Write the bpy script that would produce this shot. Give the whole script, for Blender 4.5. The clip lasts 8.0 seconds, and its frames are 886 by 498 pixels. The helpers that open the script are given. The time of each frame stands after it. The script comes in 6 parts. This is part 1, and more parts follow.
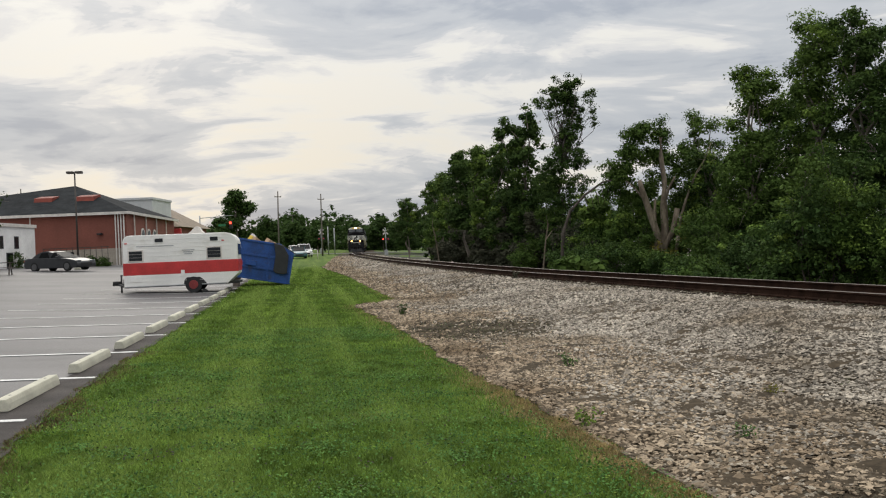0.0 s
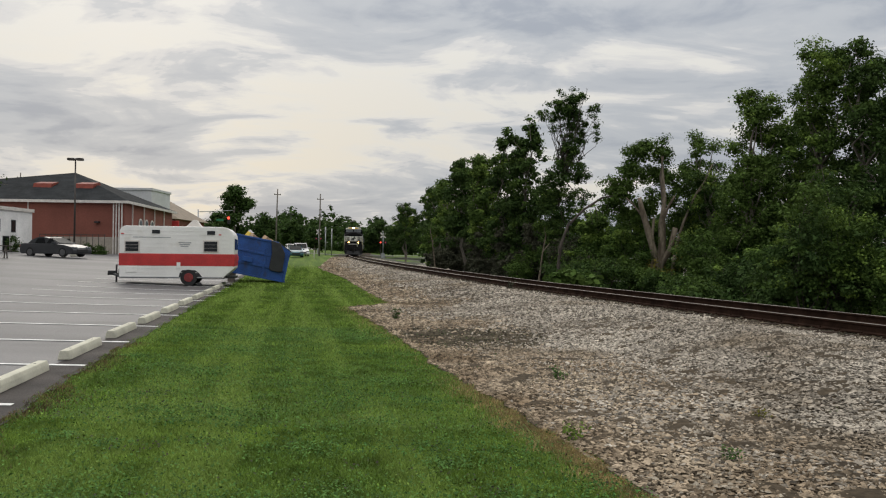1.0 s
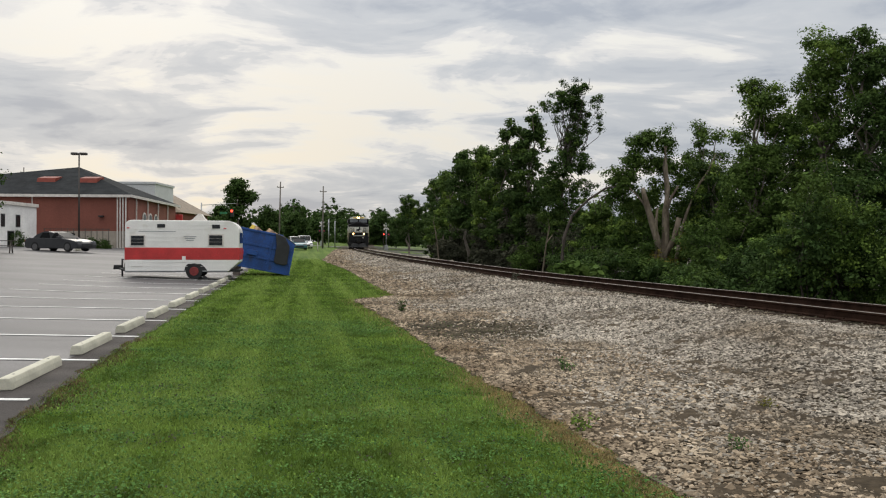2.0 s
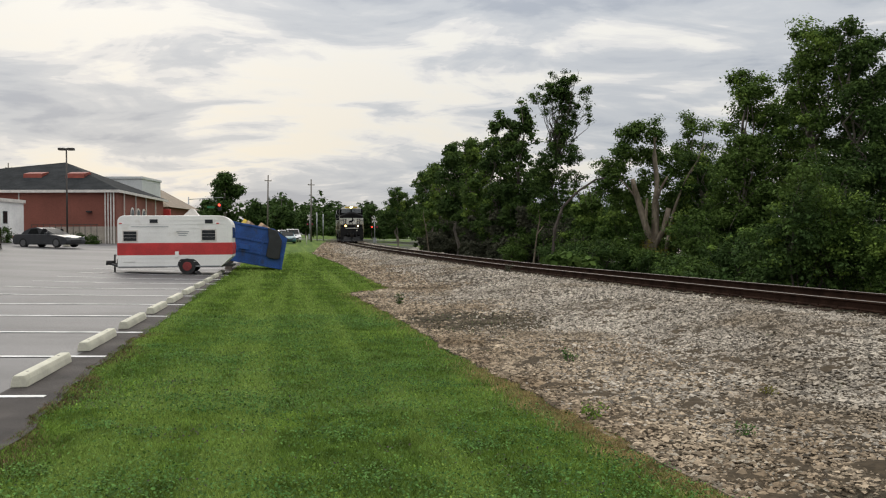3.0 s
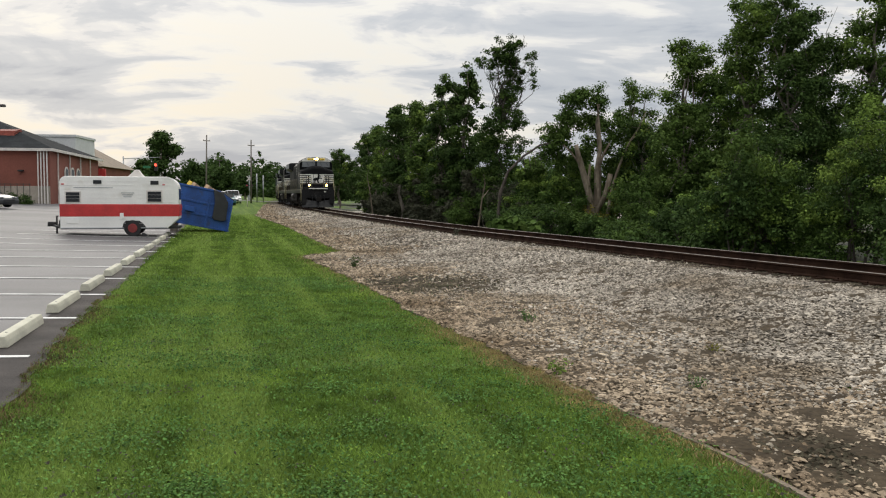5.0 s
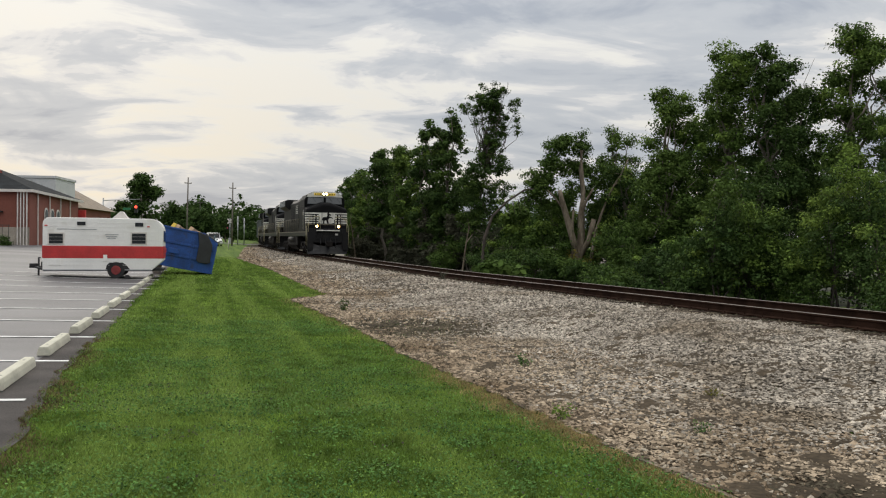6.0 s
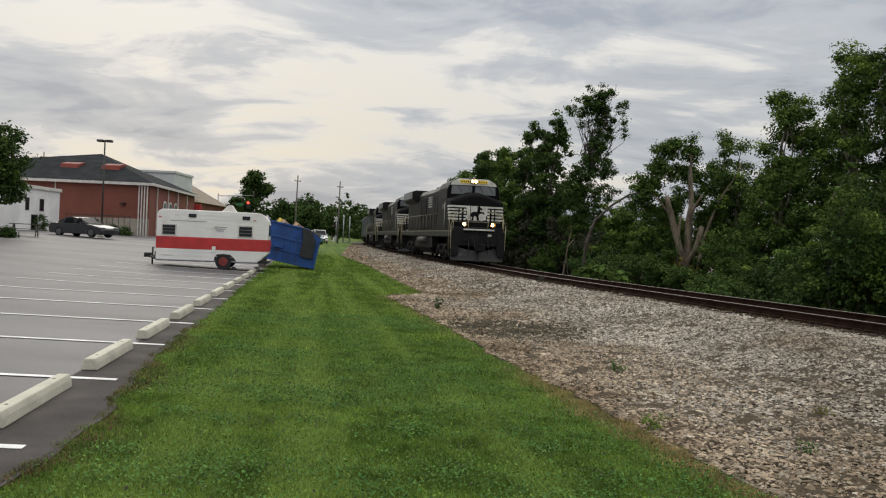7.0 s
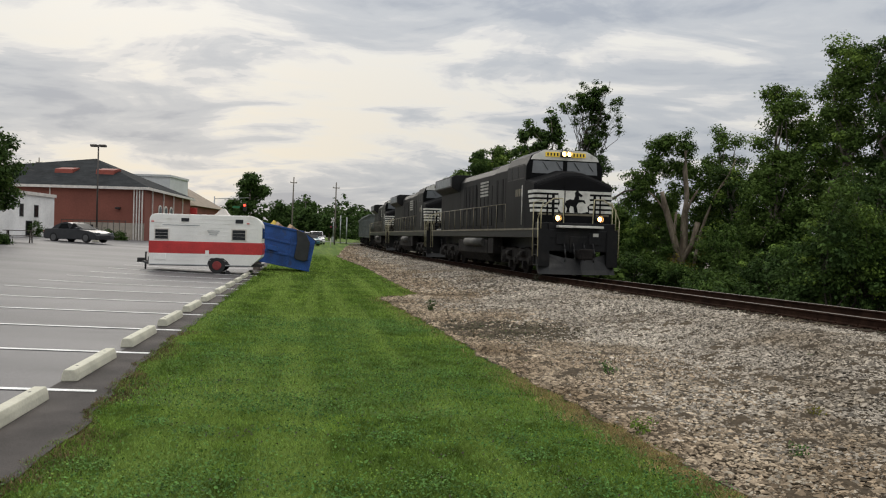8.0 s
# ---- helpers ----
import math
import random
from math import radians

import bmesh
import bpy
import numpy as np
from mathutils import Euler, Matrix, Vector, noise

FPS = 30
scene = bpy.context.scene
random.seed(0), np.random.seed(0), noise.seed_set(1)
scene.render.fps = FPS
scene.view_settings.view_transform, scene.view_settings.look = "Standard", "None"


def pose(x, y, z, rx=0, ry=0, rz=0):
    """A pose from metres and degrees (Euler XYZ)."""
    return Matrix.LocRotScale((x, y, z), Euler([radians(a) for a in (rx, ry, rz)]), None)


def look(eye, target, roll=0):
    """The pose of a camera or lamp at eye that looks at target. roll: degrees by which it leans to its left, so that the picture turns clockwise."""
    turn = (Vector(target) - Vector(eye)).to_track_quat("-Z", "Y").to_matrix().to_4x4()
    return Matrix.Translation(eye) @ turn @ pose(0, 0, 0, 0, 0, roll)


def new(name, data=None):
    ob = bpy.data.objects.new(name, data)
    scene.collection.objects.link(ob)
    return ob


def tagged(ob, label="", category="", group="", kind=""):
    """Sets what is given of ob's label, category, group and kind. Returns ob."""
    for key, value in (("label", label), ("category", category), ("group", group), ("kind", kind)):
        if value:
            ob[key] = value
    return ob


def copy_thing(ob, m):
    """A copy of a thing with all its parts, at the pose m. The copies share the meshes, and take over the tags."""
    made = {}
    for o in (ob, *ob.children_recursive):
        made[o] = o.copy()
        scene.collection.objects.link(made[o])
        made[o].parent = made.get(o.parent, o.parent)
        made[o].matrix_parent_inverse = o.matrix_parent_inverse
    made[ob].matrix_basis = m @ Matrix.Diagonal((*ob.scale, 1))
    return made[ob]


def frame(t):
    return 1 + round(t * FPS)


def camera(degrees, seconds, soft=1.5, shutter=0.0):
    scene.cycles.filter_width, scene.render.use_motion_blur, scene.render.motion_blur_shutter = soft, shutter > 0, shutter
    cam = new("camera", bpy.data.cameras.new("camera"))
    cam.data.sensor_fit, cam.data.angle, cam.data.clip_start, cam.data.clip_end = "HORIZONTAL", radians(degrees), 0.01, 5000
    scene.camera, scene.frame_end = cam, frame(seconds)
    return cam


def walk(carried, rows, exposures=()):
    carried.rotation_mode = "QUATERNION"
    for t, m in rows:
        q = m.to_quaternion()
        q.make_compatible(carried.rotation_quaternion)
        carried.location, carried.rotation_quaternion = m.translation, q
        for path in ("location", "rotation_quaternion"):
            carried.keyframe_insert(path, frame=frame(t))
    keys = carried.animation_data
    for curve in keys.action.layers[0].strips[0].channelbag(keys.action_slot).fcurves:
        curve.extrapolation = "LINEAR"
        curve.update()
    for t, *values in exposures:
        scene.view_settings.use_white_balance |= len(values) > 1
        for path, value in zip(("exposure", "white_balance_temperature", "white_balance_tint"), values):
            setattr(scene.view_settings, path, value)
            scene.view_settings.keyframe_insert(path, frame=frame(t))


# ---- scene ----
cam = camera(56.4, 8.0, soft=1.15)
PATH = [
    (0, (0.144, 0.441, 1.593), (0.175, 2.44, 1.589), -2.4),
    (0.5, (0.158, 0.461, 1.592), (0.214, 2.46, 1.59), -1.6),
    (1, (0.141, 0.427, 1.596), (0.18, 2.426, 1.608), 0.7),
    (1.5, (0.155, 0.407, 1.599), (0.164, 2.407, 1.6), 0.7),
    (2.8, (-0.115, 0.207, 1.664), (-0.036, 2.205, 1.640), -0.62),
    (3, (-0.142, 0.190, 1.652), (-0.079, 2.188, 1.623), -0.29),
    (3.5, (-0.181, 0.062, 1.668), (-0.161, 2.061, 1.616), 0.80),
    (4, (-0.190, -0.073, 1.672), (-0.189, 1.924, 1.558), 0.90),
    (4.5, (-0.240, -0.162, 1.696), (-0.169, 1.832, 1.558), 0.53),
    (4.7, (-0.343, -0.198, 1.692), (-0.217, 1.794, 1.556), 0.26),
    (5.8, (-0.781, -0.265, 1.730), (-0.452, 1.707, 1.698), 0.64),
    (6, (-0.767, -0.238, 1.697), (-0.510, 1.746, 1.684), 0.57),
    (6.5, (-0.688, -0.086, 1.634), (-0.536, 1.908, 1.650), 1.18),
    (7, (-0.593, 0.018, 1.620), (-0.584, 2.018, 1.608), 2.41),
    (7.5, (-0.563, 0.050, 1.636), (-0.716, 2.044, 1.573), 1.97),
    (8, (-0.442, 0.174, 1.668), (-0.429, 2.174, 1.654), 1.49),
]
walk(cam, [(t, look(eye, target, roll)) for t, eye, target, roll in PATH],
     exposures=((0, -0.05), (0.5, -0.17), (1, -0.18), (1.5, -0.06), (3, 0.0), (4.5, 0.08), (6, -0.05), (7, -0.15), (7.5, -0.15), (8, -0.08)))

# ---- sky and sun ----
world = bpy.data.worlds.new("overcast_evening")
scene.world = world
world.use_nodes = True
wn, wl = world.node_tree.nodes, world.node_tree.links
wn.clear()


def wnode(kind, **values):
    n = wn.new(kind)
    for key, value in values.items():
        n.inputs[key].default_value = value
    return n


w_out = wn.new("ShaderNodeOutputWorld")
w_bg = wnode("ShaderNodeBackground", Strength=1.0)
w_sky = wn.new("ShaderNodeTexSky")
w_sky.sky_type, w_sky.sun_disc = "NISHITA", False
w_sky.sun_elevation, w_sky.sun_rotation = radians(14), radians(-20)
w_co = wn.new("ShaderNodeTexCoord")
w_sep = wn.new("ShaderNodeSeparateXYZ")
wl.new(w_co.outputs["Generated"], w_sep.inputs[0])


def wmath(op, a, b=None, c=None, clamp=False):
    n = wn.new("ShaderNodeMath")
    n.operation, n.use_clamp = op, clamp
    for i, v in enumerate((a, b, c)):
        if v is None:
            continue
        if isinstance(v, (int, float)):
            n.inputs[i].default_value = v
        else:
            wl.new(v, n.inputs[i])
    return n.outputs[0]


# clouds lie on a flat layer, so that they crowd towards the horizon
w_h = wmath("ADD", wmath("MAXIMUM", w_sep.outputs[2], 0.0), 0.20)
w_u = wmath("DIVIDE", w_sep.outputs[0], w_h)
w_v = wmath("DIVIDE", w_sep.outputs[1], w_h)
w_p = wn.new("ShaderNodeCombineXYZ")
wl.new(w_u, w_p.inputs[0]), wl.new(w_v, w_p.inputs[1])


def wnoise(scale, detail, rough, offset, stretch=1.0, distortion=0.0):
    mp = wn.new("ShaderNodeMapping")
    mp.inputs["Location"].default_value = offset
    mp.inputs["Scale"].default_value = (-scale * stretch, scale, scale)
    wl.new(w_p.outputs[0], mp.inputs[0])
    n = wnode("ShaderNodeTexNoise", Scale=1.0, Detail=detail, Roughness=rough, Distortion=distortion)
    wl.new(mp.outputs[0], n.inputs["Vector"])
    return n.outputs["Fac"]


def wramp(fac, stops):
    r = wn.new("ShaderNodeValToRGB")
    r.color_ramp.interpolation = "EASE"
    for i, (at, col) in enumerate(stops):
        e = r.color_ramp.elements[i] if i < 2 else r.color_ramp.elements.new(at)
        e.position, e.color = at, (*col, 1)
    wl.new(fac, r.inputs[0])
    return r.outputs[0]


def wmix(fac, a, b):
    n = wn.new("ShaderNodeMix")
    n.data_type = "RGBA"
    if isinstance(fac, (int, float)):
        n.inputs[0].default_value = fac
    else:
        wl.new(fac, n.inputs[0])
    for socket, v in ((6, a), (7, b)):
        if isinstance(v, tuple):
            n.inputs[socket].default_value = (*v, 1)
        else:
            wl.new(v, n.inputs[socket])
    return n.outputs[2]


w_big = wnoise(0.95, 8, 0.55, (1.75, 7.4, 0), 0.7, 0.4)
w_fine = wnoise(3.0, 8, 0.58, (0.4, 5.2, 0), 0.7, 0.8)
w_dens = wmath("ADD", wmath("MULTIPLY", w_big, 0.68), wmath("MULTIPLY", w_fine, 0.32))
w_dens = wmath("ADD", wmath("MULTIPLY", wmath("SUBTRACT", w_dens, 0.49), 2.1), 0.51)
w_cloud = wramp(w_dens, [(0.40, (0.86, 0.845, 0.80)), (0.68, (0.42, 0.455, 0.515)), (0.465, (0.745, 0.74, 0.735)), (0.495, (0.63, 0.645, 0.665)), (0.555, (0.56, 0.585, 0.62))])
# low gaps glow warm
w_low = wmath("SUBTRACT", 1.0, wmath("MULTIPLY", w_sep.outputs[2], 3.6), None, True)
# and most of all towards the sun
w_side = wmath("SUBTRACT", 1.0, wmath("ABSOLUTE", wmath("MULTIPLY", wmath("ADD", w_sep.outputs[0], 0.22), 2.0)), None, True)
w_warm = wmath("MULTIPLY", w_low, wmath("ADD", 0.25, wmath("MULTIPLY", w_side, 0.75)))
w_gap = wmath("MULTIPLY", wmath("MULTIPLY", wmath("SUBTRACT", 0.45, w_dens), 9.0, None, True), w_warm, None, True)
w_col = wmix(w_gap, w_cloud, (0.97, 0.87, 0.70))
w_nish = wn.new("ShaderNodeVectorMath")
w_nish.operation = "SCALE"
w_nish.inputs["Scale"].default_value = 0.04
wl.new(w_sky.outputs[0], w_nish.inputs[0])
w_all = wmix(0.93, w_nish.outputs[0], w_col)
# an overcast sky is brightest overhead
w_up = wmath("ADD", 0.92, wmath("MULTIPLY", wmath("POWER", wmath("MAXIMUM", w_sep.outputs[2], 0.0), 1.5), 1.45))
wl.new(w_up, w_bg.inputs["Strength"])
wl.new(w_all, w_bg.inputs[0])
wl.new(w_bg.outputs[0], w_out.inputs[0])
world.cycles.sampling_method = "AUTOMATIC"

sun_data = bpy.data.lights.new("sun", "SUN")
sun_data.energy, sun_data.angle, sun_data.color = 0.8, radians(25), (1.0, 0.93, 0.82)
sun = new("sun", sun_data)
# low in the west, ahead and to the left
sun.matrix_world = look((-20, 55, 30), (0, 0, 0))

# ---- materials ----
def material(name, color, rough=0.7, metal=0.0, var=0.25, scale=3.0, fine=40.0, bump=0.2, bump_scale=60.0, color2=None,
             random_object=0.0, island=0.0, emission=0.0, spec=0.5, coords="Object", stretch=(1, 1, 1), dirt=None, dirt_scale=1.2, dirt_at=0.58, streak=None):
    """A surface with colour variation at two scales, fine relief and, if wanted, dirt."""
    m = bpy.data.materials.new(name)
    m.use_nodes = True
    n, l = m.node_tree.nodes, m.node_tree.links
    b = n["Principled BSDF"]
    b.inputs["Roughness"].default_value, b.inputs["Metallic"].default_value = rough, metal
    b.inputs["Specular IOR Level"].default_value = spec
    co = n.new("ShaderNodeTexCoord")
    mp = n.new("ShaderNodeMapping")
    mp.inputs["Scale"].default_value = stretch
    l.new(co.outputs[coords], mp.inputs[0])

    def noise_at(s, detail=5):
        t = n.new("ShaderNodeTexNoise")
        t.inputs["Scale"].default_value, t.inputs["Detail"].default_value = s, detail
        l.new(mp.outputs[0], t.inputs["Vector"])
        return t.outputs["Fac"]

    def mixed(fac, a, c, mode="MIX"):
        x = n.new("ShaderNodeMix")
        x.data_type, x.blend_type = "RGBA", mode
        for s, v in ((0, fac), (6, a), (7, c)):
            if isinstance(v, (int, float)):
                x.inputs[s].default_value = v
            elif isinstance(v, tuple):
                x.inputs[s].default_value = (*v[:3], 1)
            else:
                l.new(v, x.inputs[s])
        return x.outputs[2]

    def ranged(value, lo, hi, a=0.0, c=1.0):
        r = n.new("ShaderNodeMapRange")
        for i, v in enumerate((lo, hi, a, c)):
            r.inputs[i + 1].default_value = v
        l.new(value, r.inputs[0])
        return r.outputs[0]

    second = color2 or tuple(max(0.0, v * (1 - var)) for v in color)
    first = tuple(min(1.0, v * (1 + var * 0.5)) for v in color) if not color2 else color
    big = ranged(noise_at(scale), 0.35, 0.65)
    col = mixed(big, first, second)
    small = ranged(noise_at(fine, 3), 0.3, 0.7, 1 - var * 0.7, 1 + var * 0.7)
    g = n.new("ShaderNodeCombineColor")
    for i in range(3):
        l.new(small, g.inputs[i])
    col = mixed(1.0, col, g.outputs[0], "MULTIPLY")
    if dirt:
        col = mixed(ranged(noise_at(dirt_scale, 7), dirt_at, dirt_at + 0.14, 0, 0.8), col, dirt)
    if streak:
        turn = n.new("ShaderNodeMapping")
        turn.inputs["Rotation"].default_value = (0, 0, radians(-8.6))
        thin = n.new("ShaderNodeMapping")
        thin.inputs["Scale"].default_value = (1.5, 0.05, 1)
        l.new(co.outputs[coords], turn.inputs[0]), l.new(turn.outputs[0], thin.inputs[0])
        t = n.new("ShaderNodeTexNoise")
        t.inputs["Scale"].default_value, t.inputs["Detail"].default_value = 1.0, 3
        l.new(thin.outputs[0], t.inputs["Vector"])
        col = mixed(ranged(t.outputs["Fac"], 0.45, 0.62, 0, 0.75), col, streak)
    for amount, kind, socket in ((random_object, "ShaderNodeObjectInfo", "Random"), (island, "ShaderNodeNewGeometry", "Random Per Island")):
        if amount:
            i = n.new(kind)
            v = ranged(i.outputs[socket], 0, 1, 1 - amount, 1 + amount)
            k = n.new("ShaderNodeCombineColor")
            for j in range(3):
                l.new(v, k.inputs[j])
            col = mixed(1.0, col, k.outputs[0], "MULTIPLY")
    l.new(col, b.inputs["Base Color"])
    if bump:
        h = n.new("ShaderNodeBump")
        h.inputs["Strength"].default_value, h.inputs["Distance"].default_value = bump, 0.02
        l.new(noise_at(bump_scale, 4), h.inputs["Height"])
        l.new(h.outputs[0], b.inputs["Normal"])
    if emission:
        b.inputs["Emission Color"].default_value, b.inputs["Emission Strength"].default_value = (*color, 1), emission
    return m


def leaf_material(name, color, light, island=0.35, streak=None, var=0.3, fine=6.0, through_light=0.22):
    m = material(name, color, 0.75, color2=light, var=var, scale=0.6, fine=fine, bump=0, island=island, spec=0.06, streak=streak)
    n, l = m.node_tree.nodes, m.node_tree.links
    b, out = n["Principled BSDF"], n["Material Output"]
    tr = n.new("ShaderNodeBsdfTranslucent")
    l.new(b.inputs["Base Color"].links[0].from_socket, tr.inputs[0])
    mx = n.new("ShaderNodeMixShader")
    mx.inputs[0].default_value = through_light
    l.new(b.outputs[0], mx.inputs[1]), l.new(tr.outputs[0], mx.inputs[2]), l.new(mx.outputs[0], out.inputs[0])
    return m


def glass_material(name, color, rough=0.05):
    m = material(name, color, rough, var=0.1, bump=0, spec=0.35)
    m.node_tree.nodes["Principled BSDF"].inputs["Coat Weight"].default_value = 0.15
    return m


M_GRASS = material("lawn", (0.085, 0.14, 0.022), 0.9, color2=(0.06, 0.11, 0.016), var=0.5, scale=0.5, fine=24, bump=0.8, bump_scale=45,
                   dirt=(0.15, 0.12, 0.05), dirt_scale=0.8, dirt_at=0.64, spec=0.1, streak=(0.13, 0.19, 0.032))
M_BLADE = leaf_material("grass_blade", (0.182, 0.272, 0.052), (0.100, 0.168, 0.031), 0.45, (0.25, 0.35, 0.085), 0.65, 2.6, 0.3)
M_CLOVER = leaf_material("clover_leaf", (0.06, 0.140, 0.036), (0.115, 0.215, 0.055), 0.6)
M_STRAWDARK = material("brown_dead_grass", (0.15, 0.10, 0.05), 0.95, var=0.5, island=0.5, bump=0)
M_STRAW = material("dry_grass", (0.36, 0.27, 0.12), 0.9, var=0.4, island=0.35, bump=0)
M_ASPHALT = material("worn_asphalt", (0.132, 0.127, 0.130), 0.64, spec=0.5, color2=(0.076, 0.073, 0.076), var=0.4, scale=0.3, fine=70, bump=0.22, bump_scale=140,
                     dirt=(0.052, 0.05, 0.052), dirt_scale=0.45, dirt_at=0.56, stretch=(0.6, 1.3, 1))
M_DARKASPHALT = material("dark_asphalt_edge", (0.075, 0.066, 0.062), 0.85, spec=0.2, var=0.35, scale=1.5, fine=90, bump=0.5, bump_scale=140)
M_PAINT = material("worn_white_paint", (0.80, 0.80, 0.78), 0.7, var=0.25, scale=3, fine=60, bump=0.2, dirt=(0.3, 0.3, 0.3), dirt_scale=5, dirt_at=0.62)
M_CONCRETE = material("cast_concrete", (0.58, 0.56, 0.46), 0.9, var=0.12, scale=2.0, fine=40, bump=0.25, bump_scale=60, random_object=0.08,
                      dirt=(0.40, 0.38, 0.31), dirt_scale=2.2, dirt_at=0.6)
M_BALLAST = material("ballast_bed", (0.082, 0.062, 0.040), 0.95, color2=(0.045, 0.034, 0.022), var=0.5, scale=0.45, fine=16, bump=1.0, bump_scale=15,
                     dirt=(0.085, 0.07, 0.052), dirt_scale=0.22, dirt_at=0.6, spec=0.15)
M_STONE = material("ballast_stone", (0.41, 0.365, 0.305), 0.9, color2=(0.25, 0.218, 0.178), var=0.35, scale=0.5, fine=30, bump=0.3, bump_scale=50, island=0.75, spec=0.2, dirt=(0.2, 0.155, 0.105), dirt_scale=0.4, dirt_at=0.52)
M_STONEBROWN = material("earthy_stone", (0.37, 0.302, 0.222), 0.95, color2=(0.23, 0.175, 0.12), var=0.35, scale=0.7, fine=30, bump=0.3, bump_scale=50, island=0.75, spec=0.1, dirt=(0.14, 0.10, 0.062), dirt_scale=0.6, dirt_at=0.52)
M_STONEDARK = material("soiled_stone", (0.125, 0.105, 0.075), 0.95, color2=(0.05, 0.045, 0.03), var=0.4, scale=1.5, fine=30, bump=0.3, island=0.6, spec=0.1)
M_STONE1 = material("loose_stone", (0.37, 0.32, 0.25), 0.9, var=0.35, scale=3, fine=30, bump=0.3, bump_scale=50, random_object=0.45, spec=0.2)
M_EDGING = material("soiled_concrete_edging", (0.24, 0.19, 0.14), 0.95, var=0.5, scale=3, fine=30, bump=0.4, dirt=(0.08, 0.06, 0.04), dirt_scale=4, dirt_at=0.5)
M_SOIL = material("bare_soil", (0.05, 0.042, 0.03), 0.95, var=0.4, scale=1.5, fine=30, bump=0.8, bump_scale=30)
M_FLOOR = material("wood_floor_litter", (0.05, 0.055, 0.03), 0.95, var=0.5, scale=0.8, fine=20, bump=0.8, bump_scale=20)
M_RAIL = material("rusty_rail", (0.035, 0.019, 0.013), 0.95, spec=0.04, var=0.4, scale=3, fine=50, bump=0.3)
M_RAILTOP = material("polished_rail_head", (0.25, 0.22, 0.195), 0.5, metal=1.0, var=0.15, scale=4, fine=30, bump=0.05)
M_TIE = material("creosoted_tie", (0.035, 0.024, 0.018), 0.95, spec=0.06, var=0.4, scale=4, fine=60, bump=0.6, random_object=0.3)
M_BARK = material("grey_bark", (0.22, 0.19, 0.155), 0.95, color2=(0.13, 0.11, 0.09), var=0.4, scale=3, fine=18, bump=0.9, bump_scale=18, stretch=(1, 1, 0.3))
M_BARKDARK = material("dark_bark", (0.085, 0.07, 0.058), 0.95, var=0.4, scale=3, fine=18, bump=0.8, bump_scale=18)
M_DEAD = material("bleached_dead_wood", (0.23, 0.19, 0.14), 0.9, color2=(0.085, 0.064, 0.042), var=0.45, scale=3.5, fine=18, bump=0.8, bump_scale=20, stretch=(1, 1, 0.25))
# in crowns, the darker and lighter leaf tones also carry shade and skylight
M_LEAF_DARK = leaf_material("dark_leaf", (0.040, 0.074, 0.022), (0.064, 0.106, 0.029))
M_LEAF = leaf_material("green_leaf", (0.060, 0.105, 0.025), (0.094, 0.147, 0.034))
M_LEAF_LIGHT = leaf_material("lit_top_and_weed_leaf", (0.130, 0.208, 0.042), (0.178, 0.252, 0.052))
M_LEAF_GREY = leaf_material("dusty_brush", (0.055, 0.06, 0.038), (0.075, 0.075, 0.05))
M_LEAF_YELLOW = leaf_material("yellowing_leaf", (0.19, 0.16, 0.035), (0.12, 0.14, 0.03))
M_WHITE = material("white_trailer_paint", (0.84, 0.83, 0.80), 0.45, var=0.06, scale=1.5, fine=20, bump=0.05, dirt=(0.70, 0.68, 0.63), dirt_scale=2.5, dirt_at=0.6)
M_RED = material("red_trailer_paint", (0.52, 0.035, 0.035), 0.45, var=0.15, scale=2, fine=20, bump=0.05)
M_BLACK = material("black_steel", (0.018, 0.018, 0.019), 0.6, var=0.4, scale=3, fine=30, bump=0.15)
M_RUBBER = material("tyre_rubber", (0.02, 0.02, 0.021), 0.85, var=0.3, bump=0.2)
M_HUB = material("red_wheel_hub", (0.25, 0.03, 0.03), 0.55, var=0.3)
M_GLASS = glass_material("dark_window_glass", (0.014, 0.016, 0.018), 0.2)
M_GLASSLIGHT = glass_material("reflecting_windshield", (0.16, 0.17, 0.18), 0.12)
M_DARKPANE = material("unlit_window", (0.012, 0.013, 0.014), 0.5, var=0.2, bump=0, spec=0.12)
M_BLUE = material("blue_dumpster_paint", (0.010, 0.066, 0.27), 0.55, var=0.3, scale=2, fine=20, bump=0.15, dirt=(0.03, 0.045, 0.11), dirt_scale=3, dirt_at=0.57)
M_PLASTIC = material("black_plastic_lid", (0.022, 0.024, 0.028), 0.5, var=0.3, bump=0.1)
M_CARD = material("cardboard", (0.48, 0.33, 0.2), 0.9, var=0.2, bump=0.1)
M_YELLOWBAG = material("yellow_plastic", (0.65, 0.45, 0.04), 0.6, var=0.2, bump=0.1)
M_BRICKWALL = material("red_brick", (0.225, 0.078, 0.056), 0.9, var=0.14, scale=0.4, fine=8, bump=0.3, bump_scale=14)
M_BRICKBAND = material("pale_block_base", (0.36, 0.32, 0.27), 0.9, var=0.2, scale=0.8, fine=8, bump=0.3)
M_ROOF = material("dark_shingles", (0.026, 0.029, 0.032), 0.95, spec=0.08, var=0.35, scale=1.0, fine=6, bump=0.4, bump_scale=12)
M_ROOFTAN = material("tan_shingles", (0.26, 0.21, 0.16), 0.9, var=0.2, scale=0.8, fine=6, bump=0.3)
M_ORANGE = material("orange_dormer", (0.21, 0.036, 0.02), 0.7, var=0.2)
M_TRIM = material("white_trim", (0.66, 0.62, 0.58), 0.7, var=0.15)
M_STUCCO = material("white_stucco", (0.82, 0.81, 0.80), 0.9, var=0.12, scale=0.6, fine=10, bump=0.2)
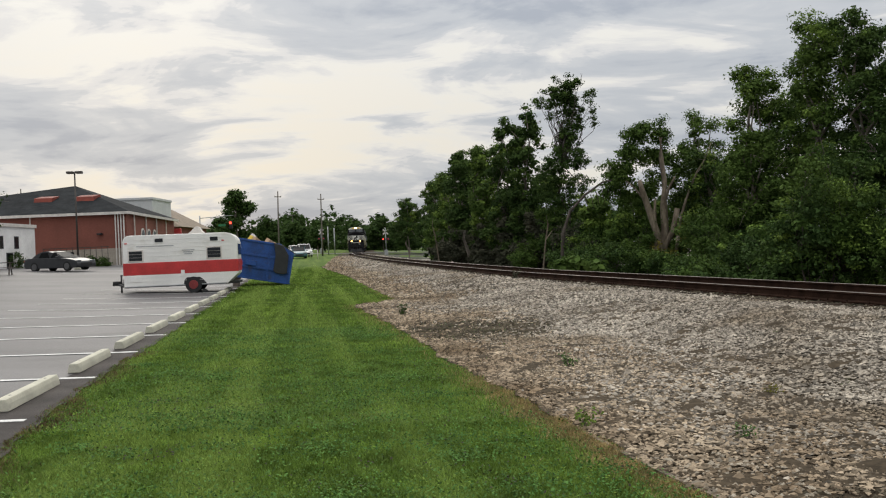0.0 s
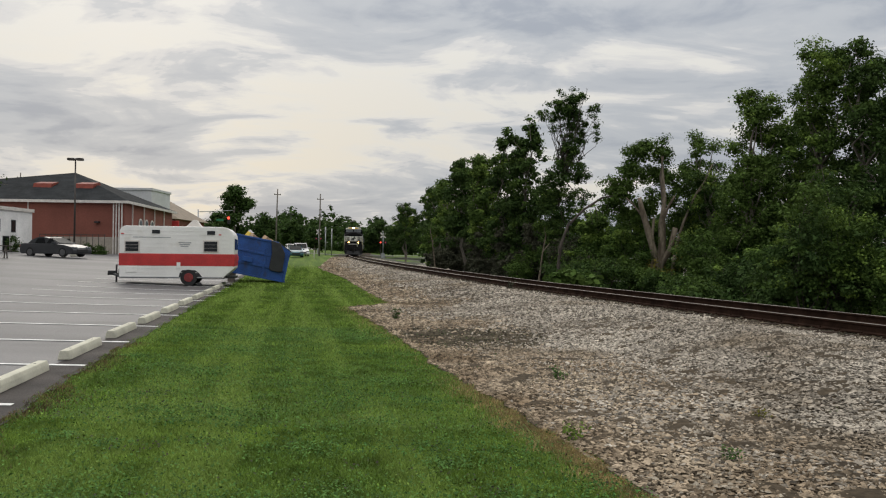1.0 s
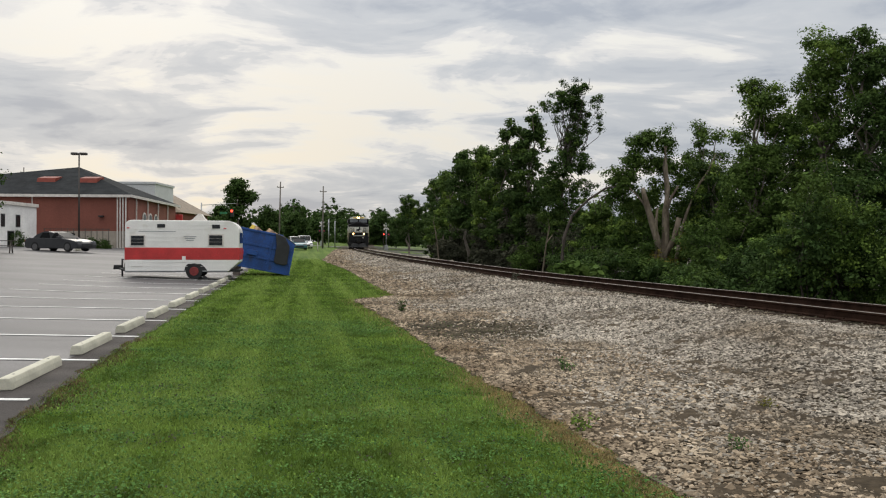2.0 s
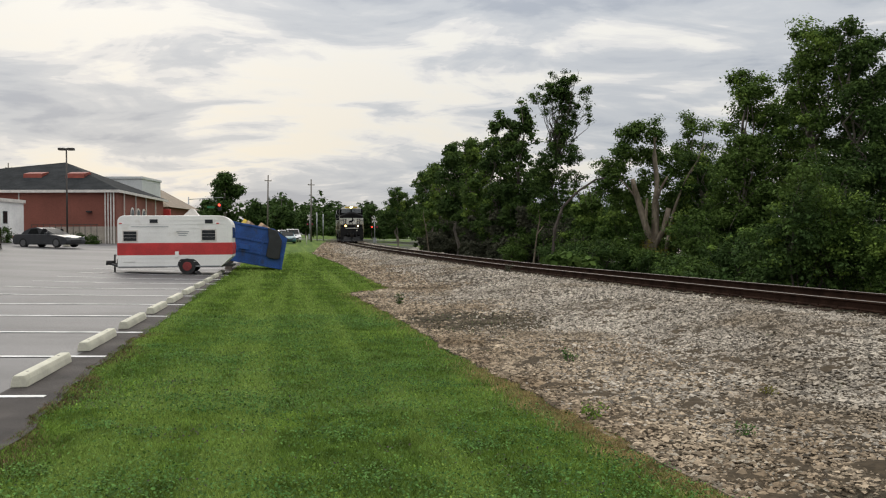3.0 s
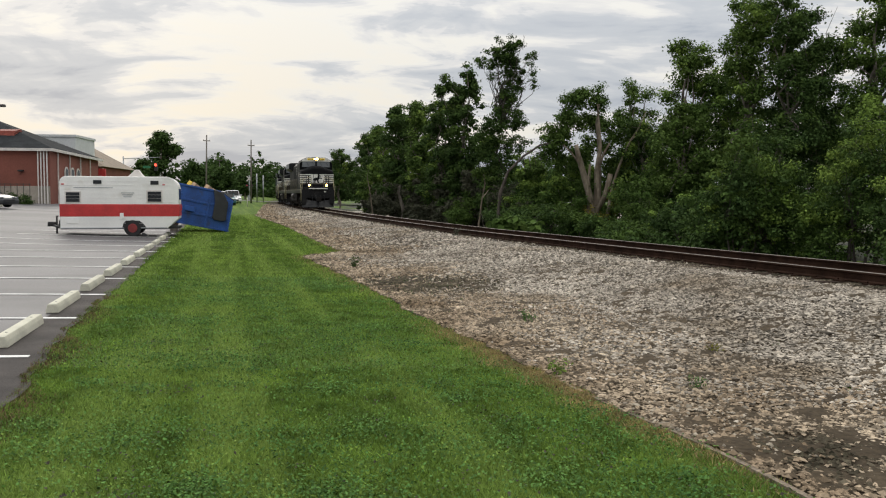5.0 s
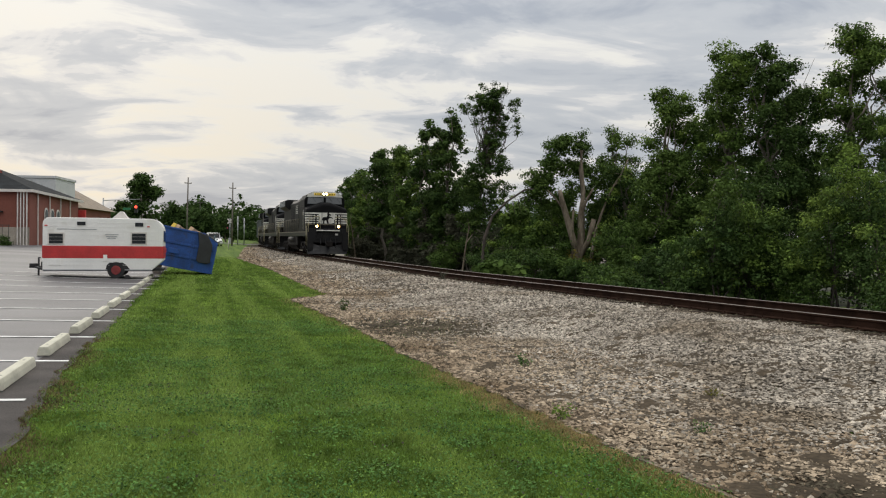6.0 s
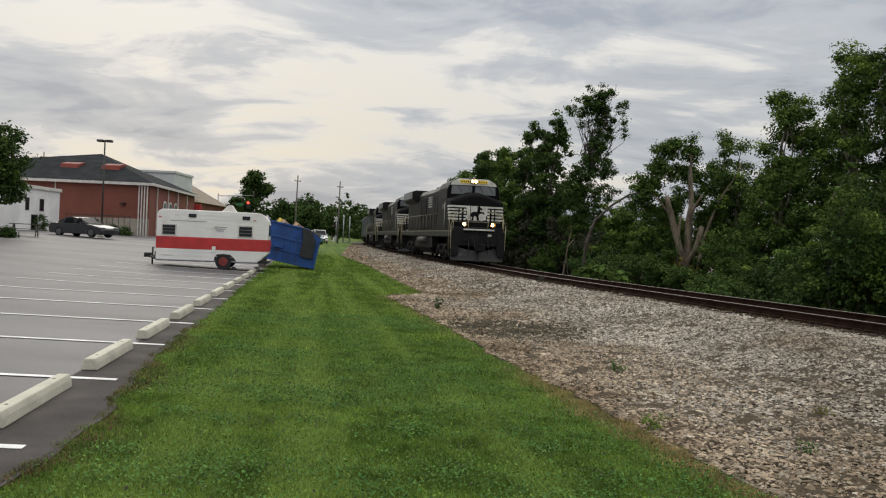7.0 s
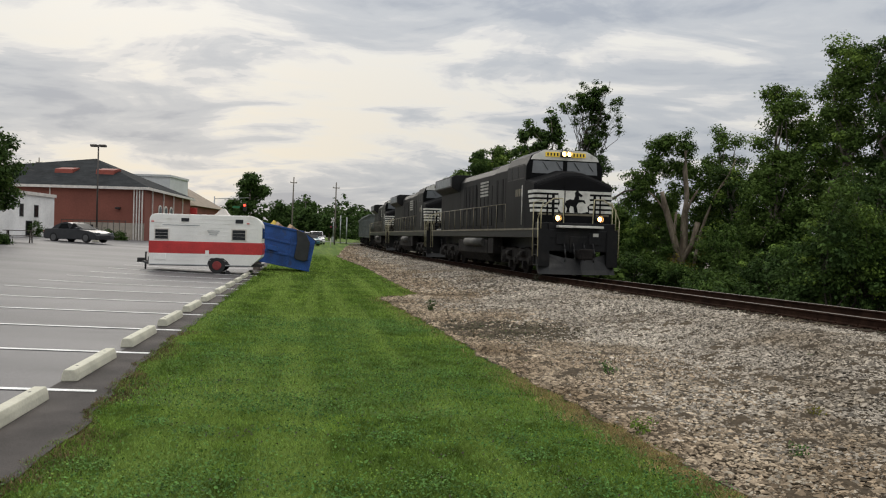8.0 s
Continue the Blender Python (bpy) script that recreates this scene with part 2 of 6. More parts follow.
M_METALWALL = material("pale_metal_cladding", (0.60, 0.61, 0.61), 0.6, var=0.1, scale=0.5, fine=6, bump=0.1)
M_POLE = material("weathered_wood_pole", (0.16, 0.14, 0.12), 0.9, var=0.3, bump=0.3, stretch=(1, 1, 0.2))
M_GALV = material("galvanised_steel", (0.38, 0.39, 0.4), 0.5, metal=0.6, var=0.15)
M_BRONZE = material("dark_bronze_pole", (0.05, 0.042, 0.036), 0.5, var=0.2)
M_RIM = material("dark_alloy_rim", (0.16, 0.16, 0.165), 0.45, metal=0.6, var=0.1, bump=0)
M_CARGREY = material("grey_car_paint", (0.06, 0.062, 0.067), 0.3, metal=0.3, spec=0.3, var=0.1, bump=0)
M_CARWHITE = material("white_car_paint", (0.72, 0.72, 0.72), 0.35, var=0.05, bump=0)
M_CARBLUE = material("teal_car_paint", (0.05, 0.14, 0.17), 0.35, var=0.05, bump=0)
M_CHROME = material("bright_metal", (0.6, 0.6, 0.6), 0.3, metal=1.0, var=0.1, bump=0)
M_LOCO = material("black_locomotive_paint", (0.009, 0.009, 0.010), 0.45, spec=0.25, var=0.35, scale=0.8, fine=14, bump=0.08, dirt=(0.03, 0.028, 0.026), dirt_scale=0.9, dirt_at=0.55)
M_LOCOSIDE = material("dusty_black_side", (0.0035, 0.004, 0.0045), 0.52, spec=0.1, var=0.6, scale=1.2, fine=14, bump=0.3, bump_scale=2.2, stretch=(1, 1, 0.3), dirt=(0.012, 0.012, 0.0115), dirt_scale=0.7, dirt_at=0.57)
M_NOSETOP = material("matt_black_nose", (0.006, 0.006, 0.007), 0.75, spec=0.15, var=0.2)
M_UNDER = material("grimy_running_gear", (0.017, 0.015, 0.014), 0.9, spec=0.15, var=0.5, scale=2, fine=20, bump=0.4, dirt=(0.05, 0.043, 0.038), dirt_scale=2.0, dirt_at=0.56)
M_PLOUGH = material("worn_plough_steel", (0.016, 0.016, 0.017), 0.5, spec=0.3, var=0.4, scale=2, fine=18, bump=0.2, dirt=(0.05, 0.048, 0.046), dirt_scale=1.6, dirt_at=0.56)
M_TANK = material("dusty_tank", (0.05, 0.047, 0.043), 0.7, var=0.4, scale=1.5, fine=16, bump=0.1, dirt=(0.02, 0.018, 0.017), dirt_scale=1.5, dirt_at=0.52)
M_STRIPE = material("white_nose_stripe", (0.66, 0.65, 0.60), 0.5, var=0.12, dirt=(0.42, 0.40, 0.36), dirt_scale=3, dirt_at=0.56)
M_CREAM = material("cream_handrail", (0.40, 0.36, 0.22), 0.5, var=0.2)
M_SILLPALE = material("dusty_white_lettering", (0.34, 0.33, 0.30), 0.6, var=0.3)
M_SILL = material("dirty_cream_sill", (0.15, 0.13, 0.09), 0.6, var=0.3)
M_BOARD = material("amber_number_board", (0.72, 0.50, 0.05), 0.5, var=0.1, bump=0, emission=0.28)
M_LAMP = material("lit_headlight", (1.0, 0.52, 0.15), 0.3, var=0, bump=0, emission=28)
M_LAMPDIM = material("lit_ditch_light", (1.0, 0.48, 0.13), 0.3, var=0, bump=0, emission=22)
M_REDLAMP = material("lit_red_signal", (1.0, 0.06, 0.03), 0.4, var=0, bump=0, emission=3.5)
M_HOPPER = material("grey_green_hopper", (0.14, 0.155, 0.15), 0.7, var=0.25, scale=0.8, fine=10, dirt=(0.09, 0.085, 0.075), dirt_scale=1.0)
M_SIGNRED = material("red_sign", (0.55, 0.05, 0.05), 0.5, var=0.1)
M_GREENSIGN = material("green_sign", (0.02, 0.16, 0.07), 0.5, var=0.1)


# ---- building helpers ----
def thing(name, x, y, z, rz=0.0, label="", category="", group="", rx=0.0, ry=0.0):
    ob = new(name)
    ob.matrix_world = pose(x, y, z, rx, ry, rz)
    ob.empty_display_size = 0.2
    return tagged(ob, label, category, group)


def part(name, bm, mat, parent=None, label=""):
    me = bpy.data.meshes.new(name)
    bm.to_mesh(me)
    bm.free()
    for m in mat if isinstance(mat, (list, tuple)) else (mat,):
        me.materials.append(m)
    ob = new(name, me)
    ob.parent = parent
    return tagged(ob, label)


def piece(name, mesh, parent, m):
    ob = new(name, mesh)
    ob.parent = parent
    ob.matrix_basis = m
    return ob


def box(bm, x0, x1, y0, y1, z0, z1, bevel=0.0, mat=0, m=None):
    before = set(bm.faces)
    made = bmesh.ops.create_cube(bm, size=1.0)["verts"]
    bmesh.ops.transform(bm, verts=made, matrix=Matrix.Translation(((x0 + x1) / 2, (y0 + y1) / 2, (z0 + z1) / 2)) @ Matrix.Diagonal((x1 - x0, y1 - y0, z1 - z0, 1)))
    if bevel:
        edges = list({e for v in made for e in v.link_edges})
        made = bmesh.ops.bevel(bm, geom=edges, offset=bevel, segments=2, affect="EDGES", profile=0.6)["verts"]
    faces = [f for f in bm.faces if f not in before]
    if m is not None:
        bmesh.ops.transform(bm, verts=list({v for f in faces for v in f.verts}), matrix=m)
    for f in faces:
        f.material_index = mat
    return bm


def tube(bm, a, b, r0, r1=None, sides=10, mat=0, caps=True):
    a, b = Vector(a), Vector(b)
    r1 = r0 if r1 is None else r1
    q = (b - a).to_track_quat("Z", "Y").to_matrix()
    rings = []
    for c, r in ((a, r0), (b, r1)):
        rings.append([bm.verts.new(c + q @ Vector((r * math.cos(i * math.tau / sides), r * math.sin(i * math.tau / sides), 0))) for i in range(sides)])
    for i in range(sides):
        f = bm.faces.new((rings[0][i], rings[0][(i + 1) % sides], rings[1][(i + 1) % sides], rings[1][i]))
        f.smooth, f.material_index = True, mat
    if caps:
        bm.faces.new(rings[0][::-1]).material_index = mat
        bm.faces.new(rings[1]).material_index = mat
    return bm


def pipe(bm, points, r, sides=8):
    for a, b in zip(points, points[1:]):
        tube(bm, a, b, r, sides=sides)
    return bm


def prism(bm, outline, axis, lo, hi, mat=0, bevel=0.0):
    """A closed outline of (a, b) drawn out along an axis: x takes (y, z), y takes (x, z), z takes (x, y)."""
    def put(p, w):
        return {"x": (w, p[0], p[1]), "y": (p[0], w, p[1]), "z": (p[0], p[1], w)}[axis]
    before = set(bm.faces)
    one, two = [bm.verts.new(put(p, lo)) for p in outline], [bm.verts.new(put(p, hi)) for p in outline]
    n = len(outline)
    made = [bm.faces.new(one), bm.faces.new(two[::-1])]
    for i in range(n):
        made.append(bm.faces.new((one[i], two[i], two[(i + 1) % n], one[(i + 1) % n])))
    bmesh.ops.recalc_face_normals(bm, faces=made)
    if bevel:
        bmesh.ops.bevel(bm, geom=list({e for f in made for e in f.edges}), offset=bevel, segments=2, affect="EDGES", profile=0.6)
    for f in bm.faces:
        if f not in before:
            f.material_index = mat
    return bm


def bm_new():
    return bmesh.new()


def from_arrays(name, verts, faces, mat, parent=None):
    me = bpy.data.meshes.new(name)
    verts, faces = np.asarray(verts, np.float32), np.asarray(faces, np.int32)
    k = faces.shape[1]
    me.vertices.add(len(verts)), me.loops.add(faces.size), me.polygons.add(len(faces))
    me.vertices.foreach_set("co", verts.ravel())
    me.loops.foreach_set("vertex_index", faces.ravel())
    me.polygons.foreach_set("loop_start", np.arange(0, faces.size, k, dtype=np.int32))
    me.update(calc_edges=True)
    me.materials.append(mat)
    ob = new(name, me)
    ob.parent = parent
    return ob


# ---- the lie of the land ----
BEND_END = 170.0


def track_x(y):
    """The track's centre line: a long bend that straightens out far off."""
    y = np.asarray(y, float)
    c = np.minimum(y, BEND_END)
    return 11.3 - 0.2367 * c + 0.00049 * c * c + (y - c) * (-0.2367 + 0.00098 * BEND_END)


def track_slope(y):
    return -0.2367 + 0.00098 * np.minimum(np.asarray(y, float), BEND_END)


def rise(y):
    return 0.0065 * np.clip(np.asarray(y, float) - 30, 0, 190)


def rail_z(y):
    return 0.55 + 0.0062 * np.clip(np.asarray(y, float) - 32, 0, 190)


def from_track(x, y):
    """Metres across from the track's centre line, to the camera's side positive."""
    return (track_x(y) - x) / np.sqrt(1 + track_slope(y) ** 2)


def lawn_z(x, y):
    x = np.asarray(x, float)
    return -0.021 * np.clip(x, -10, 4) + 0.04 * np.clip(-10 - x, 0, 30) + rise(y)


def smooth(a):
    a = np.clip(a, 0, 1)
    return a * a * (3 - 2 * a)


def ground_z(x, y):
    u = from_track(x, y)
    base = lawn_z(x, y)
    bed = rail_z(y) - 0.215
    k = np.where(u >= 0, 1 - smooth((u - 1.7) / 4.2), 1 - smooth((-u - 1.7) / 3.0))
    off = np.where(u < 0, base - 0.25 * smooth((-u - 2) / 4), base)
    return off + (bed - off) * k


GRAVEL_EDGE = ((-30, 8.0), (-6, 3.7), (0, 2.7), (4.74, 2.04), (5.58, 1.86), (6.2, 1.66), (7.22, 1.43), (8.58, 1.13), (10.55, 0.68), (12.04, 0.3), (14.06, -0.01),
               (16.31, -0.47), (18.16, -0.83), (20.64, -1.38), (22.8, -1.88), (24.2, -2.1), (24.8, -1.5), (26.5, -1.03), (28.67, -1.43), (33.8, -2.36), (44.1, -4.08),
               (53.6, -6.0), (65, -8.3), (110, -12.6), (160, -17.2), (500, -43))


def gravel_x(y):
    y = np.asarray(y, float)
    e = np.interp(y, [p[0] for p in GRAVEL_EDGE], [p[1] for p in GRAVEL_EDGE])
    return e + 0.03 * np.sin(y * 2.9) + 0.03 * np.sin(y * 7.3 + 1) + 0.02 * np.sin(y * 17.0)


LOT_EDGE = ((-30, 2.0), (4.5, -3.1), (6.5, -3.28), (7.35, -3.42), (8.2, -3.64), (9.1, -3.84), (10.1, -4.03), (11.3, -4.23), (13.4, -4.55), (15.8, -4.92),
            (20.4, -5.68), (24.0, -6.28), (32.0, -7.55), (120, -21.0))


def lot_edge_x(y):
    """The edge of the car park against the lawn."""
    y = np.asarray(y, float)
    e = np.interp(y, [p[0] for p in LOT_EDGE], [p[1] for p in LOT_EDGE])
    return e + 0.02 * np.sin(y * 4.7) + 0.015 * np.sin(y * 11.1 + 2) + 0.012 * np.sin(y * 23.0)


def sheet(name, ys, xs_of, z_of, mat, label, kind="structure", jitter=0.0):
    rows = [xs_of(y) for y in ys]
    n = len(rows[0])
    X, Y = np.array(rows), np.repeat(np.array(ys, float)[:, None], n, 1)
    Z = z_of(X, Y)
    if jitter:
        Z = Z + np.random.RandomState(5).normal(0, jitter, Z.shape)
    i = np.arange((len(ys) - 1) * n).reshape(-1, n)[:, :-1].ravel()
    ob = from_arrays(name, np.stack([X, Y, Z], -1).reshape(-1, 3), np.stack([i, i + 1, i + n + 1, i + n], -1), mat)
    ob.data.shade_smooth()
    return tagged(ob, label, kind=kind)


ys_all = np.concatenate([np.arange(-30, 0, 2.0), np.arange(0, 40, 0.5), np.arange(40, 120, 2.0), np.arange(120, 500, 10.0), [600, 900, 1500, 3000]])
xs_all = np.concatenate([[-2500, -900, -400, -200, -120, -80, -60], np.arange(-50, -12, 2.0), np.arange(-12, 14, 0.4), np.arange(14, 40, 2.0), [50, 80, 150, 400, 1000, 2500]])
sheet("ground", ys_all, lambda y: xs_all, lambda x, y: ground_z(x, y) - 0.012, M_GRASS, "mown green lawn strip with clover and dry patches")

ys_lot = np.concatenate([np.arange(-20, 40, 0.4), np.arange(40, 86, 2.0)])
lot_t = np.concatenate([np.linspace(0, 0.2, 12), np.linspace(0.25, 1, 12)])
sheet("parking_lot", ys_lot, lambda y: lot_edge_x(y) - 60 * lot_t, lambda x, y: lawn_z(x, y) + 0.002, M_ASPHALT, "wide grey worn asphalt car park")
sheet("asphalt_edge_strip", ys_lot, lambda y: np.linspace(float(lot_edge_x(y)) + 0.03, -4.07 - 0.1517 * (y - 11.2) - 0.62 - 0.05 * math.sin(y * 0.9), 5), lambda x, y: lawn_z(x, y) + 0.007, M_DARKASPHALT,
      "darker damp asphalt strip along the lawn edge")

ys_bed = np.concatenate([np.arange(-25, 40, 0.18), np.arange(40, 120, 1.0), np.arange(120, 480, 8.0)])
bed_t = np.linspace(0, 1, 60)
sheet("ballast_bed", ys_bed, lambda y: gravel_x(y) * (1 - bed_t) + (track_x(y) + 3.6) * bed_t, lambda x, y: ground_z(x, y) + 0.012, M_BALLAST,
      "broad bed of grey-brown crushed stone beside the track", jitter=0.012)
sheet("wood_floor", np.concatenate([np.arange(-30, 120, 2.0), np.arange(120, 200, 10.0)]), lambda y: track_x(y) + np.linspace(3.4, 40, 12),
      lambda x, y: ground_z(x, y) + 0.02, M_FLOOR, "dark leaf litter under the trees", jitter=0.05)

# painted bay lines, 2.74 m apart
LINE_DIR = np.array((-0.15, 0.9887))
LINE_ACROSS = np.array((-0.9965, -0.075))
bay_lines = tagged(new("bay_markings"), "faded white parking bay lines painted on asphalt", kind="structure")


def bay_line(n):
    a = np.array((-4.25, 11.2)) + LINE_DIR * 2.74 * (n - 1)
    bm = bm_new()
    for k in range(14):
        p, q = a + LINE_ACROSS * (0.41 * k), a + LINE_ACROSS * (0.41 * (k + 1))
        vs = []
        for c, s in ((p, -0.05), (q, -0.05), (q, 0.05), (p, 0.05)):
            x, y = c[0] + LINE_DIR[0] * s, c[1] + LINE_DIR[1] * s
            vs.append((x, y, float(lawn_z(x, y)) + 0.010))
        lo = [bm.verts.new(v) for v in vs]
        hi = [bm.verts.new((v[0], v[1], v[2] + 0.004)) for v in vs]
        bm.faces.new(hi)
        for i in range(4):
            bm.faces.new((lo[i], lo[(i + 1) % 4], hi[(i + 1) % 4], hi[i]))
    part("bay_line", bm, M_PAINT, bay_lines)


for n in range(-3, 13):
    bay_line(n)


def wheel_stop_mesh():
    bm = bm_new()
    prism(bm, [(-0.085, 0), (0.085, 0), (0.075, 0.075), (0.055, 0.125), (-0.055, 0.125), (-0.075, 0.075)], "y", -0.9, 0.9, bevel=0.012)
    for y in (-0.6, 0.6):
        tube(bm, (0, y, 0.12), (0, y, 0.1275), 0.016, sides=8, mat=1)
    return bm


stop_first = None
for n in range(-3, 10):
    c = np.array((-4.25, 11.2)) + LINE_DIR * 2.74 * (n - 0.495) + LINE_ACROSS * 0.40
    at = pose(c[0], c[1], float(lawn_z(c[0], c[1])) + 0.006, 0, 0.0, 8.6)
    if stop_first is None:
        stop_first = part("wheel_stop", wheel_stop_mesh(), (M_CONCRETE, M_BLACK))
        stop_first.matrix_world = at
        tagged(stop_first, "pale cast concrete wheel stop on the asphalt", "wheel stop", "row of wheel stops")
    else:
        copy_thing(stop_first, at)


# ---- the track ----
track = tagged(new("railway_track"), "single rusty railway track on dark timber ties", kind="structure")


def rail(side):
    ys = np.concatenate([np.arange(-25, 60, 1.0), np.arange(60, 170, 2.5), np.arange(170, 470, 10.0)])
    profile = [(-0.07, -0.172), (0.07, -0.172), (0.07, -0.155), (0.012, -0.135), (0.012, -0.045), (0.037, -0.035), (0.037, -0.004), (0.03, 0.0),
               (-0.03, 0.0), (-0.037, -0.004), (-0.037, -0.035), (-0.012, -0.045), (-0.012, -0.135), (-0.07, -0.155)]
    bm = bm_new()
    last = None
    for y in ys:
        s = float(track_slope(y))
        ax = Vector((1, -s, 0)).normalized()
        c = Vector((float(track_x(y)), y, float(rail_z(y)))) + ax * side * 0.755
        ring = [bm.verts.new(c + ax * a + Vector((0, 0, b))) for a, b in profile]
        if last:
            for i in range(len(profile)):
                f = bm.faces.new((last[i], last[(i + 1) % len(profile)], ring[(i + 1) % len(profile)], ring[i]))
                f.material_index = 1 if i in (7, 8) else 0
        last = ring
    return part("rail", bm, (M_RAIL, M_RAILTOP), track, "rusty steel rail with a polished head")


rail(-1), rail(1)

# timber ties, 0.54 m apart, ends showing above the stone
tie_bm = bm_new()
box(tie_bm, -1.32, 1.32, -0.115, 0.115, -0.17, 0.0, 0.012)
tie_mesh = bpy.data.meshes.new("tie")
tie_bm.to_mesh(tie_mesh), tie_bm.free()
tie_mesh.materials.append(M_TIE)
plate_bm = bm_new()
for sx in (-0.755, 0.755):
    box(plate_bm, sx - 0.19, sx + 0.19, -0.09, 0.09, 0.0, 0.02)
    for k in (-0.11, 0.11):
        tube(plate_bm, (sx + k, 0.05, 0.02), (sx + k, 0.05, 0.05), 0.014, sides=6)
plate_mesh = bpy.data.meshes.new("tie_plate")
plate_bm.to_mesh(plate_mesh), plate_bm.free()
plate_mesh.materials.append(M_RAIL)
tie_rand = random.Random(3)
y_tie, count_ties = 6.0, 0
far_ties = bm_new()
while y_tie < 260:
    s = float(track_slope(y_tie))
    m = pose(float(track_x(y_tie)) + tie_rand.uniform(-0.05, 0.05), y_tie, float(rail_z(y_tie)) - 0.184 + tie_rand.uniform(-0.008, 0.008), 0, 0,
             math.degrees(math.atan(-s)) + tie_rand.uniform(-0.8, 0.8))
    if count_ties < 150:
        piece("tie", tie_mesh, track, m)
        piece("tie_plate", plate_mesh, track, m)
    else:
        box(far_ties, -1.32, 1.32, -0.115, 0.115, -0.17, 0.0, 0, 0, m)
    count_ties += 1
    y_tie += 0.54 / math.sqrt(1 + s * s)
tagged(part("far_ties", far_ties, M_TIE, track), kind="stuff")


# ---- the train: three diesel locomotives and hopper cars; +x is forwards, z = 0 is the rail head ----
WHEEL_R = 0.53


def grab(bm, points, r=0.017):
    return pipe(bm, points, r, 6)


def wheelset_part(x, parent, r=WHEEL_R):
    bm = bm_new()
    for y in (-0.755, 0.755):
        k = 1 if y > 0 else -1
        tube(bm, (0, y - 0.065, 0), (0, y + 0.065, 0), r, sides=24)
        tube(bm, (0, y - 0.085 * k, 0), (0, y - 0.065 * k, 0), r + 0.025, sides=24)
        tube(bm, (0, y, 0), (0, y + k * 0.09, 0), r * 0.42, sides=12)
        for a in range(0, 360, 60):
            c, s = math.cos(radians(a)) * r * 0.68, math.sin(radians(a)) * r * 0.68
            tube(bm, (c, y + k * 0.06, s), (c, y + k * 0.075, s), 0.06, sides=6)
    tube(bm, (0, -0.8, 0), (0, 0.8, 0), 0.09, sides=10)
    ob = part("wheelset", bm, M_UNDER, parent)
    ob.matrix_basis = pose(x, 0, r)
    return ob


def truck_part(xc, parent, spread=1.85, axles=3, r=WHEEL_R):
    bm = bm_new()
    half = spread * (axles - 1) / 2
    for y in (-1.12, 1.12):
        outline = [(-half - 0.55, 0.62), (-half - 0.45, 0.86), (-half + 0.5, 0.98), (half - 0.5, 0.98), (half + 0.45, 0.86), (half + 0.55, 0.62),
                   (half + 0.25, 0.38), (half - 0.3, 0.50), (-half + 0.3, 0.50), (-half - 0.25, 0.38)]
        prism(bm, outline, "y", y - 0.09, y + 0.09, bevel=0.015)
        k = 0.13 if y > 0 else -0.13
        for i in range(axles):
            x = -half + i * spread
            box(bm, x - 0.22, x + 0.22, y + min(0, k), y + max(0, k), 0.36, 0.72, 0.02)
            tube(bm, (x, y, r), (x, y + k * 1.5, r), 0.13, sides=10)
            for dx in (-0.42, 0.42):
                tube(bm, (x + dx, y, 0.62), (x + dx, y, 1.02), 0.10, sides=8)
        for i in range(axles - 1):
            x = -half + (i + 0.5) * spread
            tube(bm, (x - 0.2, y + k, 0.78), (x + 0.25, y + k, 0.78), 0.12, sides=8)
            box(bm, x - 0.1, x + 0.1, y + min(0, k), y + max(0, k), 0.2, 0.5, 0.01)
    box(bm, -half, half, -1.05, 1.05, 0.72, 1.0)
    ob = part("truck_frame", bm, M_UNDER, parent, "grimy cast steel truck side frame")
    ob.matrix_basis = pose(xc, 0, 0)
    return ob


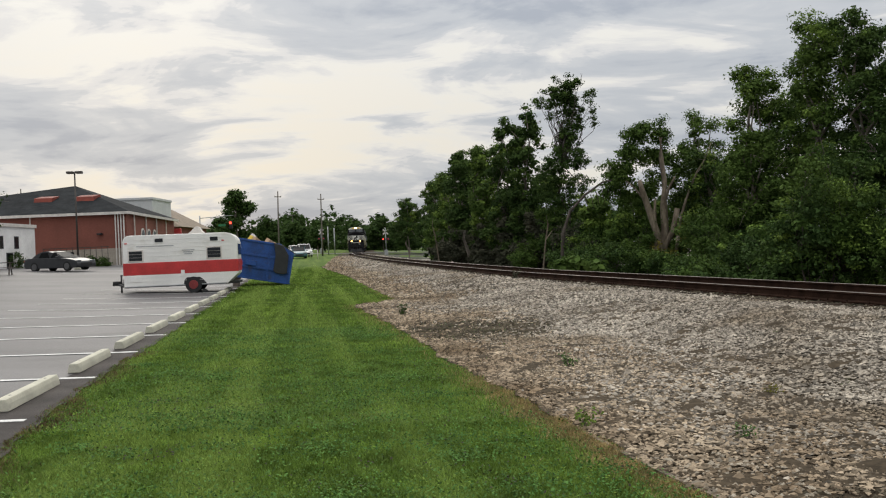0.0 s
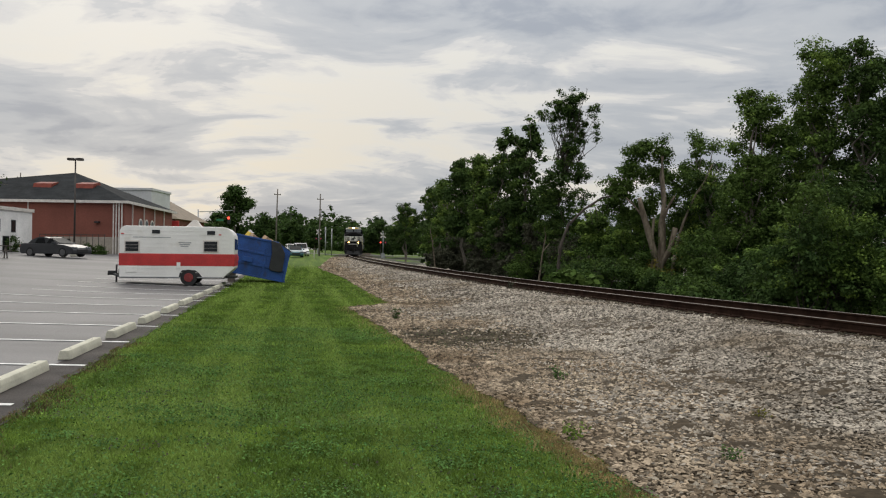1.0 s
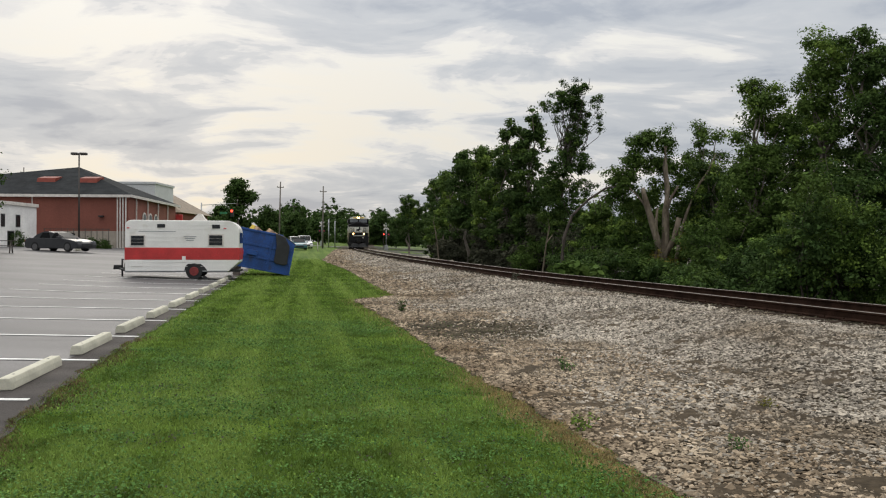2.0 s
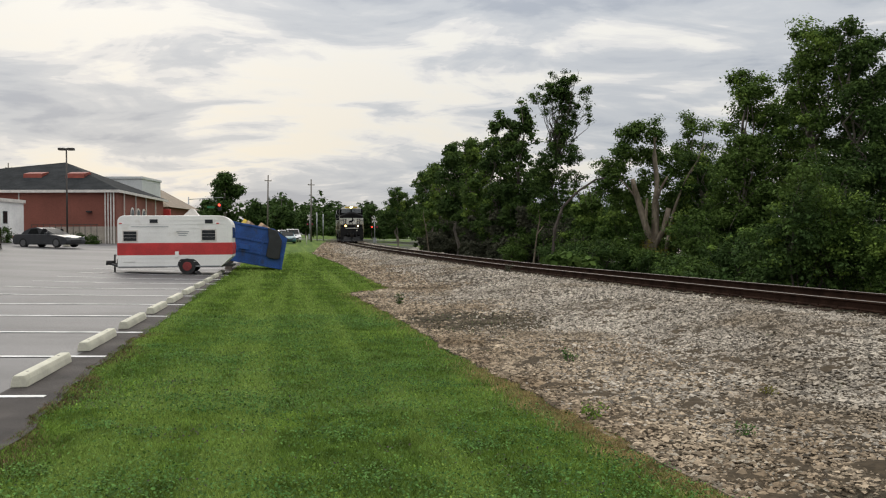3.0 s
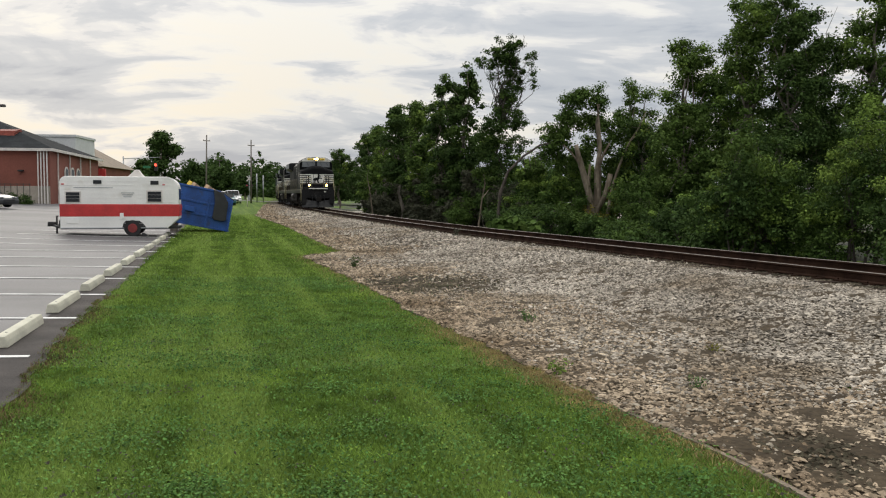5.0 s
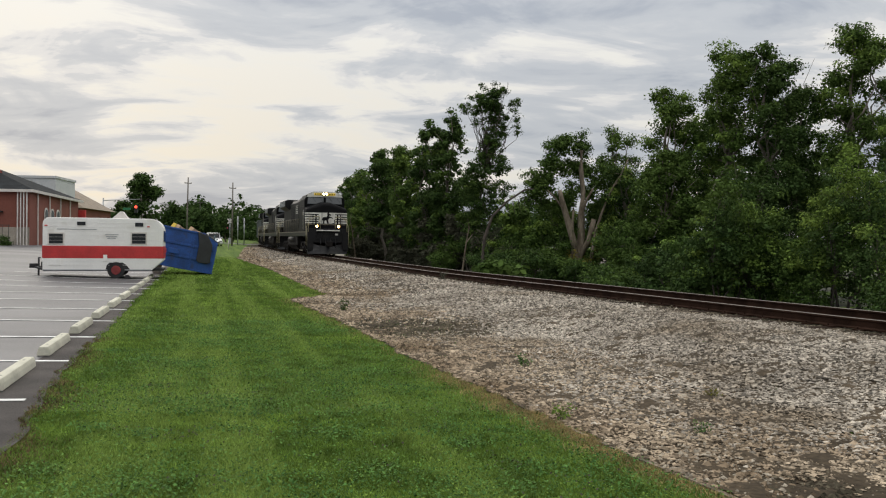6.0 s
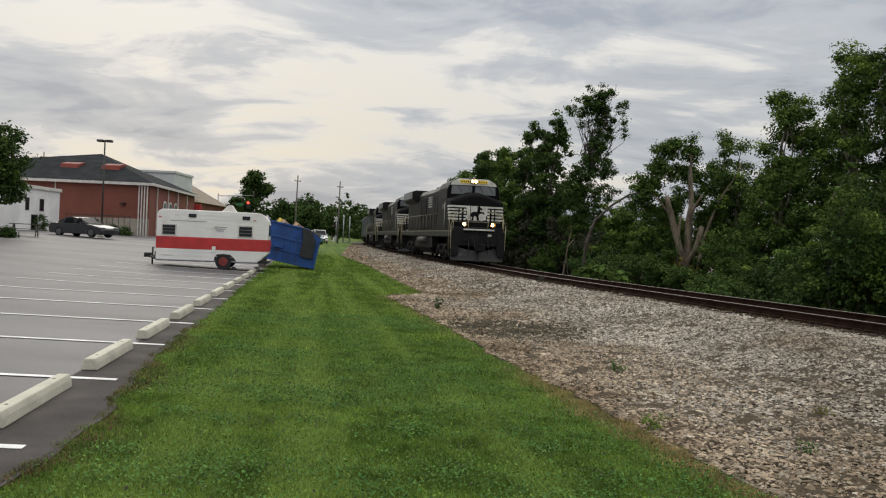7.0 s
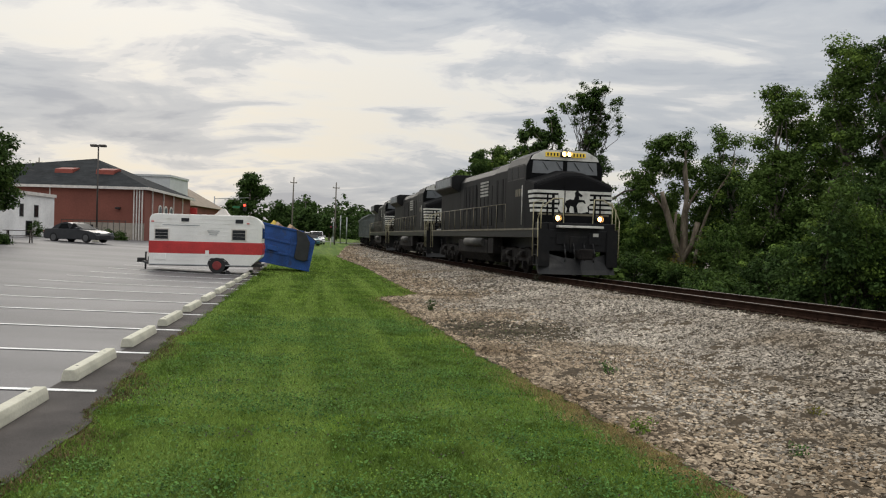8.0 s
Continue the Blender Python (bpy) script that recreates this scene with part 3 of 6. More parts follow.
def locomotive(lit):
    """A wide-nosed six-axle diesel, 22.3 m over the couplers, its front coupler at x = 0."""
    lo = thing("locomotive", 0, 0, 0, 0,
               "black diesel locomotive with white striped nose, headlights lit" if lit else "black trailing diesel locomotive with dusty sides, lights off",
               "locomotive", "train")
    # frame and deck
    bm = bm_new()
    box(bm, -21.4, -1.0, -1.5, 1.5, 1.42, 1.72, 0.02)
    box(bm, -21.0, -1.4, -0.7, 0.7, 1.0, 1.42)
    part("underframe", bm, M_LOCO, lo)
    bm = bm_new()
    for y in (-1.515, 1.515):
        box(bm, -21.4, -1.0, y - 0.02, y + 0.02, 1.70, 1.77)
    part("side_sill", bm, M_SILL, lo, "dirty cream painted sill stripe")
    # nose: wide, with a peaked top and slanting cheeks
    bm = bm_new()
    rings = [(-1.55, 1.40, 3.34, 3.70), (-1.64, 1.51, 3.42, 3.84), (-2.75, 1.53, 3.60, 4.00)]
    base = []
    for x, half, shoulder, peak in rings:
        base.append([bm.verts.new((x, y, z)) for y, z in ((-half, 1.72), (-half, shoulder), (-0.35, peak), (0.35, peak), (half, shoulder), (half, 1.72))])
    for a, b in zip(base, base[1:]):
        for i in range(5):
            bm.faces.new((a[i], a[i + 1], b[i + 1], b[i]))
    bm.faces.new(base[0][::-1])
    bmesh.ops.recalc_face_normals(bm, faces=bm.faces[:])
    bmesh.ops.bevel(bm, geom=bm.edges[:], offset=0.03, segments=2, affect="EDGES")
    nose = part("nose", bm, M_NOSETOP, lo, "matt black short hood nose")
    # five white stripes run round the corners of the nose to a broad white centre panel
    for i in range(5):
        z = 3.12 - i * 0.175
        for k in (-1, 1):
            bm = bm_new()
            box(bm, -1.56, -1.535, min(k * 0.60, k * 1.40), max(k * 0.60, k * 1.40), z - 0.05, z + 0.05)
            box(bm, -2.30 + 0.08 * i, -1.66, min(k * 1.505, k * 1.535), max(k * 1.505, k * 1.535), z - 0.05, z + 0.05)
            prism(bm, [(-1.54, k * 1.395), (-1.535, k * 1.405), (-1.64, k * 1.535), (-1.67, k * 1.535), (-1.66, k * 1.49)], "z", z - 0.05, z + 0.05)
            part("nose_stripe", bm, M_STRIPE, nose, "weathered white stripe")
    bm = bm_new()
    prism(bm, [(-0.62, 3.17), (0.62, 3.17), (0.60, 2.86), (0.66, 2.74), (0.52, 2.60), (0.56, 2.42), (0.30, 2.36), (-0.50, 2.36), (-0.62, 2.52), (-0.54, 2.70)], "x", -1.556, -1.532)
    panel = part("emblem_panel", bm, M_STRIPE, nose, "white panel with a dark rearing shape")
    bm = bm_new()
    prism(bm, [(-0.30, 2.37), (-0.26, 2.52), (-0.36, 2.66), (-0.30, 2.80), (-0.16, 2.86), (-0.02, 2.84), (0.04, 2.98), (0.02, 3.10), (0.14, 3.24), (0.18, 3.12), (0.34, 3.00), (0.28, 2.95),
               (0.18, 2.98), (0.20, 2.86), (0.40, 2.84), (0.46, 2.72), (0.40, 2.72), (0.34, 2.78), (0.16, 2.74), (0.10, 2.62), (0.16, 2.37), (0.02, 2.37), (-0.02, 2.58), (-0.14, 2.62), (-0.18, 2.50), (-0.16, 2.37)], "x", -1.531, -1.524)
    part("emblem", bm, M_NOSETOP, panel)
    bm = bm_new()
    prism(bm, [(-1.38, 2.33), (1.38, 2.33), (1.38, 2.26), (-1.38, 2.26)], "x", -1.556, -1.536)
    part("lower_stripe_edge", bm, M_SILL, nose)
    for y, half, zt in ((-0.80, 0.05, 3.06), (0.80, 0.05, 3.06), (-1.02, 0.03, 3.06), (1.02, 0.03, 3.06), (-0.36, 0.018, 3.4)):
        bm = bm_new()
        box(bm, -1.545, -1.52, y - half, y + half, 2.15, zt)
        part("nose_bracket", bm, M_NOSETOP, nose)
    # cab
    bm = bm_new()
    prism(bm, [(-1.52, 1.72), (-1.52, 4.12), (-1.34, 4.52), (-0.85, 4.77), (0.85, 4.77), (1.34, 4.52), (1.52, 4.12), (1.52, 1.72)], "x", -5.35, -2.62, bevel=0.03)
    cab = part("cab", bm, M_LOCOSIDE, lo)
    bm = bm_new()
    for y0, y1 in ((-1.3, -0.09), (0.09, 1.3)):
        prism(bm, [(y0, 3.86), (y1, 3.86), (y1 * 0.97, 4.33), (y0 * 0.97, 4.33)], "x", -2.63, -2.60)
    part("windshield", bm, M_GLASSLIGHT, cab, "two pale reflecting windshield panes")
    for y in (-0.9, -0.35, 0.35, 0.9):
        bm = bm_new()
        tube(bm, (-2.58, y, 4.3), (-2.57, y + 0.22, 4.0), 0.012, sides=5)
        part("wiper", bm, M_BLACK, cab)
    bm = bm_new()
    prism(bm, [(-1.36, 4.37), (1.36, 4.37), (1.27, 4.53), (0.84, 4.75), (-0.84, 4.75), (-1.27, 4.53)], "x", -2.66, -2.585, bevel=0.01)
    brow = part("brow", bm, M_STRIPE, cab, "pale grey brow above the windshield")
    for y0, y1 in ((-0.80, -0.24), (0.24, 0.80)):
        bm = bm_new()
        box(bm, -2.60, -2.55, y0, y1, 4.50, 4.67, 0.01)
        board = part("number_board", bm, M_BOARD if lit else M_SILL, brow, "amber lit number board" if lit else "")
        for k in range(4):
            bm = bm_new()
            c = y0 + 0.09 + k * 0.127
            box(bm, -2.55, -2.542, c - 0.03, c + 0.03, 4.53, 4.64)
            part("number_bar", bm, M_BLACK, brow)
    bm = bm_new()
    box(bm, -2.6, -2.54, -0.21, 0.21, 4.49, 4.70, 0.02)
    housing = part("headlight_housing", bm, M_BLACK, brow)
    for y in (-0.1, 0.1):
        bm = bm_new()
        tube(bm, (-2.56, y, 4.6), (-2.535, y, 4.6), 0.092, sides=14)
        lamp = part("headlight", bm, M_LAMP if lit else M_GLASSLIGHT, housing, "bright warm headlight" if lit else "")
        bm = bm_new()
        tube(bm, (-2.56, y, 4.6), (-2.36, y, 4.6), 0.098, sides=14, caps=False)
        part("headlight_hood", bm, M_BLACK, housing)
    # cab sides: windows, door, lettering as bars
    for y in (-1, 1):
        for x0, x1 in ((-3.45, -2.85), (-4.35, -3.6), (-5.05, -4.5)):
            bm = bm_new()
            box(bm, x0, x1, min(y * 1.515, y * 1.53), max(y * 1.515, y * 1.53), 3.70, 4.16, 0.008)
            win = part("cab_window", bm, M_DARKPANE, cab)
            bm = bm_new()
            box(bm, x0 - 0.05, x1 + 0.05, min(y * 1.51, y * 1.522), max(y * 1.51, y * 1.522), 3.65, 4.21)
            part("window_frame", bm, M_TANK, win)
        for k in range(4):
            bm = bm_new()
            box(bm, -3.95 + k * 0.24, -3.80 + k * 0.24, min(y * 1.518, y * 1.527), max(y * 1.518, y * 1.527), 3.0, 3.28)
            part("number_bar", bm, M_SILL, cab)
        bm = bm_new()
        grab(bm, [(-2.95, y * 1.56, 1.9), (-2.95, y * 1.56, 3.4)])
        part("grab_iron", bm, M_STRIPE, cab)
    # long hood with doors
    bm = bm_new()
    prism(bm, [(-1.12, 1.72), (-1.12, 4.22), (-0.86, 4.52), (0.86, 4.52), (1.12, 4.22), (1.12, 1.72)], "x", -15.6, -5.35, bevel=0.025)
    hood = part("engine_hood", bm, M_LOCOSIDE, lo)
    for y in (-1, 1):
        for k in range(14):
            x = -15.2 + k * 0.70
            bm = bm_new()
            box(bm, x, x + 0.62, min(y * 1.11, y * 1.145), max(y * 1.11, y * 1.145), 1.95, 3.75, 0.012)
            door = part("hood_door", bm, M_LOCOSIDE, hood)
            bm = bm_new()
            box(bm, x + 0.5, x + 0.54, min(y * 1.14, y * 1.165), max(y * 1.14, y * 1.165), 2.5, 2.72)
            part("latch", bm, M_BLACK, door)
        for k in range(5):
            bm = bm_new()
            z = 3.95 - k * 0.15
            box(bm, -11.1, -9.6, min(y * 1.15, y * 1.156), max(y * 1.15, y * 1.156), z - 0.045, z + 0.045)
            part("lettering_bar", bm, M_SILLPALE, hood)
        for x in (-12.2, -12.9, -13.6, -14.3):
            bm = bm_new()
            box(bm, x - 0.3, x + 0.3, min(y * 1.15, y * 1.165), max(y * 1.15, y * 1.165), 2.7, 3.95)
            part("intake_screen", bm, M_NOSETOP, hood)
        for x in (-5.75, -6.3, -7.15):
            bm = bm_new()
            box(bm, x - 0.12, x + 0.12, min(y * 1.395, y * 1.412), max(y * 1.395, y * 1.412), 2.05, 3.85)
            part("cabinet_louvre", bm, M_NOSETOP, hood)
    # cab-width equipment box behind the cab, exhaust and radiator with overhanging wings
    bm = bm_new()
    prism(bm, [(-1.4, 1.73), (-1.4, 4.16), (-1.2, 4.46), (-0.85, 4.62), (0.85, 4.62), (1.2, 4.46), (1.4, 4.16), (1.4, 1.73)], "x", -7.6, -5.36, bevel=0.03)
    part("electrical_cabinet", bm, M_LOCOSIDE, lo)
    bm = bm_new()
    box(bm, -12.9, -11.3, -0.45, 0.45, 4.36, 4.62, 0.04)
    box(bm, -10.3, -8.2, -0.8, 0.8, 4.50, 4.64, 0.04)
    part("exhaust_stack", bm, M_BLACK, lo)
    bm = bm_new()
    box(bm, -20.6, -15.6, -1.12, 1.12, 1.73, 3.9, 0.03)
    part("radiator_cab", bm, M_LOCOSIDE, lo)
    bm = bm_new()
    prism(bm, [(-1.02, 3.72), (-1.54, 4.05), (-1.54, 4.62), (-1.3, 4.70), (1.3, 4.70), (1.54, 4.62), (1.54, 4.05), (1.02, 3.72)], "x", -20.5, -15.9, bevel=0.02)
    wing = part("radiator_wing", bm, M_LOCO, lo, "overhanging black radiator wings")
    for y in (-1, 1):
        bm = bm_new()
        box(bm, -20.2, -16.2, min(y * 1.535, y * 1.56), max(y * 1.535, y * 1.56), 4.12, 4.56)
        for k in range(16):
            x = -20.1 + k * 0.25
            box(bm, x, x + 0.05, min(y * 1.55, y * 1.575), max(y * 1.55, y * 1.575), 4.13, 4.55)
        part("radiator_grille", bm, M_GALV, wing, "pale grey radiator grille")
    # pilot, plough, coupler, steps
    bm = bm_new()
    box(bm, -1.35, -1.02, -1.12, 1.12, 0.95, 1.98, 0.03)
    box(bm, -1.5, -1.1, -1.48, 1.48, 1.62, 1.98, 0.03)
    for y in (-0.62, 0.62):
        box(bm, -1.02, -0.96, y - 0.22, y + 0.22, 1.2, 1.62, 0.02)
    box(bm, -1.04, -0.98, -0.32, 0.32, 0.9, 1.5, 0.03)
    pilot = part("pilot", bm, M_LOCO, lo)
    # a plough of slanting plates that meet in a blunt point, higher at the corners
    bm = bm_new()
    rows = []
    for y, x, top in ((-1.45, -1.12, 1.02), (-1.1, -0.92, 0.86), (-0.55, -0.72, 0.72), (0, -0.62, 0.68), (0.55, -0.72, 0.72), (1.1, -0.92, 0.86), (1.45, -1.12, 1.02)):
        rows.append([bm.verts.new(v) for v in ((x - 0.22, y, top), (x - 0.10, y, 0.5), (x, y, 0.30), (x + 0.12, y, 0.13), (x - 0.05, y, 0.13), (x - 0.30, y, 0.5), (x - 0.30, y, top))])
    for a, b in zip(rows, rows[1:]):
        for k in range(7):
            bm.faces.new((a[k], a[(k + 1) % 7], b[(k + 1) % 7], b[k]))
    bm.faces.new(rows[0]), bm.faces.new(rows[-1][::-1])
    bmesh.ops.recalc_face_normals(bm, faces=bm.faces[:])
    part("plough", bm, M_PLOUGH, pilot, "worn grey steel snow plough")
    bm = bm_new()
    box(bm, -1.0, -0.25, -0.16, 0.16, 0.72, 1.02, 0.03)
    box(bm, -0.35, 0.0, -0.24, 0.22, 0.68, 1.06, 0.06)
    part("coupler", bm, M_UNDER, pilot)
    bm = bm_new()
    box(bm, -1.02, -0.7, -0.85, 0.85, 1.80, 1.88, 0.015)
    part("anticlimber", bm, M_STRIPE, pilot, "pale front step edge")
    for y in (-1, 1):
        bm = bm_new()
        tube(bm, (-1.2, y * 0.80, 2.14), (-1.05, y * 0.80, 2.14), 0.115, sides=14)
        tube(bm, (-1.05, y * 0.80, 2.14), (-0.88, y * 0.80, 2.14), 0.115, sides=14, caps=False)
        can = part("ditch_light", bm, M_BLACK, pilot)
        bm = bm_new()
        tube(bm, (-1.05, y * 0.80, 2.14), (-1.03, y * 0.80, 2.14), 0.09, sides=14)
        part("lens", bm, M_LAMPDIM if lit else M_GLASSLIGHT, can, "glowing ditch light lens" if lit else "")
        for x in (-1.2, -21.2):
            bm = bm_new()
            for dx in (-0.36, 0.22):
                box(bm, x + dx - 0.02, x + dx + 0.02, min(y * 1.1, y * 1.5), max(y * 1.1, y * 1.5), 0.40, 1.72)
            box(bm, x - 0.36, x + 0.22, min(y * 1.08, y * 1.11), max(y * 1.08, y * 1.11), 0.40, 1.72)
            well = part("step_well", bm, M_LOCO, lo)
            for k in range(4):
                bm = bm_new()
                z = 0.42 + k * 0.36
                box(bm, x - 0.34, x + 0.20, min(y * 1.12, y * 1.5), max(y * 1.12, y * 1.5), z, z + 0.04)
                part("step", bm, M_LOCO, well)
            bm = bm_new()
            grab(bm, [(x + 0.24, y * 1.53, 0.75), (x + 0.24, y * 1.55, 2.1), (x + 0.1, y * 1.3, 2.75)])
            grab(bm, [(x - 0.38, y * 1.53, 0.75), (x - 0.38, y * 1.53, 2.7), (x - 0.30, y * 1.2, 2.8)])
            part("step_handrail", bm, M_CREAM, lo, "cream painted step handrail")
        # front handrail over the stripes
        bm = bm_new()
        grab(bm, [(-1.0, y * 1.42, 1.75), (-1.0, y * 1.42, 2.5), (-1.05, y * 0.95, 2.85), (-1.05, y * 0.6, 2.85), (-1.05, y * 0.55, 1.9)], 0.02)
        part("front_handrail", bm, M_CREAM, pilot, "cream front handrail")
        # walkway rail
        bm = bm_new()
        grab(bm, [(-20.9, y * 1.47, 2.78), (-5.5, y * 1.47, 2.78)], 0.018)
        for k in range(12):
            x = -20.8 + k * 1.39
            grab(bm, [(x, y * 1.47, 1.75), (x, y * 1.47, 2.78)], 0.02)
        part("walkway_rail", bm, M_SILL, lo, "dusty pale walkway handrail")
    for y in (-0.55, -0.2, 0.2, 0.55):
        bm = bm_new()
        grab(bm, [(-0.97, y, 1.25), (-0.85, y, 1.05), (-0.82, y + 0.03, 0.75), (-0.9, y, 0.5)], 0.03)
        part("air_hose", bm, M_BLACK, pilot)
    bm = bm_new()
    box(bm, -0.99, -0.94, 0.55, 0.75, 1.5, 1.62)
    part("marker", bm, M_STRIPE, pilot)
    # tank, reservoirs, horn, trucks and wheels
    bm = bm_new()
    prism(bm, [(-1.45, 1.3), (-1.45, 0.7), (-1.1, 0.32), (1.1, 0.32), (1.45, 0.7), (1.45, 1.3)], "x", -14.2, -8.4, bevel=0.04)
    part("fuel_tank", bm, M_UNDER, lo)
    for y in (-1, 1):
        bm = bm_new()
        tube(bm, (-12.5, y * 1.42, 1.18), (-9.0, y * 1.42, 1.18), 0.2, sides=12)
        part("air_reservoir", bm, M_TANK, lo)
        bm = bm_new()
        box(bm, -8.3, -7.4, min(y * 1.0, y * 1.45), max(y * 1.0, y * 1.45), 0.7, 1.4, 0.03)
        part("equipment_box", bm, M_UNDER, lo)
    bm = bm_new()
    for y in (-0.18, 0.0, 0.18):
        tube(bm, (-4.6, y, 4.78), (-4.2, y, 4.80), 0.03, 0.075, sides=8)
    box(bm, -4.65, -4.5, -0.3, 0.3, 4.66, 4.80)
    part("horn", bm, M_BLACK, lo)
    sets = []
    for xc in (-4.6, -17.6):
        truck_part(xc, lo)
        for k in (-1.85, 0, 1.85):
            sets.append(wheelset_part(xc + k, lo))
    return lo, sets


def hopper_car():
    """A steel coal hopper, 15.5 m over the couplers."""
    car = thing("hopper_car", 0, 0, 0, 0, "grey-green steel hopper car with ribbed sides", "hopper car", "train")
    bm = bm_new()
    prism(bm, [(-0.6, 2.2), (-1.2, 1.25), (-1.2, 1.15), (-13.9, 1.15), (-13.9, 1.25), (-14.5, 2.2), (-14.5, 3.75), (-0.6, 3.75)], "y", -1.5, 1.5, bevel=0.03)
    body = part("body", bm, M_HOPPER, car)
    for y in (-1, 1):
        for k in range(13):
            bm = bm_new()
            x = -1.0 - k * 1.09
            box(bm, x - 0.06, x + 0.06, min(y * 1.5, y * 1.6), max(y * 1.5, y * 1.6), 1.25, 3.7)
            part("rib", bm, M_HOPPER, body)
    bm = bm_new()
    for y in (-1.55, 1.55):
        box(bm, -14.6, -0.5, y - 0.08, y + 0.08, 3.68, 3.84)
    for x in (-14.55, -0.55):
        box(bm, x - 0.08, x + 0.08, -1.6, 1.6, 3.68, 3.84)
    part("top_rim", bm, M_HOPPER, car)
    bm = bm_new()
    box(bm, -15.1, 0.0, -0.3, 0.3, 0.85, 1.15)
    box(bm, -15.5, 0.0, -0.12, 0.12, 0.72, 0.98)
    part("centre_sill", bm, M_UNDER, car)
    sets = []
    for xc in (-2.2, -12.9):
        truck_part(xc, car, 1.75, 2, 0.46)
        for k in (-0.87, 0.87):
            sets.append(wheelset_part(xc + k, car, 0.46))
    return car, sets


lead, lead_sets = locomotive(True)
second, second_sets = locomotive(False)
hopper, hopper_sets = hopper_car()
third = copy_thing(second, pose(0, 0, 0))
hoppers = [hopper] + [copy_thing(hopper, pose(0, 0, 0)) for _ in range(7)]


def wheels_of(car):
    return [c for c in car.children if c.name.startswith("wheelset")]


# arc length along the centre line
_arc_y = np.arange(-60, 520, 0.25)
_arc_s = np.concatenate([[0], np.cumsum(np.hypot(np.diff(_arc_y), np.diff(track_x(_arc_y))))])


def along(s):
    y = float(np.interp(s, _arc_s, _arc_y))
    return Vector((float(track_x(y)), y, float(rail_z(y))))


SPEED = 15.9
FRONT_END = float(np.interp(29.0, _arc_y, _arc_s))


def car_pose(back, length, t):
    """The pose of a car whose front is that far behind the train's front: both its trucks stand on the track."""
    s = FRONT_END + SPEED * (8.0 - t) + back
    a, b = along(s + 0.2 * length), along(s + 0.8 * length)
    d = (a - b).normalized()
    front = a + d * (0.2 * length)
    return pose(*front, 0, -math.degrees(math.asin(d.z)), math.degrees(math.atan2(d.y, d.x)))


def motions():
    train = [(lead, 0.0, 22.3), (second, 22.3, 22.3), (third, 44.6, 22.3)] + [(h, 66.9 + 15.5 * i, 15.5) for i, h in enumerate(hoppers)]
    times = [i * 0.25 for i in range(33)]
    for car, back, length in train:
        walk(car, [(t, car_pose(back, length, t)) for t in times])
    for car in (lead, second, third):
        for w in wheels_of(car):
            x = w.matrix_basis.translation.x
            walk(w, [(i / 30, pose(x, 0, WHEEL_R, 0, math.degrees(SPEED / WHEEL_R * i / 30) % 360, 0)) for i in range(241)])


# ---- travel trailer ----
def on_lawn(x, y):
    return float(lawn_z(x, y)) + 0.012


def rounded(x0, x1, z0, z1, rt0, rt1, cut0=0.0, cut1=0.0, n=6):
    """A side view with round upper corners and slanted lower corners."""
    pts = [(x0 + cut0, z0), (x0, z0 + cut0 * 0.6)] if cut0 else [(x0, z0)]
    pts += [(x0 + rt0 - rt0 * math.cos(a), z1 - rt0 + rt0 * math.sin(a)) for a in np.linspace(0, math.pi / 2, n)]
    pts += [(x1 - rt1 + rt1 * math.sin(a), z1 - rt1 + rt1 * math.cos(a)) for a in np.linspace(0, math.pi / 2, n)]
    pts += [(x1, z0 + cut1 * 0.9), (x1 - cut1, z0)] if cut1 else [(x1, z0)]
    return pts


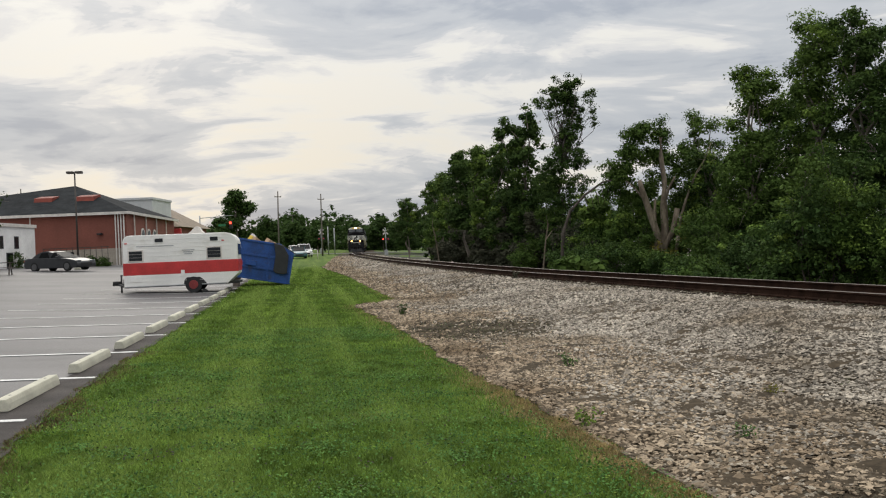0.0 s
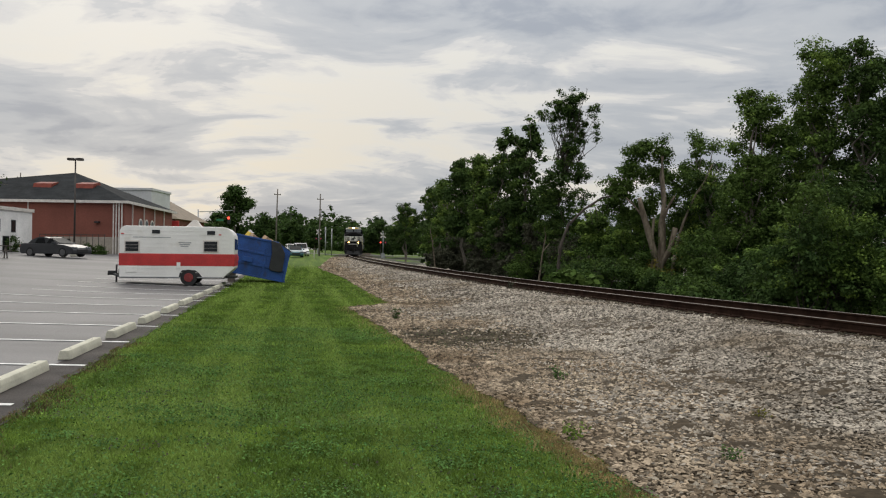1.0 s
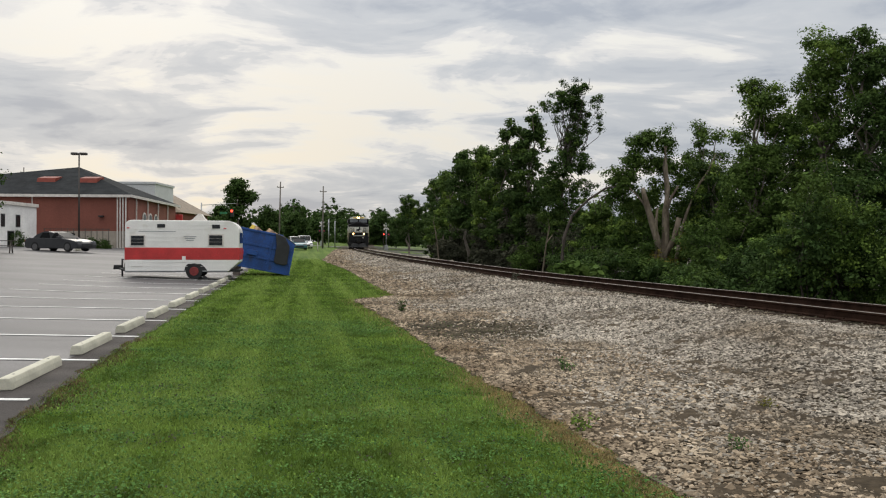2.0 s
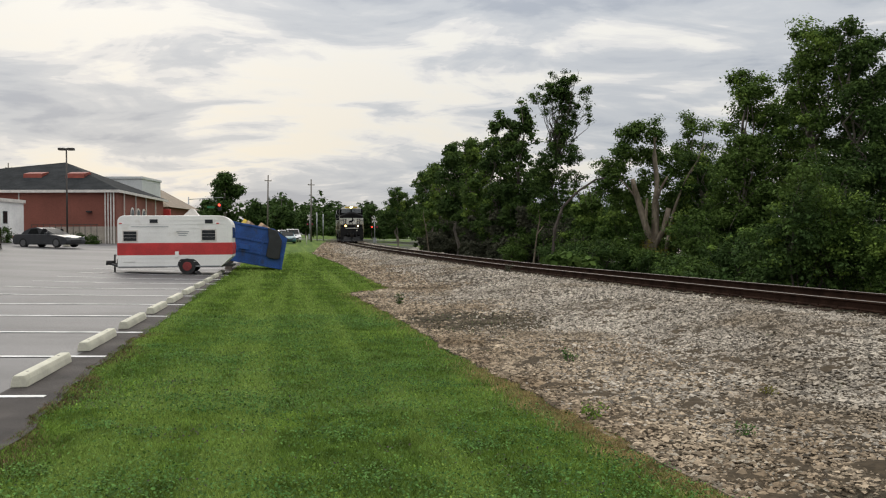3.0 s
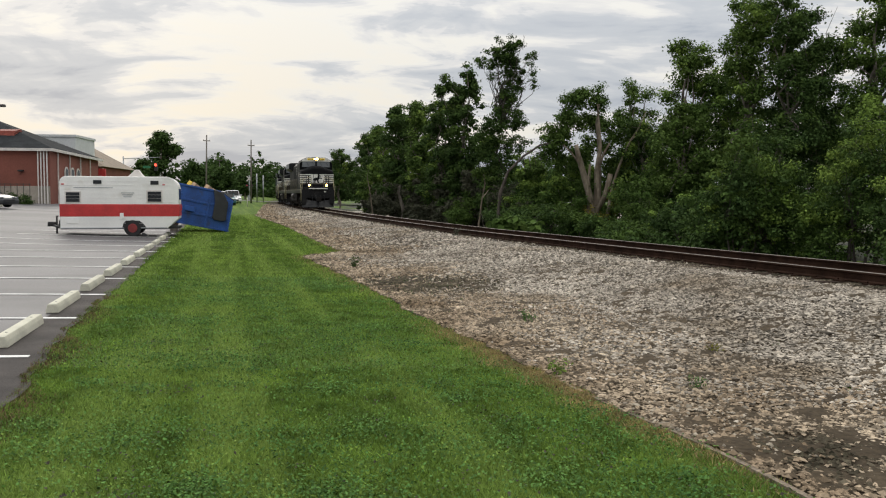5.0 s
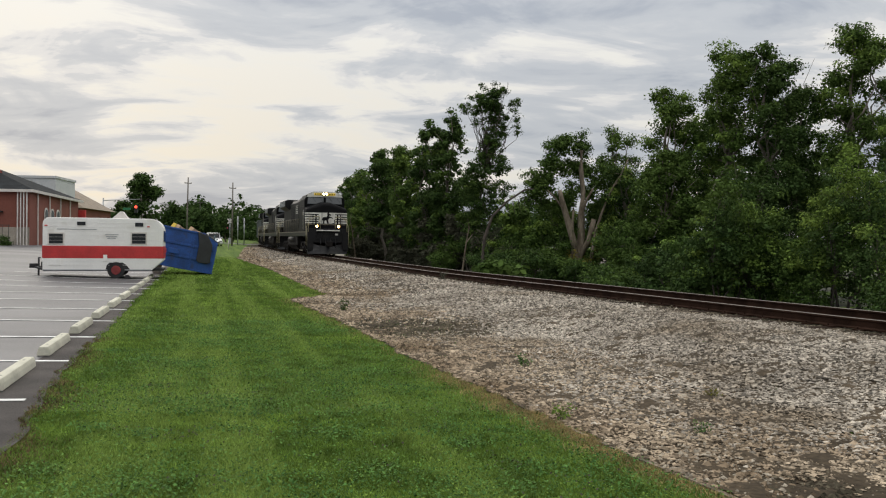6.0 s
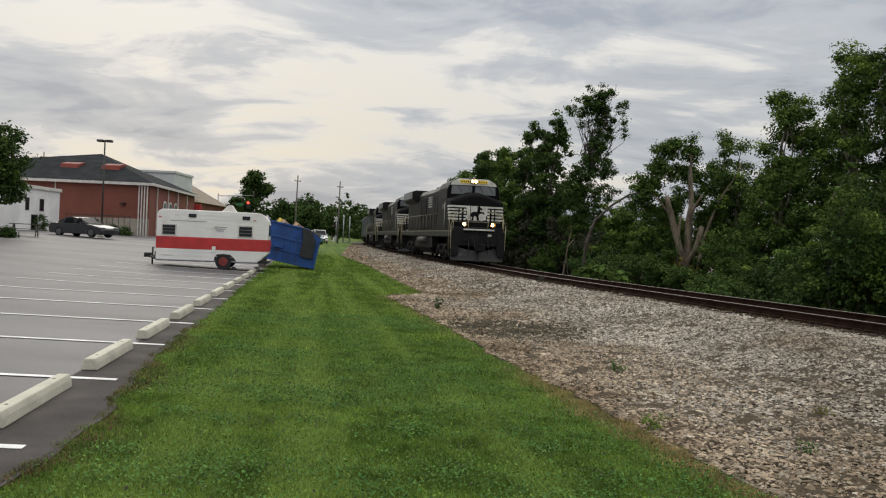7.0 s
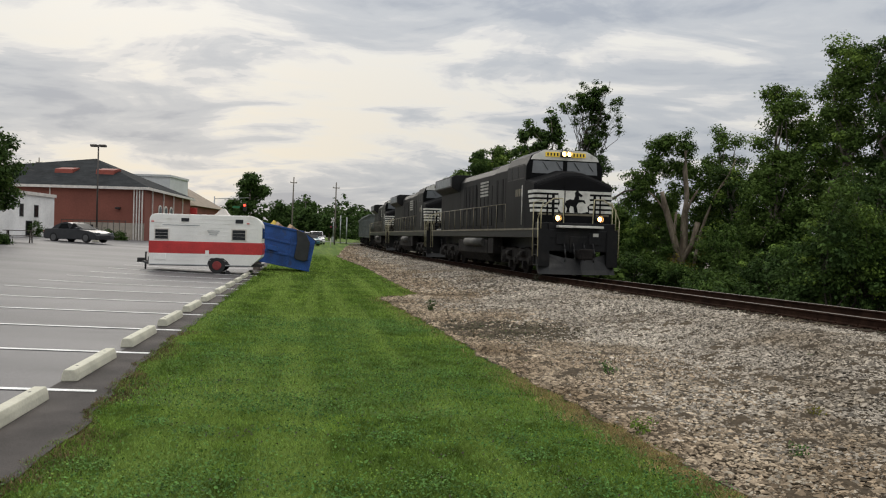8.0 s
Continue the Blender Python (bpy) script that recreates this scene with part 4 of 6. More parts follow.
def travel_trailer():
    tx, ty = -9.62, 34.0
    tr = thing("travel_trailer", tx, ty, on_lawn(tx, ty), 9.0, "old white camping trailer with a red band, parked on asphalt", "camping trailer")
    x0, x1, w = -2.32, 2.0, 1.05
    bm = bm_new()
    prism(bm, rounded(x0, x1, 0.30, 2.31, 0.24, 0.46, 0, 0.42), "y", -w, w, bevel=0.03)
    body = part("body", bm, M_WHITE, tr)
    for k in range(11):
        z = 0.50 + k * 0.163
        if 0.75 < z < 1.26:
            continue
        bm = bm_new()
        box(bm, x0 + 0.03, x1 - 0.14 - max(0, 0.6 - z) * 0.9, -w - 0.008, -w + 0.01, z - 0.006, z + 0.006)
        part("siding_seam", bm, M_WHITE, body)
    bm = bm_new()
    box(bm, x0 - 0.012, x1 + 0.012, -w - 0.012, w + 0.012, 0.76, 1.24, 0.02)
    band = part("red_band", bm, M_RED, body, "red painted side band")
    for k in range(3):
        bm = bm_new()
        z = 0.88 + k * 0.12
        box(bm, x0, x1, -w - 0.02, -w - 0.011, z - 0.012, z + 0.012)
        part("band_rib", bm, M_RED, band)
    for xa, xb, za, zb in ((-2.14, -1.56, 1.28, 1.74), (0.80, 1.40, 1.30, 1.78)):
        bm = bm_new()
        box(bm, xa, xb, -w - 0.03, -w + 0.01, za, zb, 0.012)
        frame_part = part("window_frame", bm, M_TRIM, tr, "aluminium louvred window frame")
        for k in range(3):
            bm = bm_new()
            h = (zb - za - 0.08) / 3
            box(bm, xa + 0.05, xb - 0.05, -w - 0.038, -w - 0.028, za + 0.04 + k * h, za + 0.03 + (k + 1) * h)
            part("pane", bm, M_GLASS, frame_part)
    for xa, xb, za, zb, mat in ((-1.12, -0.82, 2.02, 2.16, M_GLASS), (0.96, 1.26, 2.0, 2.15, M_GLASS), (-2.08, -1.68, 0.50, 0.73, M_WHITE), (-0.18, -0.04, 0.66, 0.9, M_WHITE)):
        bm = bm_new()
        box(bm, xa, xb, -w - 0.03, -w, za, zb, 0.01)
        part("side_vent" if mat is M_GLASS else "access_hatch", bm, mat, tr)
    for xx in (-2.2, 1.45):
        bm = bm_new()
        box(bm, xx - 0.05, xx + 0.05, -w - 0.02, -w, 1.98, 2.02)
        part("marker_lamp", bm, M_SIGNRED, tr)
    bm = bm_new()
    prism(bm, [(0.02, 2.30), (0.16, 2.42), (0.34, 2.60), (0.46, 2.60), (0.56, 2.44), (0.70, 2.30)], "y", -0.32, 0.32, bevel=0.03)
    part("roof_vent", bm, M_TRIM, tr)
    for xa, xb in ((-2.04, -1.9), (-1.8, -1.66), (0.9, 1.04), (1.2, 1.3)):
        bm = bm_new()
        box(bm, xa, xb, -w - 0.026, -w - 0.02, 1.36, 1.70)
        part("curtain", bm, M_TRIM, tr)
    bm = bm_new()
    box(bm, x0 + 0.5, x0 + 1.9, -w - 0.014, -w + 0.01, 1.86, 1.885)
    part("awning_rail", bm, M_GALV, tr)
    bm = bm_new()
    box(bm, x0 + 0.02, x1 - 0.45, -w - 0.018, -w + 0.01, 0.30, 0.335)
    part("lower_trim", bm, M_GALV, tr, "dull metal trim along the lower edge")
    bm = bm_new()
    prism(bm, [(x1 - 0.01, 1.42), (x1 + 0.02, 1.42), (x1 + 0.005, 1.85), (x1 - 0.02, 1.85)], "y", -0.8, 0.8)
    part("rear_window", bm, M_GLASS, tr)
    for y in (-0.9, 0.9):
        bm = bm_new()
        box(bm, x1 - 0.01, x1 + 0.04, y - 0.07, y + 0.07, 0.98, 1.16, 0.01)
        part("tail_lamp", bm, M_SIGNRED, tr)
    bm = bm_new()
    box(bm, x0, x1 - 0.35, -0.95, -0.85, 0.27, 0.37)
    box(bm, x0, x1 - 0.35, 0.85, 0.95, 0.27, 0.37)
    box(bm, x1 - 0.5, x1 + 0.02, -0.9, 0.9, 0.28, 0.36)
    pipe(bm, [(x0, -0.9, 0.34), (x0 - 0.42, 0.0, 0.40), (x0, 0.9, 0.34)], 0.05)
    box(bm, x0 - 0.52, x0 - 0.36, -0.06, 0.06, 0.36, 0.47, 0.02)
    part("chassis", bm, M_BLACK, tr)
    bm = bm_new()
    tube(bm, (x0 - 0.3, 0, 0.05), (x0 - 0.3, 0, 0.78), 0.035)
    tube(bm, (x0 - 0.3, 0, 0.0), (x0 - 0.3, 0, 0.06), 0.09)
    pipe(bm, [(x0 - 0.3, 0, 0.76), (x0 - 0.22, -0.08, 0.76)], 0.015)
    box(bm, x0 - 0.2, x0 - 0.02, -0.15, 0.15, 0.40, 0.60, 0.02)
    part("tongue_jack", bm, M_BLACK, tr)
    bm = bm_new()
    box(bm, x0 - 0.62, x0 - 0.34, -0.09, 0.09, 0.40, 0.54, 0.03)
    tube(bm, (x0 - 0.58, 0, 0.36), (x0 - 0.58, 0, 0.44), 0.06, sides=10)
    part("coupler", bm, M_BLACK, tr)
    for y in (-0.93, 0.93):
        k = -1 if y < 0 else 1
        bm = bm_new()
        prism(bm, [(-0.10, 0.31), (-0.06, 0.50), (0.04, 0.60), (0.52, 0.60), (0.66, 0.50), (0.80, 0.31)], "y", min(y, y + k * 0.128), max(y, y + k * 0.128))
        part("wheel_arch", bm, M_BLACK, tr)
        bm = bm_new()
        tube(bm, (0.28, y - 0.09 + k * 0.1, 0.31), (0.28, y + 0.09 + k * 0.1, 0.31), 0.31, sides=24)
        wheel = part("wheel", bm, M_RUBBER, tr)
        bm = bm_new()
        tube(bm, (0.28, y + k * 0.18, 0.31), (0.28, y + k * 0.205, 0.31), 0.185, 0.16, sides=18)
        tube(bm, (0.28, y + k * 0.2, 0.31), (0.28, y + k * 0.225, 0.31), 0.06, sides=10)
        part("hub", bm, M_HUB, wheel, "rusty red wheel hub")
    bm = bm_new()
    prism(bm, [(0.60, 0.0), (0.84, 0.0), (0.72, 0.12), (0.62, 0.12)], "y", -1.1, -0.9)
    part("wheel_chock", bm, M_BLACK, tr)
    for k in range(3):
        bm = bm_new()
        box(bm, -0.12 + 0.04 * k, 0.36 - 0.05 * k, -w - 0.012, -w - 0.008, 1.66 - k * 0.075, 1.69 - k * 0.075)
        part("lettering_bar", bm, M_GALV, tr)


travel_trailer()


# ---- dumpster, tipped on its skid ----
def dumpster():
    dx, dy = -7.3, 38.2
    du = thing("dumpster", dx + 0.95, dy, on_lawn(dx + 0.95, dy), 14.0, "tilted blue steel dumpster with a black lid hanging open", "dumpster", ry=11.0)
    W, D, H = 2.5, 1.6, 1.75
    bm = bm_new()
    outline = [(-W, 0.06), (0, 0.06), (0, H - 0.30), (-0.62, H), (-W, H)]
    prism(bm, outline, "y", 0, D, bevel=0.015)
    body = part("body", bm, M_BLUE, du)
    bm = bm_new()
    box(bm, -W - 0.03, 0.03, -0.04, D + 0.04, 0.0, 0.07, 0.01)
    part("base_rail", bm, M_BLUE, body)
    for z in (0.55, 1.1):
        bm = bm_new()
        box(bm, -W - 0.01, 0.01, -0.045, 0.0, z - 0.05, z + 0.05, 0.012)
        part("stiffener", bm, M_BLUE, body)
    for x in (-W + 0.05, -1.05, -0.05):
        bm = bm_new()
        box(bm, x - 0.05, x + 0.05, -0.055, 0.0, 0.07, H - 0.34, 0.012)
        part("upright", bm, M_BLUE, body)
    bm = bm_new()
    box(bm, -W - 0.03, -0.6, -0.06, 0.03, H - 0.07, H + 0.02, 0.015)
    part("rim", bm, M_BLUE, body)
    bm = bm_new()
    box(bm, -2.05, -1.58, -0.16, -0.05, 0.62, 0.84, 0.02)
    part("fork_pocket", bm, M_BLUE, du)
    bm = bm_new()
    prism(bm, [(-0.95, H + 0.03), (-0.50, H - 0.06), (-0.22, 1.3), (-0.18, 0.50), (-0.3, 0.42), (-0.70, 0.42), (-0.80, 0.52), (-0.80, 1.2)], "y", -0.13, -0.05, bevel=0.03)
    part("hanging_lid", bm, M_PLASTIC, du, "black plastic lid hanging down the side")
    bm = bm_new()
    box(bm, -0.66, 0.02, 0.0, D, -0.015, 0.035, 0.012, m=Matrix.Translation((0.0, 0, H - 0.31)) @ pose(0, 0, 0, 0, 25.5, 0))
    part("lid", bm, M_PLASTIC, du)
    for bx, by, bz, s, mat in ((-1.15, 0.5, H - 0.12, 0.34, M_CARD), (-1.75, 0.4, H - 0.1, 0.3, M_CARD), (-1.9, 0.8, H - 0.08, 0.33, M_YELLOWBAG), (-0.85, 0.7, H - 0.2, 0.3, M_CARD)):
        b = bm_new()
        box(b, -s * 0.6, s * 0.6, -s / 2, s / 2, -s * 0.4, s * 0.75, 0.02, m=pose(bx, by, bz, 12, 24, 30))
        part("rubbish", b, mat, du)
    bm = bm_new()
    box(bm, -W + 0.05, -W + 0.35, 0.2, 1.4, -0.50, 0.0, 0.01)
    part("support_block", bm, M_POLE, du)


dumpster()


# ---- lamp posts ----
def lamp_post(x, y, top, label):
    z = on_lawn(x, y)
    lp = thing("lamp_post", x, y, z, 5, label, "lamp post", "car park lamps")
    h = top - z
    bm = bm_new()
    prism(bm, [(0.3 * math.cos(a), 0.3 * math.sin(a)) for a in np.linspace(0, math.tau, 13)[:-1]], "z", 0, 0.75, bevel=0.02)
    part("concrete_base", bm, M_CONCRETE, lp)
    bm = bm_new()
    tube(bm, (0, 0, 0.7), (0, 0, h), 0.072, 0.052, 12)
    part("pole", bm, M_BRONZE, lp)
    bm = bm_new()
    tube(bm, (-0.4, 0, h - 0.08), (0.4, 0, h - 0.08), 0.03)
    part("crossarm", bm, M_BRONZE, lp)
    for k in (-1, 1):
        bm = bm_new()
        box(bm, min(k * 0.08, k * 0.56), max(k * 0.08, k * 0.56), -0.22, 0.22, h - 0.16, h + 0.02, 0.04)
        part("lamp_head", bm, M_BRONZE, lp)


lamp_post(-26.25, 62.8, 8.42, "tall dark bronze double-headed lamp post behind the grey sedan")
lamp_post(-26.0, 43.1, 8.1, "tall dark double-headed lamp post beside the car park trees")


# ---- cars ----
def car(x, y, rz, label, paint, length=4.75, height=1.45, suv=False, z=None):
    c = thing("car", x, y, on_lawn(x, y) if z is None else z, rz, label, "car", "parked cars")
    w = 0.9
    hl = length / 2
    belt = 0.92 if not suv else 1.08
    bm = bm_new()
    prism(bm, [(-hl, 0.42), (-hl + 0.03, 0.72), (-hl + 0.12, belt - 0.03), (-hl + 0.45, belt + 0.03), (hl - 1.5, belt), (hl - 0.9, 0.86), (hl - 0.4, 0.76), (hl - 0.12, 0.66), (hl, 0.5), (hl - 0.02, 0.28), (hl - 0.2, 0.2), (-hl + 0.2, 0.22), (-hl + 0.05, 0.3)],
          "y", -w, w, bevel=0.05)
    part("body", bm, paint, c)
    bm = bm_new()
    back = -hl + (0.12 if suv else 0.55)
    prism(bm, [(back, belt - 0.02), (back + (0.1 if suv else 0.45), height - 0.22), (back + (0.2 if suv else 0.95), height - 0.05), (back + 1.5, height), (hl - 2.75, height - 0.01), (hl - 2.3, height - 0.09), (hl - 1.3, belt - 0.02)], "y", -w + 0.12, w - 0.12, bevel=0.04)
    cabin = part("cabin", bm, paint, c)
    for y in (-1, 1):
        spans = ((back + (0.3 if suv else 0.7), -0.15), (-0.05, hl - 1.75))
        for xa, xb in spans:
            bm = bm_new()
            prism(bm, [(xa, belt + 0.02), (xb, belt + 0.02), (xb - 0.12, height - 0.12), (xa + 0.3, height - 0.12)], "y", y * (w - 0.11) - 0.008, y * (w - 0.11) + 0.008)
            part("side_window", bm, M_DARKPANE, cabin)
        for xw in (-hl + 0.95, hl - 0.92):
            bm = bm_new()
            tube(bm, (xw, y * 0.70, 0.33), (xw, y * 0.91, 0.33), 0.33, sides=20)
            tyre = part("tyre", bm, M_RUBBER, c)
            bm = bm_new()
            tube(bm, (xw, y * 0.905, 0.33), (xw, y * 0.925, 0.33), 0.22, sides=14)
            part("rim", bm, M_RIM, tyre)
        bm = bm_new()
        box(bm, hl - 0.32, hl - 0.04, y * 0.66 - 0.2, y * 0.66 + 0.2, 0.60, 0.72, 0.02)
        part("headlight", bm, M_GLASSLIGHT, c)
        bm = bm_new()
        box(bm, -hl - 0.01, -hl + 0.12, y * 0.68 - 0.18, y * 0.68 + 0.18, 0.66, 0.82, 0.02)
        part("tail_light", bm, M_SIGNRED, c)
        bm = bm_new()
        box(bm, hl - 1.75, hl - 1.6, y * 1.0 - 0.08, y * 1.0 + 0.08, belt, belt + 0.13, 0.02)
        part("mirror", bm, paint, c)
    bm = bm_new()
    prism(bm, [(hl - 2.28, height - 0.08), (hl - 1.36, belt + 0.02), (hl - 1.33, belt + 0.03), (hl - 2.25, height - 0.06)], "y", -w + 0.2, w - 0.2)
    part("windscreen", bm, M_DARKPANE, cabin)
    bm = bm_new()
    box(bm, hl - 0.08, hl + 0.012, -0.5, 0.5, 0.34, 0.55, 0.02)
    part("grille", bm, M_BLACK, c)
    return c


car(-26.15, 59.5, -20, "dark grey sedan parked on the asphalt", M_CARGREY, 4.75, 1.42)
car(-17.4, 116, -75, "white sport utility car beside the lawn", M_CARWHITE, 4.8, 1.8, True)
car(-16.3, 104, -78, "dark teal parked car beside the lawn", M_CARBLUE, 4.5, 1.45)
car(-19.3, 120, -75, "white parked car behind the utility car", M_CARWHITE, 4.8, 1.6, True)


# ---- brick building with a hipped roof ----
def brick_building():
    gx, gy = -33.0, 80.0
    bb = thing("brick_building", gx, gy, 0.9, 0, "red brick building with a dark hipped roof and orange roof vents", "building")

    def loc(x, y, z):
        return Vector((x - gx, y - gy, z - 0.9))

    def wall(a, b, z0, z1, mat, name, t=0.3):
        a, b = Vector((*a, 0)), Vector((*b, 0))
        d = (b - a).normalized()
        nrm = Vector((-d.y, d.x, 0)) * t
        bm = bm_new()
        lo = [bm.verts.new(loc(p.x, p.y, z0)) for p in (a, b, b + nrm, a + nrm)]
        hi = [bm.verts.new(loc(p.x, p.y, z1)) for p in (a, b, b + nrm, a + nrm)]
        bm.faces.new(lo[::-1]), bm.faces.new(hi)
        for i in range(4):
            bm.faces.new((lo[i], lo[(i + 1) % 4], hi[(i + 1) % 4], hi[i]))
        bmesh.ops.recalc_face_normals(bm, faces=bm.faces[:])
        return part(name, bm, mat, bb)

    A, B, C, D = (-27.1, 75.3), (-28.9, 95.0), (-56.0, 108.0), (-56.0, 74.6)
    for p, q in ((D, A), (A, B), (B, C), (C, D)):
        wall(p, q, 0.4, 5.95, M_BRICKWALL, "wall")
    wall((-33.4, 75.12), (-27.1, 75.26), 0.4, 2.75, M_BRICKBAND, "base_course", 0.1)
    # roof with eaves
    e = 0.45
    A2, B2, C2, D2 = (A[0] + e, A[1] - e), (B[0] + e, B[1] + e), (C[0] - e, C[1] + e), (D[0] - e, D[1] - e)
    R1, R2 = (-35.2, 84.0), (-49.0, 98.0)
    bm = bm_new()
    low = [bm.verts.new(loc(*p, 6.0)) for p in (A2, B2, C2, D2)]
    r1, r2 = bm.verts.new(loc(*R1, 9.3)), bm.verts.new(loc(*R2, 9.0))
    for f in ((low[3], low[0], r1, r2), (low[0], low[1], r1), (low[1], low[2], r2, r1), (low[2], low[3], r2), tuple(low)):
        bm.faces.new(f)
    bmesh.ops.recalc_face_normals(bm, faces=bm.faces[:])
    roof = part("roof", bm, M_ROOF, bb, "dark shingle hipped roof")
    for p, q in ((D2, A2), (A2, B2)):
        w_ob = wall(p, q, 5.78, 6.02, M_TRIM, "fascia", 0.12)
    # orange roof vents on the front slope
    for px in (-36.0, -32.1):
        y = 79.3
        bm = bm_new()
        prism(bm, [(-0.8, 7.35), (-0.6, 7.9), (0.8, 8.15), (1.1, 8.0), (0.9, 7.7)], "x", -0.85, 0.85, bevel=0.02)
        bmesh.ops.transform(bm, verts=bm.verts[:], matrix=Matrix.Translation((px - gx, y - gy, -0.9 - 0.12)))
        part("roof_dormer", bm, M_ORANGE, roof, "orange-red painted roof vent")
    # downpipes
    for x in (-28.0, -27.75, -27.5, -27.25, -35.6):
        bm = bm_new()
        box(bm, x - gx - 0.05, x - gx + 0.05, 75.1 - gy - 0.06, 75.1 - gy + 0.03, 0.0, 4.95, 0.01)
        part("downpipe", bm, M_TRIM, bb)
    for k in range(4):
        y = 77.5 + k * 4.3
        x = -27.0 - (y - 75.3) * 0.0914
        bm = bm_new()
        box(bm, x - gx, x - gx + 0.1, y - gy - 0.05, y - gy + 0.05, 0.0, 4.95, 0.01)
        part("downpipe", bm, M_TRIM, bb)
    # pale arched windows on the side wall, and a lit sign
    for k in range(3):
        y = 80.6 + k * 2.3
        x = -27.02 - (y - 75.3) * 0.0914
        bm = bm_new()
        prism(bm, [(-0.5, 2.0)] + [(0.5 * math.cos(a), 3.2 + 0.55 * math.sin(a)) for a in np.linspace(math.pi, 0, 9)] + [(0.5, 2.0)], "x", 0.0, 0.06)
        bmesh.ops.transform(bm, verts=bm.verts[:], matrix=Matrix.Translation((x - gx, y - gy, -0.9 + 0.9)))
        win = part("arched_window", bm, M_TRIM, bb, "white arched window surround")
        bm = bm_new()
        prism(bm, [(-0.36, 2.1)] + [(0.36 * math.cos(a), 3.2 + 0.4 * math.sin(a)) for a in np.linspace(math.pi, 0, 9)] + [(0.36, 2.1)], "x", 0.06, 0.075)
        bmesh.ops.transform(bm, verts=bm.verts[:], matrix=Matrix.Translation((x - gx, y - gy, -0.9 + 0.9)))
        part("pane", bm, M_GLASSLIGHT, win)
    bm = bm_new()
    box(bm, -29.2 - gx, -28.2 - gx, 95.2 - gy, 95.5 - gy, 2.2, 4.1, 0.03)
    part("sign", bm, M_SIGNRED, bb, "red sign at the building's corner")
    bm = bm_new()
    box(bm, -29.6 - gx, -29.2 - gx, 75.0 - gy - 0.25, 75.2 - gy, 3.1, 3.25, 0.03)
    part("wall_lamp", bm, M_BLACK, bb)


brick_building()


def box_building(name, x0, x1, y0, y1, z0, z1, mat, label, roof_mat=None, windows=()):
    b = thing(name, (x0 + x1) / 2, y0, z0, 0, label, "building")
    cx = (x0 + x1) / 2
    bm = bm_new()
    box(bm, x0 - cx, x1 - cx, 0, y1 - y0, 0, z1 - z0, 0.02)
    part("wall", bm, mat, b)
    bm = bm_new()
    box(bm, x0 - cx - 0.12, x1 - cx + 0.12, -0.12, y1 - y0 + 0.12, z1 - z0 - 0.22, z1 - z0 + 0.05, 0.01)
    part("parapet", bm, roof_mat or M_TRIM, b)
    for side, a, c, za, zb in windows:
        bm = bm_new()
        if side == "e":
            box(bm, x1 - cx - 0.05, x1 - cx + 0.03, a - y0, c - y0, za - z0, zb - z0)
        else:
            box(bm, a - cx, c - cx, -0.03, 0.05, za - z0, zb - z0)
        win = part("window", bm, M_BLACK, b)
        bm = bm_new()
        if side == "e":
            box(bm, x1 - cx + 0.03, x1 - cx + 0.04, a - y0 + 0.08, c - y0 - 0.08, za - z0 + 0.08, zb - z0 - 0.08)
        else:
            box(bm, a - cx + 0.08, c - cx - 0.08, -0.04, -0.03, za - z0 + 0.08, zb - z0 - 0.08)
        part("pane", bm, M_GLASS, win)
    return b


box_building("white_building", -52, -32.9, 44, 70.2, 0.9, 4.85, M_STUCCO, "low white rendered building with a flat roof", M_TRIM,
             [("e", 66.7, 67.4, 2.9, 3.9), ("e", 64.4, 65.0, 2.9, 3.9), ("e", 65.4, 66.4, 1.3, 2.6), ("e", 57, 58, 2.9, 3.9), ("e", 50, 51, 2.2, 3.6)])
box_building("metal_hall", -45, -32.4, 98.5, 105.5, 0.9, 8.9, M_METALWALL, "plain pale metal-clad hall behind the brick building", M_METALWALL)


def tan_house():
    h = thing("tan_roofed_house", -38.5, 108, 1.0, 0, "brick building with a steep tan shingle roof", "building")
    bm = bm_new()
    box(bm, -6.3, 6.0, 0, 14, 0, 4.8)
    part("wall", bm, M_BRICKWALL, h)
    bm = bm_new()
    v = [bm.verts.new(p) for p in ((-7, -0.6, 4.7), (6.6, -0.6, 4.7), (6.6, 14.6, 4.7), (-7, 14.6, 4.7), (-3.0, 4, 7.9), (1.6, 4, 7.9), (1.6, 10, 7.9), (-3.0, 10, 7.9))]
    for f in ((0, 1, 5, 4), (1, 2, 6, 5), (2, 3, 7, 6), (3, 0, 4, 7), (4, 5, 6, 7), (3, 2, 1, 0)):
        bm.faces.new([v[i] for i in f])
    bmesh.ops.recalc_face_normals(bm, faces=bm.faces[:])
    part("roof", bm, M_ROOFTAN, h, "tan shingle roof")


tan_house()


def utility_pole(x, y, top, lean=0.0, arm=True):
    z = float(ground_z(x, y))
    p = thing("utility_pole", x, y, z - 0.05, 20, "tall weathered wooden utility pole", "utility pole", "utility poles", ry=lean)
    h = top - z
    bm = bm_new()
    tube(bm, (0, 0, 0), (0, 0, h), 0.13, 0.085, 10)
    part("pole", bm, M_POLE, p)
    if arm:
        bm = bm_new()
        box(bm, -0.5, 0.5, -0.05, 0.05, h - 0.9, h - 0.78)
        part("crossarm", bm, M_POLE, p)
        for k in (-0.45, 0.45):
            bm = bm_new()
            tube(bm, (k, 0, h - 0.78), (k, 0, h - 0.6), 0.05, 0.03, 8)
            part("insulator", bm, M_TRIM, p)
    bm = bm_new()
    tube(bm, (0.2, 0, h * 0.62), (0.2, 0, h * 0.62 + 0.5), 0.13, sides=10)
    part("transformer", bm, M_GALV, p)


